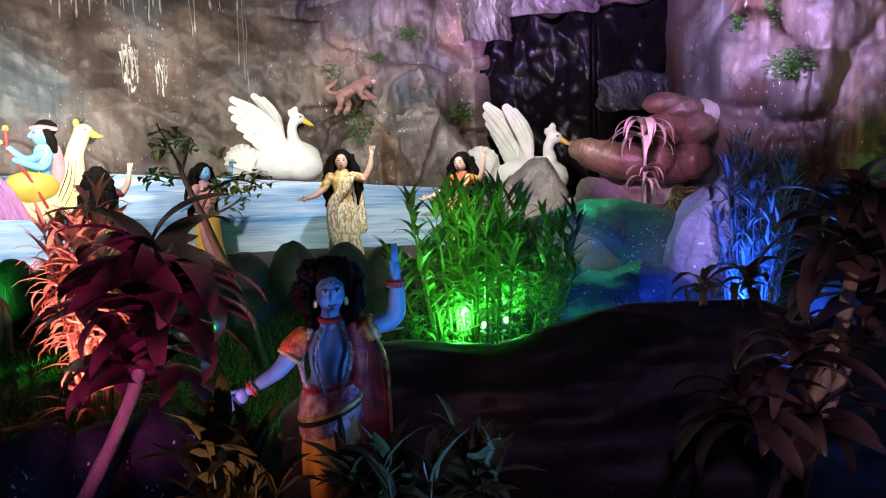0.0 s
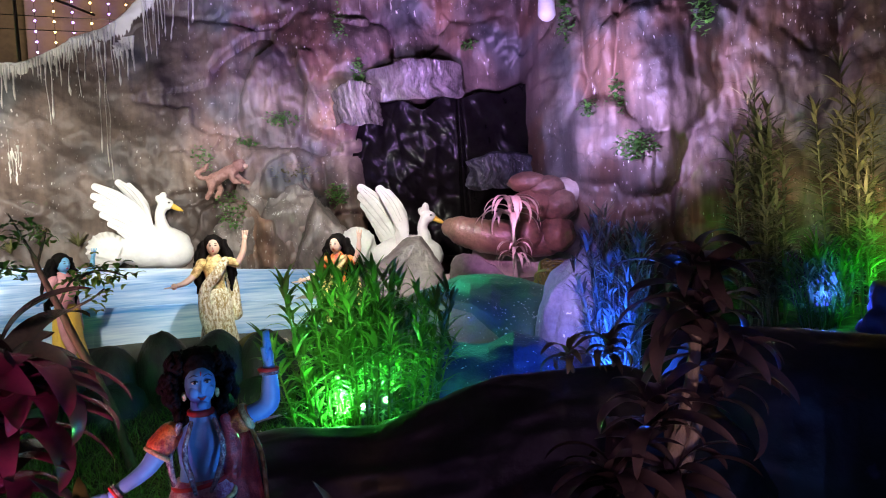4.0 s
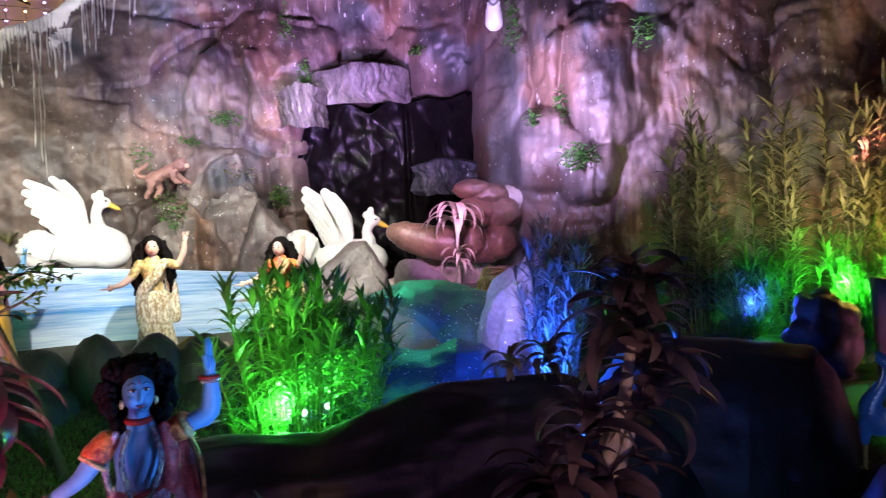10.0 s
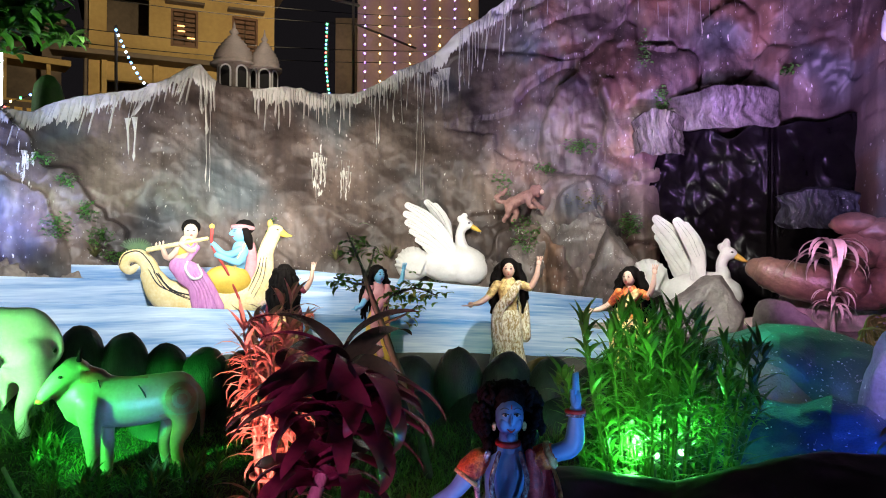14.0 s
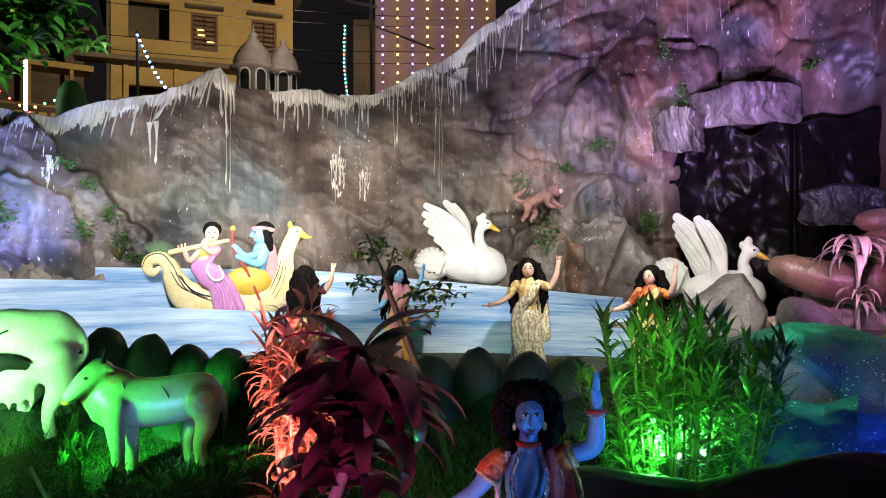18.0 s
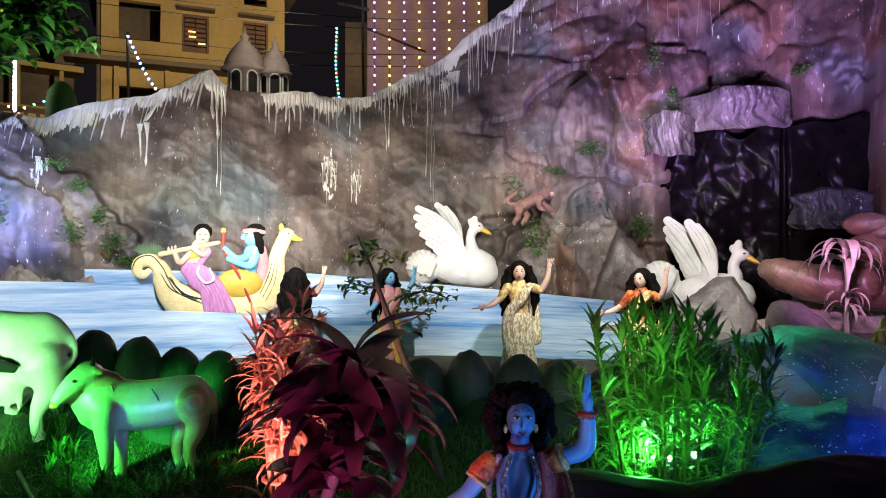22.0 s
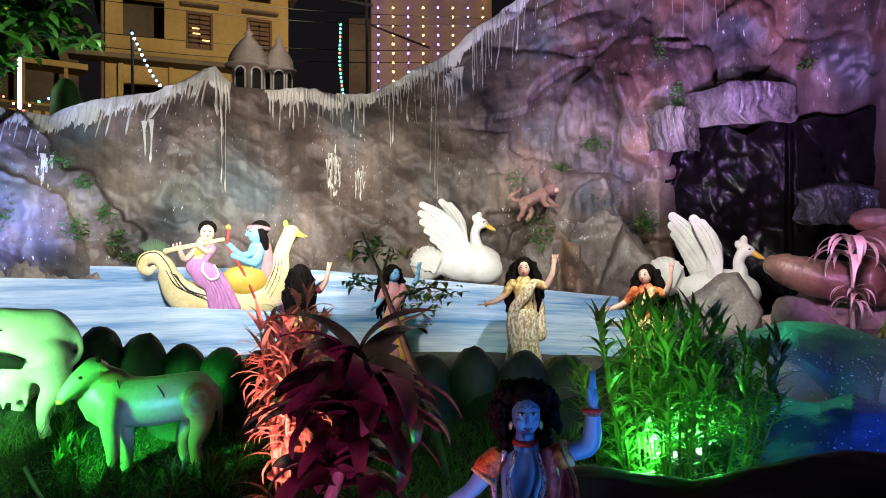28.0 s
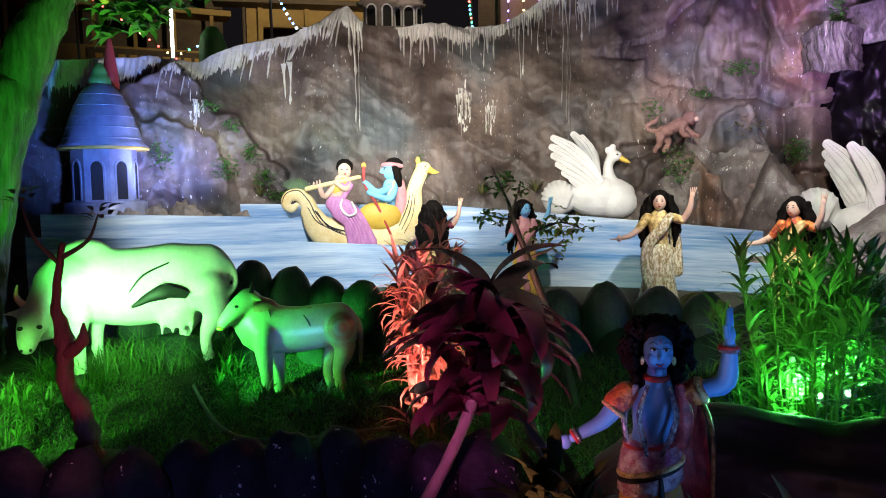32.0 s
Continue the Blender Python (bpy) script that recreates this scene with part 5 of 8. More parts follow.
limb(bm, [(0.05, -0.17, 0.92), (0.06, -0.17, 0.70), (0.20, -0.19, 0.46), (0.34, -0.18, 0.14)], [0.02, 0.014, 0.014, 0.014], 6, 8)
ball(bm, (0.05, -0.17, 0.93), (0.03, 0.02, 0.035), 1, cuts=2)
limb(bm, [(0.40, -0.11, 0.74), (0.34, -0.14, 0.60), (0.29, -0.14, 0.48)], [0.016, 0.018, 0.012], 0, 8)
limb(bm, [(0.27, -0.05, 0.89), (0.245, -0.05, 0.855), (0.268, -0.05, 0.845)], [0.012, 0.016, 0.01], 4, 8)
ball(bm, (0.295, -0.085, 0.885), (0.022, 0.008, 0.008), 7, cuts=2)
ball(bm, (0.30, -0.088, 0.905), (0.026, 0.006, 0.004), 7, cuts=2)
ball(bm, (0.272, -0.075, 0.825), (0.016, 0.01, 0.006), 6, cuts=2)
limb(bm, [(0.40, -0.06, 0.90), (0.44, -0.07, 0.80), (0.46, -0.06, 0.70)], [0.05, 0.05, 0.03], 5, 8)
boat = mesh_object("boat_statue", bm, BM)
place(boat, -16.4, 8.22, 0.86, 0, 0.97)
boat.matrix_basis = boat.matrix_basis @ Matrix.Diagonal((1, 0.55, 1, 1))
tagged(boat, "cream bird-headed boat carving with two painted seated figures", "boat statue")

# ---- dancing figures ----


def figure(name, az, r, z, height, turn, skirt, bodice, skin, drape, label, lift=1):
    """A dancing statue with long hair, one arm raised and one held out; one plain piece."""
    bm = bmesh.new()
    mats = [skirt, bodice, skin, HAIR, drape, BLACK, REDP]
    loops = []
    for zz, rx in ((0.0, 0.165), (0.05, 0.16), (0.2, 0.135), (0.36, 0.125), (0.46, 0.115), (0.53, 0.085)):
        loops.append([Vector((math.cos(a) * rx * (1 + 0.16 * math.sin(9 * a + 3 * zz) * (0.6 - zz)), math.sin(a) * rx * 0.8 * (1 + 0.10 * math.sin(7 * a) * (0.6 - zz)), zz)) for a in [2 * math.pi * k / 36 for k in range(36)]])
    rings(bm, loops, 0)
    limb(bm, [(0, 0, 0.52), (0, -0.01, 0.60), (0, -0.005, 0.70), (0, 0.01, 0.775)], [0.085, 0.075, 0.10, 0.07], 1, 14, flat=0.75)
    limb(bm, [(0.09, -0.05, 0.77), (0.02, -0.10, 0.66), (-0.09, -0.08, 0.52), (-0.10, -0.10, 0.30), (-0.06, -0.14, 0.10)], [0.035, 0.045, 0.05, 0.05, 0.04], 4, 10, flat=0.5)
    limb(bm, [(0.10, 0.04, 0.76), (0.14, 0.07, 0.55), (0.15, 0.06, 0.28)], [0.04, 0.05, 0.06], 4, 8, flat=0.5)
    limb(bm, [(0, 0, 0.77), (0, -0.005, 0.84)], [0.032, 0.03], 2, 10)
    ball(bm, (0, -0.012, 0.895), (0.056, 0.062, 0.075), 2)
    ball(bm, (0, -0.075, 0.888), (0.009, 0.014, 0.016), 2, cuts=1)
    for s in (-1, 1):
        ball(bm, (0.022 * s, -0.068, 0.905), (0.012, 0.008, 0.006), 5, cuts=1)
        ball(bm, (0.022 * s, -0.066, 0.922), (0.014, 0.006, 0.003), 5, cuts=1)
    ball(bm, (0, -0.069, 0.858), (0.014, 0.007, 0.006), 6, cuts=1)
    ball(bm, (0, 0.022, 0.925), (0.085, 0.075, 0.080), 3, 0.12, 7)
    for k in range(15):
        a = math.pi * (-0.08 + 1.16 * k / 14)
        x, y = 0.082 * math.cos(a), 0.03 + 0.07 * math.sin(a)
        w = 0.02 * math.sin(k * 2.3)
        limb(bm, [(x, y, 0.93), (x * 1.4 + w, y + 0.01, 0.82), (x * 1.75 - w, y + 0.02, 0.68), (x * 1.65 + w, y + 0.04, 0.50 + 0.05 * math.sin(k * 1.7))], [0.028, 0.036, 0.036, 0.012], 3, 8, 5, rough=0.8)
    for s, pts in ((1, [(0.10, 0, 0.765), (0.19, -0.03, 0.735), (0.25, -0.06, 0.84), (0.265, -0.07, 0.93)]), (-1, [(-0.10, 0, 0.765), (-0.17, -0.02, 0.66), (-0.25, -0.07, 0.60), (-0.31, -0.10, 0.585)])):
        pts = pts if lift > 0 else [(-p[0], p[1], p[2]) for p in pts]
        limb(bm, pts[:2], [0.042, 0.036], 1, 10)
        limb(bm, pts, [0.036, 0.03, 0.026, 0.019], 2, 10)
        e, d = Vector(pts[-1]), (Vector(pts[-1]) - Vector(pts[-2])).normalized()
        ball(bm, e + d * 0.03, (0.024, 0.014, 0.03), 2, cuts=2)
        for k in range(4):
            limb(bm, [e + d * 0.045 + Vector(((k - 1.5) * 0.011, 0, 0)), e + d * 0.09 + Vector(((k - 1.5) * 0.017, 0, 0.004))], [0.007, 0.004], 2, 5, 2)
    ob = mesh_object(name, bm, mats)
    place(ob, az, r, z, turn, height)
    return tagged(ob, label, "dancer statue", group="dancer statues")


figure("dancer_statue", -10.6, 7.45, 0.40, 0.98, 150, GOLDCLOTH, MAROON, SKIN, MAROON, "dark-haired dancer statue seen from behind in a dark gold skirt", -1)
figure("dancer_statue", -3.5, 7.30, 0.40, 0.98, 35, YELLOW, BM[8], PALEBLUE, BM[8], "blue dancer statue in a rose and yellow dress by the pond")
figure("dancer_statue", 6.75, 7.05, 0.40, 1.06, 0, CREAMCLOTH, GOLDCLOTH, SKIN, CREAMCLOTH, "dancer statue in a cream and gold sari with long black curls")
figure("dancer_statue", 16.0, 6.85, 0.40, 1.0, -25, GOLDCLOTH, ORANGECLOTH, SKIN, GOLDCLOTH, "dancer statue in an orange bodice and gold printed dress")

# flute-boy statue in the foreground
bm = bmesh.new()
KM = [BLUESKIN, HAIR, ORANGECLOTH, SEQUIN, mat("saffron_skirt", (0.62, 0.30, 0.06), (0.30, 0.10, 0.02), 0.4, 7, 50, 0.5, stretch=(3, 3, 0.5)), mat("red_sequin_shawl", (0.62, 0.08, 0.07), (0.26, 0.02, 0.03), 0.35, 20, 130, 0.6, spread=0.3), REDP, BLACK, WHITE, GOLDCLOTH, mat("pink_silver_sequins", (0.78, 0.62, 0.66), (0.42, 0.14, 0.22), 0.28, 26, 150, 0.8, metal=0.4, spread=0.25)]
for s in (-1, 1):
    limb(bm, [(0.045 * s, 0, 0.48), (0.058 * s, -0.01, 0.32), (0.06 * s, 0, 0.06)], [0.055, 0.060, 0.045], 4, 12, rough=0.1)
    ball(bm, (0.085 * s, -0.05, 0.03), (0.04, 0.08, 0.03), 0)
loops = []
for zz, rx in ((0.20, 0.135), (0.30, 0.132), (0.40, 0.120), (0.50, 0.105)):
    loops.append([Vector((math.cos(a) * rx * (1 + 0.05 * math.sin(8 * a)), math.sin(a) * rx * 0.7, zz)) for a in [2 * math.pi * k / 32 for k in range(32)]])
rings(bm, loops, 4)
loops = []
for zz, rx in ((0.365, 0.132), (0.37, 0.139), (0.42, 0.137), (0.47, 0.128), (0.515, 0.110), (0.53, 0.098)):
    loops.append([Vector((math.cos(a) * rx * (1 + 0.03 * math.sin(11 * a + 30 * zz)), math.sin(a) * rx * 0.72, zz + (0.03 * math.cos(a - 0.4) if zz < 0.4 else 0.0))) for a in [2 * math.pi * k / 44 for k in range(44)]])
rings(bm, loops, 10)
for i, z0, tilt_ in ((7, 0.418, 0.035), (9, 0.432, 0.03), (6, 0.512, 0.012)):
    limb(bm, [(math.cos(a) * (0.136 if z0 < 0.5 else 0.108), math.sin(a) * (0.100 if z0 < 0.5 else 0.080), z0 + tilt_ * math.cos(a)) for a in [2 * math.pi * q / 12 for q in range(13)]], [0.010] * 13, i, 7, 3)
limb(bm, [(0.03, -0.105, 0.42), (0.035, -0.112, 0.34), (0.03, -0.110, 0.27)], [0.008, 0.014, 0.010], 7, 8, flat=0.6)
limb(bm, [(0, 0, 0.50), (0.0, -0.01, 0.58), (0.01, -0.005, 0.69), (0.02, 0.01, 0.775)], [0.088, 0.076, 0.100, 0.078], 0, 16, flat=0.7)
for s in (-1, 1):
    limb(bm, [(0.02 + 0.045 * s, -0.07, 0.80), (0.015 + 0.075 * s, -0.098, 0.68), (0.01 + 0.05 * s, -0.10, 0.56), (0.0 + 0.03 * s, -0.11, 0.50)], [0.009, 0.012, 0.012, 0.008], 3, 8, flat=0.7)
    ball(bm, (0.02 + 0.120 * s, 0, 0.745), (0.050, 0.050, 0.052), 2, 0.05, 8)
    limb(bm, [(0.02 + 0.12 * s, 0, 0.75), (0.02 + 0.165 * s, -0.012, 0.70 if s < 0 else 0.765)], [0.054, 0.060], 2, 12, 3)
    limb(bm, [(0.02 + 0.09 * s, -0.04, 0.79), (0.01 + 0.125 * s, -0.04, 0.66), (0.01 + 0.115 * s, -0.02, 0.52)], [0.014, 0.014, 0.012] if s < 0 else [0.022, 0.034, 0.036], 3 if s < 0 else 5, 10, flat=0.6)
# shawl behind
loops = []
for zz, w in ((0.76, 0.13), (0.6, 0.17), (0.4, 0.20), (0.2, 0.22)):
    loops.append([Vector((0.10 + (q / 9 - 0.35) * w * 1.3, 0.09 + 0.016 * math.sin(q * 1.9 + zz * 6) + d, zz)) for q in range(10) for d in (0,)] + [Vector((0.10 + (q / 9 - 0.35) * w * 1.3, 0.10 + 0.016 * math.sin(q * 1.9 + zz * 6), zz)) for q in range(9, -1, -1)])
rings(bm, loops, 5)
limb(bm, [(0.20, 0.09, 0.76), (0.27, 0.09, 0.55), (0.28, 0.09, 0.22)], [0.008, 0.010, 0.010], 9, 6)
for pts in ([(0.13, 0, 0.755), (0.20, -0.02, 0.775), (0.262, -0.03, 0.82), (0.27, -0.04, 0.905), (0.268, -0.045, 0.96)], [(-0.10, 0, 0.745), (-0.16, -0.02, 0.67), (-0.21, -0.04, 0.615), (-0.29, -0.06, 0.57), (-0.335, -0.07, 0.545)]):
    limb(bm, pts, [0.048, 0.043, 0.036, 0.029, 0.022], 0, 12)
    e, d = Vector(pts[-1]), (Vector(pts[-1]) - Vector(pts[-2])).normalized()
    ball(bm, e + d * 0.035, (0.021, 0.030, 0.040) if pts[-1][2] > 0.9 else (0.030, 0.018, 0.036), 0, cuts=2)
    side = (Vector((0.45, 0.9, 0)) if pts[-1][2] > 0.9 else d.cross(Vector((0, 1, 0)))).normalized()
    for k in range(4):
        limb(bm, [e + d * 0.06 + side * (k - 1.5) * 0.013, e + d * 0.135 + side * (k - 1.5) * 0.013], [0.010, 0.006], 0, 6, 2)
    limb(bm, [e + d * 0.03 - side * 0.028, e + d * 0.08 - side * 0.045], [0.010, 0.007], 0, 6, 2)
    for c, (f, mi) in enumerate(((0.0, 6), (0.25, 3))):
        q = e - d * (0.01 + 0.012 * c)
        limb(bm, [q + (side * math.cos(a) + d.cross(side) * math.sin(a)) * 0.030 for a in [2 * math.pi * i / 8 for i in range(9)]], [0.008] * 9, mi, 6, 2)
    q, dd = Vector(pts[1]), (Vector(pts[2]) - Vector(pts[0])).normalized()
    sd = dd.cross(Vector((0, 1, 0))).normalized()
    limb(bm, [q + (sd * math.cos(a) + dd.cross(sd) * math.sin(a)) * 0.052 for a in [2 * math.pi * i / 8 for i in range(9)]], [0.012] * 9, 9, 6, 2)
limb(bm, [(0.02, 0, 0.78), (0.022, -0.01, 0.86)], [0.045, 0.04], 0, 12)
limb(bm, [(0.02 + 0.046 * math.cos(a), -0.005 + 0.046 * math.sin(a), 0.822) for a in [2 * math.pi * i / 10 for i in range(11)]], [0.012] * 11, 6, 6, 2)
ball(bm, (0.024, -0.015, 0.922), (0.062, 0.066, 0.074), 0)
limb(bm, [(0.024, -0.078, 0.943), (0.024, -0.088, 0.914), (0.024, -0.080, 0.906)], [0.004, 0.0075, 0.007], 0, 8)
for s in (-1, 1):
    ball(bm, (0.024 + 0.026 * s, -0.058, 0.905), (0.026, 0.022, 0.026), 0, cuts=2)
ball(bm, (0.024, -0.066, 0.858), (0.022, 0.018, 0.016), 0, cuts=2)
for s in (-1, 1):
    ball(bm, (0.024 + 0.025 * s, -0.0735, 0.940), (0.0135, 0.006, 0.0048), 8, cuts=2)
    ball(bm, (0.024 + 0.024 * s, -0.0785, 0.940), (0.0062, 0.0025, 0.0050), 7, cuts=2)
    limb(bm, [(0.024 + 0.011 * s, -0.079, 0.943), (0.024 + 0.025 * s, -0.079, 0.947), (0.024 + 0.040 * s, -0.070, 0.943)], [0.0015, 0.0022, 0.0015], 7, 5, 3)
    limb(bm, [(0.024 + 0.010 * s, -0.079, 0.961), (0.024 + 0.027 * s, -0.074, 0.967), (0.024 + 0.045 * s, -0.060, 0.957)], [0.0013, 0.0018, 0.0010], 7, 5, 3)
    ball(bm, (0.024 + 0.066 * s, -0.012, 0.885), (0.010, 0.008, 0.018), 9, cuts=2)
limb(bm, [(0.007, -0.076, 0.889), (0.024, -0.083, 0.881), (0.041, -0.076, 0.889)], [0.0015, 0.0045, 0.0015], 6, 6)
ball(bm, (0.024, -0.083, 0.972), (0.003, 0.003, 0.010), 6, cuts=1)
ball(bm, (0.024, 0.030, 0.985), (0.088, 0.075, 0.070), 1, 0.15, 7, cuts=4)
rnd = random.Random(3)
for k in range(300):
    a = math.pi * rnd.uniform(-0.24, 1.24)
    zz = rnd.uniform(0.79, 1.04)
    w = 0.072 + 0.080 * math.sin(math.pi * min(max((1.06 - zz) / 0.26, 0), 1)) * rnd.uniform(0.4, 1.0)
    x, y = w * math.cos(a), 0.025 + w * 0.8 * math.sin(a)
    if y < -0.02 and abs(x) < 0.06:
        continue
    q = Vector((0.024 + x, y, zz))
    t = rnd.uniform(0, 6.28)
    limb(bm, [q, q + Vector((0.018 * math.cos(t), 0.018 * math.sin(t), -0.015)), q + Vector((0.010 * math.sin(t), -0.006, -0.036))], [0.014, 0.015, 0.006], 1, 5, 3, rough=0.5)
for v in bm.verts:
    # slim the build: shorter trunk, narrower shoulders, raised arm kept in reach
    q = v.co
    raised = min(max((q.x - 0.17) / 0.08, 0), 1) if q.z > 0.76 else 0.0
    q.x = 0.02 + (q.x - 0.02) * (0.87 + 0.13 * raised)
    q.z = q.z if q.z > 0.80 else 0.80 - (0.80 - q.z) * 0.80 if q.z > 0.50 else q.z * 0.56 / 0.50
boy = mesh_object("boy_statue", bm, KM)
place(boy, 6.35, 2.75, 0.0, 6)
tagged(boy, "blue boy statue with black curls, sequined sash and one raised palm", "statue")

# ---- cattle ----
bm = bmesh.new()
limb(bm, [(-0.52, 0, 0.72), (-0.3, 0, 0.70), (0.0, 0, 0.67), (0.3, 0, 0.71), (0.50, 0, 0.76)], [0.20, 0.28, 0.30, 0.29, 0.22], 0, 20, 5, flat=0.72)
ball(bm, (-0.34, 0, 0.95), (0.17, 0.10, 0.10), 0)
limb(bm, [(-0.44, 0, 0.76), (-0.58, -0.04, 0.62), (-0.68, -0.10, 0.50)], [0.22, 0.16, 0.11], 0, 14, 5)
limb(bm, [(-0.68, -0.12, 0.54), (-0.72, -0.18, 0.44), (-0.74, -0.22, 0.33)], [0.105, 0.09, 0.062], 0, 12, 5)
limb(bm, [(-0.44, -0.02, 0.52), (-0.56, -0.03, 0.40), (-0.70, -0.04, 0.36)], [0.10, 0.06, 0.05], 0, 10, 5, flat=0.4)
for s in (-1, 1):
    limb(bm, [(-0.69 + 0.08 * s, -0.10, 0.56), (-0.69 + 0.19 * s, -0.10, 0.55)], [0.04, 0.02], 0, 8, flat=0.6)
for x, y in ((-0.42, -0.12), (-0.30, 0.12), (0.36, 0.12), (0.48, -0.12)):
    fore = x < 0
    limb(bm, [(x, y, 0.62), (x + (0.0 if fore else 0.05), y, 0.44), (x - (0.0 if fore else 0.03), y, 0.26), (x, y, 0.05)], [0.12 if fore else 0.17, 0.075 if fore else 0.10, 0.048, 0.05], 0, 12, 5)
ball(bm, (0.24, -0.06, 0.46), (0.15, 0.13, 0.12), 0)
for k in range(4):
    limb(bm, [(0.14 + 0.07 * k, -0.13, 0.40), (0.14 + 0.07 * k, -0.14, 0.31)], [0.026, 0.017], 0, 8)
limb(bm, [(0.56, -0.02, 0.90), (0.68, -0.06, 0.78), (0.68, -0.14, 0.62), (0.50, -0.22, 0.56), (0.28, -0.25, 0.62)], [0.045, 0.034, 0.028, 0.026, 0.026], 0, 8, 6)
bm = blended(bm, 0.016, 22)
limb(bm, [(0.30, -0.25, 0.62), (0.14, -0.27, 0.65), (-0.06, -0.25, 0.56)], [0.03, 0.06, 0.015], 1, 10, 5, flat=0.6, rough=0.3)
for x, y in ((-0.42, -0.12), (-0.30, 0.12), (0.36, 0.12), (0.48, -0.12)):
    limb(bm, [(x, y, 0.06), (x - 0.01, y - 0.01, 0.0)], [0.054, 0.064], 1, 10)
for s in (-1, 1):
    limb(bm, [(-0.69 + 0.05 * s, -0.10, 0.60), (-0.69 + 0.10 * s, -0.12, 0.67), (-0.69 + 0.09 * s, -0.13, 0.75)], [0.028, 0.02, 0.006], 2, 8)
    ball(bm, (-0.715 + 0.058 * s, -0.245, 0.47), (0.020, 0.014, 0.016), 1, cuts=2)
    ball(bm, (-0.745 + 0.028 * s, -0.272, 0.32), (0.010, 0.010, 0.012), 1, cuts=2)
limb(bm, [(0.20, -0.23, 0.86), (0.02, -0.235, 0.78), (-0.08, -0.22, 0.66)], [0.006, 0.008, 0.004], 1, 6, 5)
cow = mesh_object("cow_statue", bm, [HIDE, BLACK, SKIN])
place(cow, -33.0, 5.75, 0.17, 4, 0.98)
tagged(cow, "white painted cow statue grazing on the turf", "cow statue")

bm = bmesh.new()
limb(bm, [(-0.26, 0, 0.56), (-0.05, 0, 0.51), (0.15, 0, 0.52), (0.30, 0, 0.55)], [0.165, 0.17, 0.165, 0.145], 0, 18, 5, flat=0.7)
ball(bm, (-0.22, 0, 0.69), (0.09, 0.06, 0.06), 0)
limb(bm, [(-0.24, 0, 0.62), (-0.33, -0.02, 0.71)], [0.14, 0.10], 0, 12, 4, flat=0.7)
limb(bm, [(-0.27, -0.01, 0.55), (-0.33, -0.02, 0.44), (-0.36, -0.03, 0.50)], [0.09, 0.055, 0.05], 0, 10, 4, flat=0.35)
limb(bm, [(-0.33, -0.02, 0.75), (-0.42, -0.04, 0.68), (-0.51, -0.06, 0.595)], [0.085, 0.072, 0.045], 0, 12, 5)
for s in (-1, 1):
    limb(bm, [(-0.29, -0.02 + 0.06 * s, 0.77), (-0.25, -0.02 + 0.14 * s, 0.76)], [0.035, 0.012], 0, 8, flat=0.7)
for x, y in ((-0.24, -0.07), (-0.15, 0.07), (0.24, 0.07), (0.30, -0.07)):
    fore = x < 0
    limb(bm, [(x, y, 0.52), (x + (0.0 if fore else 0.03), y, 0.36), (x + (0.015 if fore else -0.02), y, 0.20), (x + 0.01, y, 0.04)], [0.095 if fore else 0.125, 0.064 if fore else 0.080, 0.046, 0.042], 0, 12, 5)
limb(bm, [(0.38, 0, 0.62), (0.45, -0.03, 0.50), (0.45, -0.04, 0.24)], [0.03, 0.028, 0.018], 0, 8, 6)
limb(bm, [(-0.42, -0.03, 0.62), (-0.35, -0.02, 0.54), (-0.27, 0, 0.44)], [0.06, 0.085, 0.09], 0, 10, 4, flat=0.45)
bm = blended(bm, 0.011, 18)
for f in bm.faces:
    c = f.calc_center_median()
    ring = math.hypot(c.x - 0.30, c.z - 0.53)
    if c.x > 0.15 and c.y < 0.02 and (ring < 0.035 or 0.062 < ring < 0.10) or c.z < 0.42 and c.x > 0.2 + 0.03 * math.sin(c.z * 26) or c.z > 0.665 and -0.30 < c.x < 0.1:
        f.material_index = 3
ball(bm, (-0.525, -0.065, 0.565), (0.03, 0.032, 0.018), 2, cuts=2)
for s in (-1, 1):
    limb(bm, [(-0.31, -0.02 + 0.05 * s, 0.81), (-0.30, -0.02 + 0.07 * s, 0.88)], [0.018, 0.005], 1, 8)
    ball(bm, (-0.415, -0.04 + 0.066 * s, 0.715), (0.014, 0.012, 0.011), 1, cuts=2)
for x, y in ((-0.24, -0.07), (-0.15, 0.07), (0.24, 0.07), (0.30, -0.07)):
    limb(bm, [(x + 0.01, y, 0.045), (x, y - 0.01, 0.0)], [0.037, 0.044], 1, 8)
limb(bm, [(0.29 + 0.065 * math.cos(a) * (1 - a / 12), -0.133 - 0.01 * (1 - a / 10), 0.53 + 0.075 * math.sin(a) * (1 - a / 12)) for a in [0.8 * q for q in range(12)]], [0.012] * 12, 0, 6, 2)
limb(bm, [(0.04, -0.10, 0.63), (0.08, -0.108, 0.56), (0.10, -0.10, 0.48)], [0.004, 0.007, 0.003], 1, 6)
limb(bm, [(-0.20, -0.085, 0.68), (-0.18, -0.10, 0.58), (-0.21, -0.09, 0.48)], [0.004, 0.006, 0.003], 1, 6)
limb(bm, [(-0.30, -0.08, 0.66), (-0.28, -0.095, 0.56), (-0.31, -0.07, 0.47)], [0.004, 0.006, 0.003], 1, 6)
calf = mesh_object("calf_statue", bm, [TAN, BLACK, YELLOW, BROWNHIDE])
place(calf, -21.6, 5.15, 0.04, 4, 0.98)
tagged(calf, "glossy tan calf statue with brown hindquarters beside the cow", "calf statue")

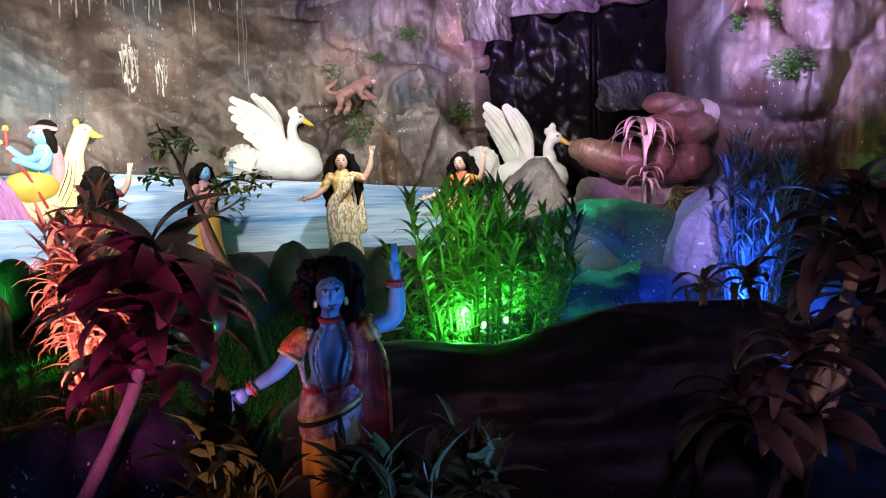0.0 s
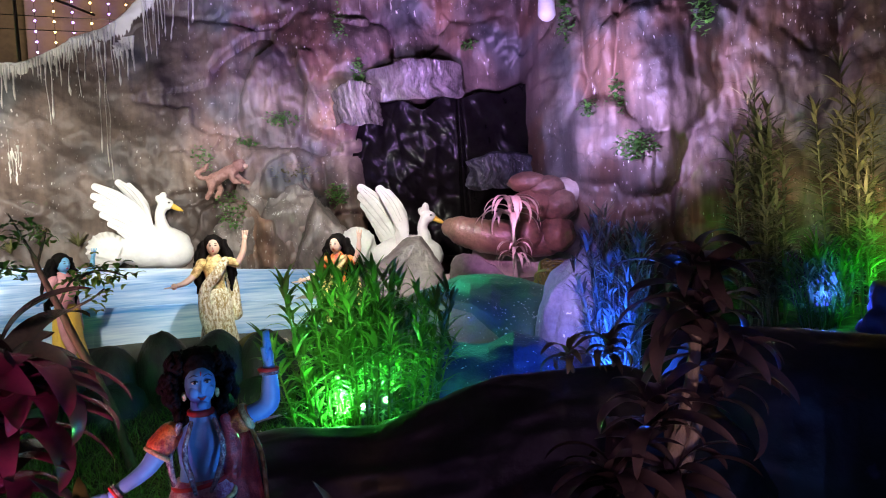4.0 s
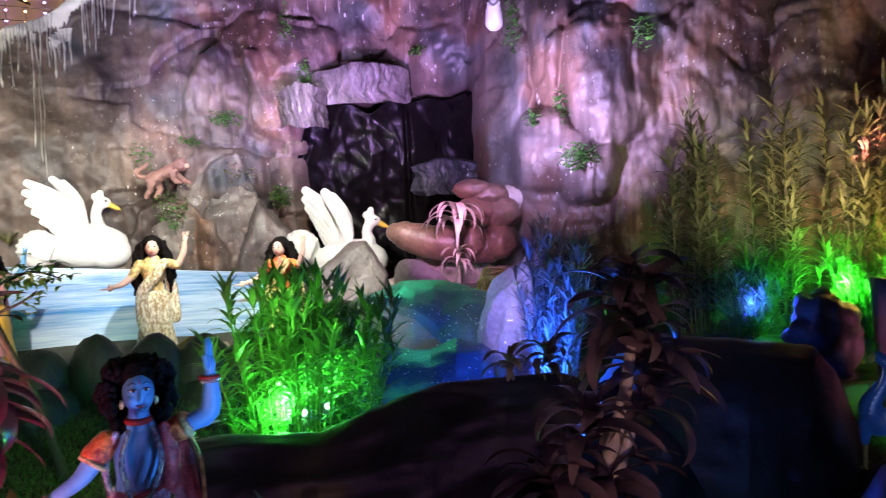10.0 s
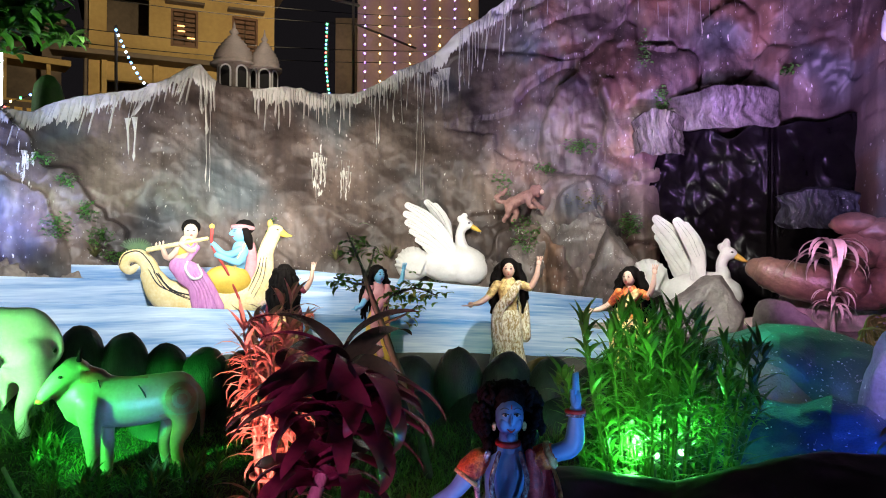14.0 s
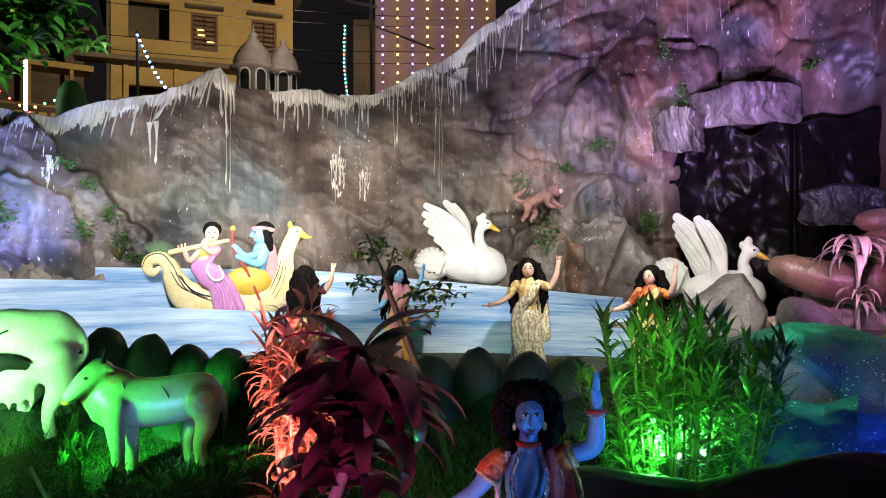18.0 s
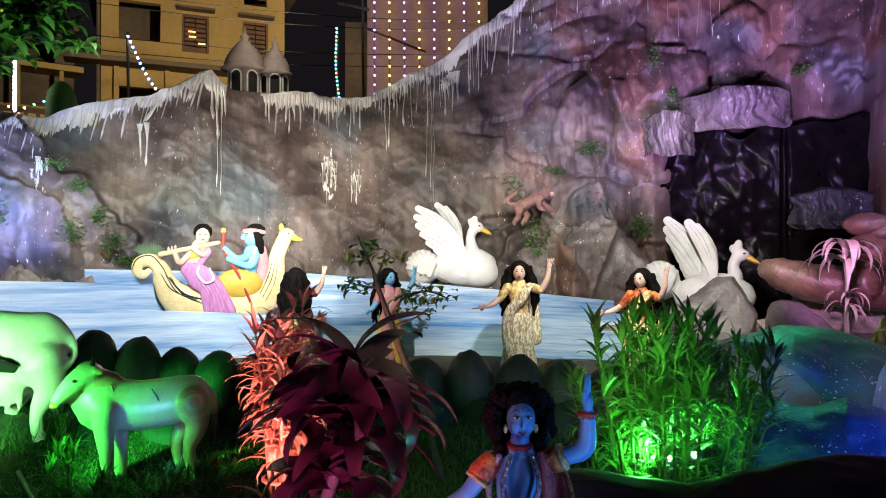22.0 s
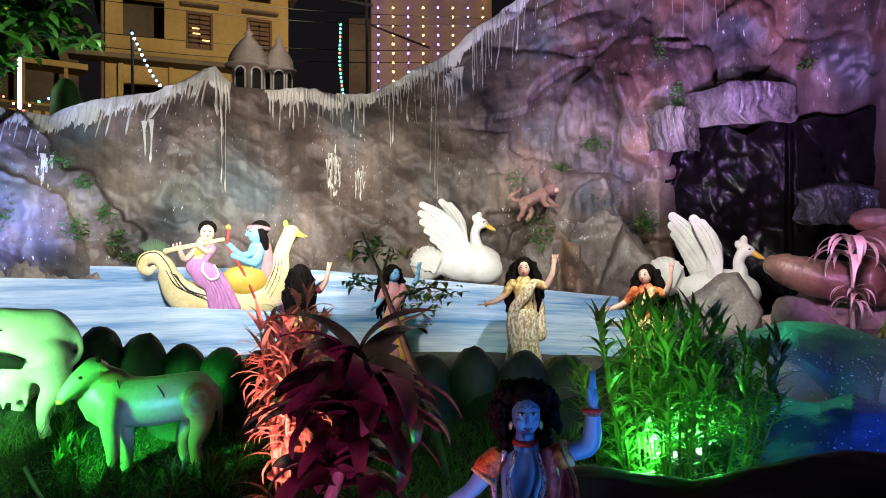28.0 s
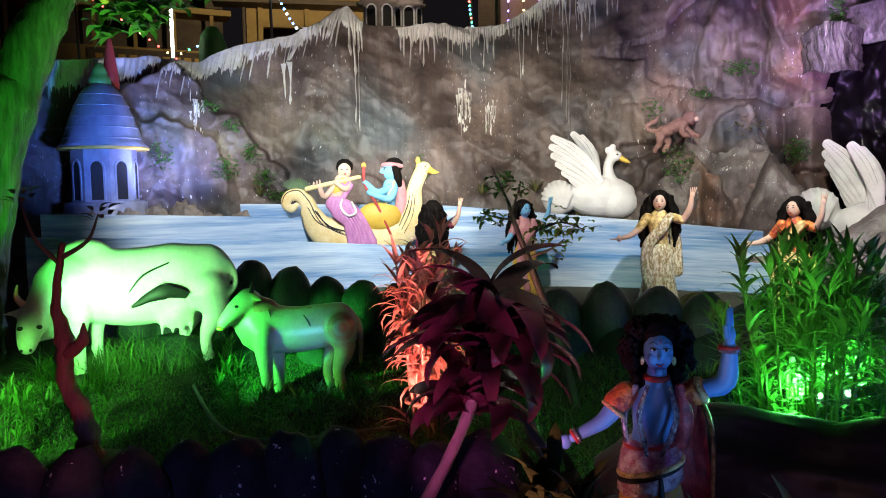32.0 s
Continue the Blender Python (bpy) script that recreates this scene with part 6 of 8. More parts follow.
# ---- small animals ----
bm = bmesh.new()
limb(bm, [(-0.16, 0, 0.16), (-0.02, 0, 0.24), (0.13, 0, 0.30)], [0.105, 0.085, 0.10], 0, 12, 4)
ball(bm, (0.25, -0.02, 0.37), (0.105, 0.095, 0.10), 0, 0.16, 6)
for s in (-1, 1):
    limb(bm, [(-0.17, 0.05 * s, 0.14), (-0.13 + 0.05 * s, 0.07 * s, 0.02), (-0.20 + 0.06 * s, 0.04 * s, -0.10)], [0.085, 0.050, 0.032], 0, 8)
    limb(bm, [(0.14, 0.05 * s, 0.26), (0.20 + 0.05 * s, 0.06 * s, 0.15), (0.30 + 0.06 * s, 0.03 * s, 0.10)], [0.065, 0.042, 0.03], 0, 8)
limb(bm, [(-0.24, 0, 0.20), (-0.36, 0, 0.22), (-0.40, 0, 0.29), (-0.30, 0, 0.33), (-0.22, 0, 0.41)], [0.035, 0.034, 0.034, 0.040, 0.024], 0, 8, 5, rough=0.3)
bm = blended(bm, 0.012, 3)
for v in bm.verts:
    v.co += v.normal * 0.012 * noise.fractal(v.co * 16, 0.8, 2, 3)
ball(bm, (0.335, -0.04, 0.35), (0.045, 0.055, 0.04), 1, cuts=2)
for s in (-1, 1):
    ball(bm, (0.24, 0.075 * s, 0.42), (0.02, 0.015, 0.028), 1, cuts=2)
monkey = mesh_object("monkey_statue", bm, [MONKEY, SKIN])
place(monkey, 7.65, 8.95, 1.97, -12, 0.78)
tagged(monkey, "russet monkey figure climbing on the cliff ledge", "monkey statue")

bm = bmesh.new()
NECK = [(0.005, 0, 0.690), (0.045, 0, 0.665), (0.060, 0, 0.615), (0.038, 0, 0.550), (-0.012, 0, 0.480), (-0.045, 0, 0.41), (-0.02, 0, 0.34)]
limb(bm, NECK, [0.034, 0.036, 0.035, 0.040, 0.052, 0.070, 0.066], 0, 14, 5, flat=0.9)
ball(bm, (0.01, 0, 0.345), (0.105, 0.075, 0.080), 0)
limb(bm, [(0.07, 0, 0.37), (0.14, 0.01, 0.35), (0.20, 0.02, 0.30)], [0.05, 0.055, 0.05], 0, 12, 4, flat=0.7)
for s in (-1, 1):
    limb(bm, [(0.005 + 0.075 * s, 0.02 * s, 0.33), (0.005 + 0.08 * s, 0.02 * s, 0.235)], [0.045, 0.028], 0, 10)
bm = blended(bm, 0.009, 6)
limb(bm, [(-0.015, -0.005, 0.69), (-0.045, -0.008, 0.670), (-0.062, -0.01, 0.657)], [0.024, 0.016, 0.004], 1, 8)
limb(bm, [(0.02, 0, 0.715), (0.022, 0, 0.755)], [0.006, 0.010], 2, 6)
ball(bm, (-0.005, -0.030, 0.697), (0.006, 0.004, 0.005), 3, cuts=1)
limb(bm, [(0.14, 0.03, 0.35), (0.20, 0.03, 0.26), (0.215, 0.03, 0.13)], [0.06, 0.095, 0.065], 0, 14, 6, flat=0.5)
for s in (-1, 1):
    limb(bm, [(0.005 + 0.08 * s, 0.02 * s, 0.25), (0.003 + 0.08 * s, 0.02 * s, 0.10)], [0.018, 0.014], 1, 8)
    ball(bm, (-0.02 + 0.08 * s, 0.02 * s - 0.01, 0.092), (0.045, 0.03, 0.012), 1, cuts=2)
path = smooth_path(NECK, 5)
for k in range(4, 27, 2):
    q = path[k]
    rr = float(np.interp(k / 30, [0, 1 / 6, 2 / 6, 3 / 6, 4 / 6, 5 / 6, 1], [0.034, 0.033, 0.031, 0.036, 0.050, 0.074, 0.070]))
    ball(bm, (q.x, q.y - rr * 0.9, q.z), (0.005, 0.003, 0.005), 3, cuts=1)
limb(bm, [(q.x - 0.026, q.y - 0.028 - 0.012 * i / 5, q.z) for i, q in enumerate(path[8:27:3])], [0.003] * 7, 3, 5, 3)
limb(bm, [(0.04, -0.078, 0.41), (0.055, -0.080, 0.36), (0.11, -0.06, 0.355)], [0.003, 0.003, 0.003], 3, 5, 3)
peacock = mesh_object("peacock_statue", bm, [PEACOCK, DULLYELLOW, MONKEY, WHITE])
place(peacock, 59.9, 4.45, 0.0, 0, 1.0)
peacock.matrix_basis = peacock.matrix_basis @ Matrix.Diagonal((0.80, 0.85, 0.99, 1))
p = polar(59.9, 4.45)
PERCH = (p.x, p.y, 0.0)
tagged(peacock, "blue painted peacock statue with white dots on its neck", "peacock statue")

bm = bmesh.new()
limb(bm, [(0, 0, 0), (0, 0, 0.14), (0.01, 0, 0.26)], [0.10, 0.09, 0.055], 0, 12)
ball(bm, (0.015, -0.01, 0.33), (0.055, 0.06, 0.07), 0)
ball(bm, (0.015, 0.02, 0.37), (0.06, 0.05, 0.05), 1, 0.1, 6)
limb(bm, [(-0.05, -0.05, 0.2), (0.0, -0.10, 0.14), (0.06, -0.07, 0.2)], [0.025, 0.025, 0.02], 0, 8)
sage = mesh_object("seated_statue", bm, [WHITE, FEATHER])
q = cliff_point(33.2, 3.72 / table(AZ_TOP, 33.2))
sage.matrix_basis = pose(q.x - 0.10, q.y - 0.16, 3.66, 0, 0, -33)
tagged(sage, "small pale seated statue on a cliff ledge", "statue")

# ---- boulders and mounds ----


def boulder(name, at, size, material, label, category="boulder", seed=0.0, bumps=0.16, freq=1.6, cuts=4, turn=0, tilt=0, group="", facets=0.0, folds=0.0):
    bm = bmesh.new()
    r = bmesh.ops.create_icosphere(bm, subdivisions=cuts, radius=1)
    rnd = random.Random(int(seed * 10) + 1)
    cuts_ = [(Vector((rnd.gauss(0, 1), rnd.gauss(0, 1), rnd.gauss(0, 1))).normalized(), rnd.uniform(0.50, 0.80)) for q in range(14)]
    for v in r["verts"]:
        c = v.co.copy()
        k = 1 + bumps * noise.fractal(c * freq + Vector((seed, seed * 1.7, 0.3)), 1.0, 2.0, 4)
        if facets:
            cut = min(d / max(c.dot(n_), 0.05) for n_, d in cuts_)
            k = min(1.0, cut) * 1.18 * (1 + 0.45 * (k - 1))
        if folds:
            w = 0.5 * noise.noise(c * 1.3 + Vector((seed, 0, 0)))
            q = Vector((c.x * 0.9 + seed, c.z * 2.6 + c.x * 0.8 + w, c.y * 0.8))
            k += folds * 1.1 * (noise.ridged_multi_fractal(q * 1.1, 1.0, 2.3, 4, 1.0, 2.0) - 1.0) + folds * 0.12 * noise.fractal(c * 14, 0.8, 2, 3)
        v.co = Vector((c.x * size[0], c.y * size[1], c.z * size[2])) * k
    ob = mesh_object(name, bm, material)
    ob.matrix_basis = pose(*at, 0, tilt, turn)
    return tagged(ob, label, category, group=group)


# grey stones by the swan, the log and the stacked boulders
def wedge(name, at, corners, turn, material, label, seed):
    """A broken block: the hull of a few corners, edges chipped and faces roughened."""
    bm = bmesh.new()
    for q in corners:
        bm.verts.new(q)
    bmesh.ops.convex_hull(bm, input=bm.verts[:])
    bmesh.ops.dissolve_limit(bm, angle_limit=0.05, verts=bm.verts[:], edges=bm.edges[:])
    bmesh.ops.bevel(bm, geom=bm.edges[:], offset=0.022, segments=2, affect="EDGES", profile=0.6)
    bmesh.ops.triangulate(bm, faces=bm.faces[:])
    for k in range(5):
        bmesh.ops.subdivide_edges(bm, edges=[e for e in bm.edges if e.calc_length() > 0.05], cuts=1)
        bmesh.ops.triangulate(bm, faces=bm.faces[:])
    bm.normal_update()
    for v in bm.verts:
        q = v.co * 4 + Vector((seed, 0, 0))
        v.co += v.normal * (0.022 * noise.fractal(q, 1, 2, 4) + 0.01 * noise.fractal(q * 5, 1, 2, 2))
    ob = mesh_object(name, bm, material)
    ob.matrix_basis = pose(*at, 0, 0, turn)
    return tagged(ob, label, "boulder")


p = polar(20.6, 7.45)
wedge("boulder", (p.x, p.y, 0.72), [(-0.52, -0.16, 0.0), (-0.50, -0.10, 0.14), (-0.30, 0.12, 0.28), (-0.28, -0.10, 0.30), (0.10, 0.04, 0.58), (0.26, 0.10, 0.60), (0.24, -0.06, 0.57), (0.46, -0.02, 0.28), (0.45, -0.14, 0.22), (0.46, 0.1, 0.0), (0.36, -0.24, 0.0), (-0.2, -0.26, 0.0), (-0.4, 0.2, 0.0)], -20, WEDGEROCK, "wedge-shaped grey-brown boulder leaning by the pond", 3)
p = polar(26.6, 7.15)
wedge("boulder", (p.x, p.y, 0.70), [(-0.30, -0.10, 0.0), (-0.20, 0.0, 0.38), (-0.12, -0.06, 0.44), (0.03, -0.04, 0.42), (0.36, -0.08, 0.16), (0.40, -0.12, 0.0), (0.0, -0.26, 0.0), (0.2, 0.2, 0.0), (-0.2, 0.2, 0.0)], -26, WEDGEROCK, "low grey boulder with pale bird-lime marks", 8)
stack = empty("rock_stack")
bm = bmesh.new()
limb(bm, [(-1.00, 0.04, 0.44), (-0.93, 0.03, 0.42), (-0.82, 0.02, 0.38), (-0.6, 0, 0.32), (-0.25, -0.02, 0.28), (0.0, -0.02, 0.26)], [0.10, 0.145, 0.16, 0.18, 0.195, 0.18], 0, 26, 10, rough=0.07)
part("log_rock", bm, LOGROCK, stack, "smooth log-shaped rock")
for x, z, rx, rz in ((-0.17, 0.86, 0.21, 0.105), (0.0, 0.80, 0.2, 0.12), (-0.12, 0.62, 0.24, 0.17), (0.12, 0.60, 0.2, 0.18), (-0.20, 0.32, 0.17, 0.19), (0.10, 0.31, 0.19, 0.20)):
    bm = bmesh.new()
    ball(bm, (x, -0.08, z), (rx, 0.2, rz), 0, 0.09, 2.2, cuts=4, seed=x * 9)
    part("stone", bm, LOGROCK, stack)
bm = bmesh.new()
ball(bm, (0.45, 0.2, 0.74), (0.50, 0.2, 0.17), 0, 0.16, 2.6)
ball(bm, (0.1, 0.34, 0.0), (1.0, 0.30, 0.40), 0, 0.12, 2)
part("ledge", bm, ROCK2, stack)
place(stack, 32.3, 7.7, 0.94, 8)
tagged(stack, "smooth painted rocks stacked beside a log-shaped rock", "rock formation")
p = polar(31.5, 8.0)
boulder("boulder", (p.x, p.y, 0.4), (1.5, 0.5, 0.62), ROCK2, "broad dark rock shelf under the stacked stones", seed=2, turn=-32, bumps=0.2)
p = polar(18, 8.3)
boulder("boulder", (p.x, p.y, 0.45), (1.0, 0.35, 0.45), ROCK2, "dark rock shelf behind the grey boulders", seed=5, turn=-18, bumps=0.2)


def bank(name, ridge, front, back, material, label, seed, fold=0.05, lay=(0.5, 1.6), count=150, across=46, under=0.0):
    """A bank of stiff cloth: rows of azimuth, range and height for its ridge and its front foot."""
    bm = bmesh.new()
    a0, a1 = ridge[0][0], ridge[-1][0]
    loops = []
    for i in range(count + 1):
        s = a0 + (a1 - a0) * i / count
        r1, z1 = table([q[:2] for q in ridge], s), table([(q[0], q[2]) for q in ridge], s)
        r0, z0 = table([q[:2] for q in front], s), table([(q[0], q[2]) for q in front], s)
        ring = []
        for j in range(across + 1):
            t = j / across
            if t < 0.7:
                u = t / 0.7
                r, z = r0 + (r1 - r0) * u ** 1.3, z0 + (z1 - z0) * math.sin(u * math.pi / 2)
            else:
                u = (t - 0.7) / 0.3
                r, z = r1 + back * u, z1 - (z1 + 0.1) * (1 - math.cos(u * math.pi / 2))
            q = Vector((radians(s) * r1 * lay[0] + z * 0.8 + seed, z * lay[1] - radians(s) * r1 * 0.35, t * 0.8))
            k = fold * (noise.ridged_multi_fractal(q * 1.5, 1.0, 2.2, 4, 1, 2) - 1.0) + 0.5 * fold * noise.fractal(q * 2.6, 1, 2, 3)
            k *= min(1.0, 6 * t, 5 * (1 - t))
            ring.append(polar(s, r - k * (0.8 if t < 0.7 else 0.2), z + 0.6 * k))
        ring.append(polar(s, r1 + back, -0.15))
        ring.append(polar(s, r0 + under, min(z0, 0.0) - 0.15))
        loops.append(ring)
    rings(bm, loops)
    return tagged(mesh_object(name, bm, material), label, "mound")


bank("green_mound", [(20.2, 6.2, 0.74), (21.8, 6.15, 0.88), (25.6, 6.15, 0.985), (29, 6.15, 0.965), (32.2, 6.15, 0.86), (34.5, 6.2, 0.62)], [(20.2, 5.9, 0.72), (22.3, 5.62, 0.875), (24.5, 5.58, 0.85), (26.5, 5.56, 0.805), (28.1, 5.56, 0.69), (28.8, 5.58, 0.58), (31, 5.60, 0.44), (34.5, 5.8, 0.3)], 0.5, GREENROCK, "domed rock of green painted cloth with an overhanging lip", 3.0, 0.05, (0.35, 1.1), under=0.28)
bank("pale_mound", [(20.6, 5.76, 0.72), (22.3, 5.70, 0.86), (24.5, 5.66, 0.835), (26.5, 5.64, 0.785), (28.1, 5.64, 0.675), (29.2, 5.66, 0.5)], [(20.6, 5.56, 0.3), (23, 5.54, 0.3), (26, 5.52, 0.3), (29.2, 5.54, 0.3)], 0.10, PALEGREEN, "pale grey-green cloth face under the mound's lip", 7.0, 0.035, (0.5, 1.4))
bank("blue_mound", [(20.5, 5.32, 0.37), (22.5, 5.3, 0.56), (24, 5.3, 0.60), (25.8, 5.3, 0.555), (27.8, 5.3, 0.55), (29.8, 5.3, 0.605), (31.8, 5.3, 0.57), (34, 5.32, 0.43)], [(20.5, 4.8, 0.0), (24, 4.65, 0.0), (28, 4.6, 0.0), (34, 4.7, 0.0)], 0.2, NAVYCLOTH, "low navy cloth-covered mound with green dabs and dark folds", 11.0, 0.085, (0.45, 1.5))
p = polar(35.4, 5.5)
boulder("boulder", (p.x, p.y, 0.62), (0.34, 0.26, 0.60), mat("speckled_grey_rock", (0.34, 0.32, 0.40), (0.12, 0.11, 0.16), 0.45, 5, 30, 0.9, specks=24), "upright blue-grey boulder speckled with white", seed=21, turn=-35, tilt=9, bumps=0.18, freq=2.6, facets=0.05, cuts=5)
bank("dark_mound", [(2, 3.35, 0.22), (6, 3.4, 0.44), (8.7, 3.42, 0.50), (12, 3.45, 0.52), (16, 3.45, 0.50), (19.4, 3.45, 0.49), (22.9, 3.45, 0.57), (25.6, 3.45, 0.63), (29.2, 3.45, 0.70), (35, 3.5, 0.73), (38.5, 3.5, 0.74), (43, 3.55, 0.66), (47, 3.6, 0.40), (49, 3.65, 0.1)], [(2, 2.95, 0.0), (10, 2.98, 0.0), (25, 3.0, 0.0), (40, 3.05, 0.0), (49, 3.3, 0.0)], 0.45, TARP, "long dark mound of painted cloth behind the boy statue", 5.0, 0.07, (0.35, 2.0), 220)
bank("dark_mound", [(40, 4.5, 0.30), (42.5, 4.45, 0.64), (45.3, 4.4, 0.77), (49.1, 4.4, 0.76), (53.1, 4.4, 0.74), (56.1, 4.45, 0.70), (57.4, 4.5, 0.57), (58.2, 4.6, 0.36), (59, 4.7, 0.05)], [(40, 3.95, 0.0), (42, 3.88, 0.0), (44, 3.82, 0.0), (46, 3.78, 0.0), (48, 3.75, 0.0), (50, 3.75, 0.0), (52, 3.78, 0.0), (54, 3.85, 0.0), (56, 3.96, 0.0), (57.5, 4.08, 0.0), (59, 4.25, 0.0)], 0.8, TARP, "dark mossy bank before the bamboo", 15.0, 0.06, (0.4, 1.2), 120)
boulder("dark_mound", (5.25, 3.95, 0.12), (1.3, 0.9, 0.44), TARP, "raised dark bank under the bamboo", "mound", seed=39, turn=-35, bumps=0.10, freq=1.4, cuts=6, folds=0.06)
p = polar(56.4, 5.6)
boulder("boulder", (p.x, p.y, 0.58), (0.24, 0.22, 0.30), TARP, "small dark boulder on the bank", seed=61, bumps=0.3, freq=2.4)
bank("dark_mound", [(58.3, 3.3, 0.20), (60.6, 3.3, 0.47), (62.6, 3.3, 0.55), (65, 3.3, 0.63), (70, 3.3, 0.75), (78, 3.3, 0.7)], [(58.3, 3.0, 0.0), (66, 2.8, 0.0), (78, 2.8, 0.0)], 0.4, TARP, "smooth dark grey cloth mound beside the peacock", 21.0, 0.02, (0.4, 1.0), 60)
boulder("boulder", PERCH, (0.26, 0.18, 0.085), DARKSTONE, "low flat stone under the peacock statue", seed=66, bumps=0.06)
# hedge of egg-shaped boulders before the pond
HEDGE = [(-33, 6.5, 0.84), (-30.5, 6.4, 0.86), (-27.6, 6.3, 0.86), (-24.9, 6.3, 0.86), (-22.0, 6.25, 0.80), (-19.2, 6.2, 0.71), (-16.4, 6.15, 0.67), (-13.6, 6.1, 0.64), (-10.5, 6.1, 0.60), (-4.2, 6.0, 0.58), (-0.8, 6.0, 0.60),
         (2.9, 5.95, 0.68), (6.7, 5.9, 0.66), (10.2, 5.9, 0.62), (13.5, 5.9, 0.58)]
for k, (az, r, top) in enumerate(HEDGE):
    p = polar(az, r)
    top += 0.07
    h = (top - 0.10) / 2 * 1.04
    boulder("egg_boulder", (p.x, p.y, top - h), (0.215 + 0.02 * math.sin(k * 2.2), 0.21, h), MOSSROCK, "rounded dark green boulder in a row before the pond", seed=k * 3.1, bumps=0.07, freq=1.6, cuts=3, turn=37 * k, group="row of rounded boulders")
for k in range(8):
    az = -31 + 6 * k
    p = polar(az, 5.95 - 0.02 * k)
    boulder("bank_stone", (p.x, p.y, 0.12), (0.40, 0.30, 0.30), MOSSROCK, "dark stone in the bank below the boulders", seed=90 + k, bumps=0.15, cuts=3, turn=50 * k, group="bank stones")
for k, (az, r, z, s) in enumerate([(-22.5, 6.85, 0.56, 0.34), (-9.5, 6.7, 0.52, 0.34), (9.5, 6.75, 0.40, 0.28)]):
    p = polar(az, r)
    boulder("boulder", (p.x, p.y, z - 0.1), (s * 1.2, s * 0.7, s * 0.75), ROCK2, "brown-grey stone at the foot of the water boards", seed=70 + k, bumps=0.14, facets=0.15)
# dark stones along the near edge
for k in range(11):
    az = -46 + 3.9 * k
    p = polar(az, 3.25 + 0.06 * math.sin(k * 1.9))
    boulder("edge_stone", (p.x, p.y, 0.14), (0.17 + 0.03 * math.sin(k * 2.7), 0.17, 0.37 - 0.012 * k + 0.03 * math.sin(k * 1.3)), DARKSTONE, "rounded dark stone with pale paint specks along the near edge", seed=110 + k, bumps=0.12, cuts=3, turn=40 * k, group="edge stones")
# stones at the far end of the pond
for k, (az, r, z, s) in enumerate([(-29.5, 8.6, 1.22, 0.26), (-31.5, 8.7, 1.25, 0.22), (-27.6, 8.75, 1.26, 0.16), (-26.2, 8.75, 1.22, 0.14), (-25.4, 8.62, 1.24, 0.17), (-24.6, 8.7, 1.16, 0.13), (-33.5, 8.5, 1.2, 0.24), (-36, 8.5, 1.2, 0.22)]):
    p = polar(az, r + 0.15)
    boulder("boulder", (p.x, p.y, z - 0.25), (s, s * 0.8, s * 1.5), ROCK2, "rough pale stone at the end of the pond", seed=130 + k, bumps=0.25, freq=3)

# ---- cave and cliff details ----
bm = bmesh.new()
N, M = 170, 120
sheet = []
for i in range(N + 1):
    s = 16.7 + 15.2 * i / N
    col = []
    for j in range(M + 1):
        t = j / M
        topz = 3.05 - 0.10 * math.exp(-((s - 23.0) / 1.1) ** 2) - 1.0 * max(0, (18.9 - s) / 2.0) ** 1.4 + 0.025 * math.sin(s * 2.1)
        z = topz + (1.0 - topz) * t
        p = Vector((s * 0.16, z, 0))
        # folds fan out from the nails, with small crinkles over them
        fan = math.atan2((s - 22.6) * 0.16, 0.5 + topz - z)
        fan2 = math.atan2((s - 28.5) * 0.16, 0.7 + topz - z)
        w = min(max((s - 25.2) / 1.2, 0), 1)
        fold = 0.12 * noise.ridged_multi_fractal(Vector((fan * 1.5 * (1 - w) + fan2 * 1.3 * w + 0.3 * noise.noise(p * 2), z * 0.35, 6 + w)), 1.2, 2.2, 3, 1, 2) * (0.35 + 0.65 * t)
        fold += 0.10 * noise.fractal(p * 1.6 + Vector((0, 0, 4)), 1.2, 2.1, 3) + 0.035 * noise.ridged_multi_fractal(Vector((p.x * 2.2 + z * 0.8, z * 1.5, 2)), 1.0, 2.2, 3, 1, 2)
        fold += 0.10 * math.exp(-((s - 25.9) / 0.22) ** 2)
        r = float(np.interp(s, [16.7, 20, 26, 31.9], [9.30, 9.45, 9.5, 8.9])) - fold + 0.16 + 0.18 * math.sin(t * math.pi)
        col.append(bm.verts.new(polar(s, r, z)))
    sheet.append(col)
for a, b in zip(sheet, sheet[1:]):
    for j in range(M):
        bm.faces.new((a[j], b[j], b[j + 1], a[j + 1]))
bmesh.ops.solidify(bm, geom=bm.faces[:], thickness=0.006)
tagged(mesh_object("plastic_sheet", bm, PLASTIC), "creased black plastic sheet hung over the cave mouth", "plastic sheet")


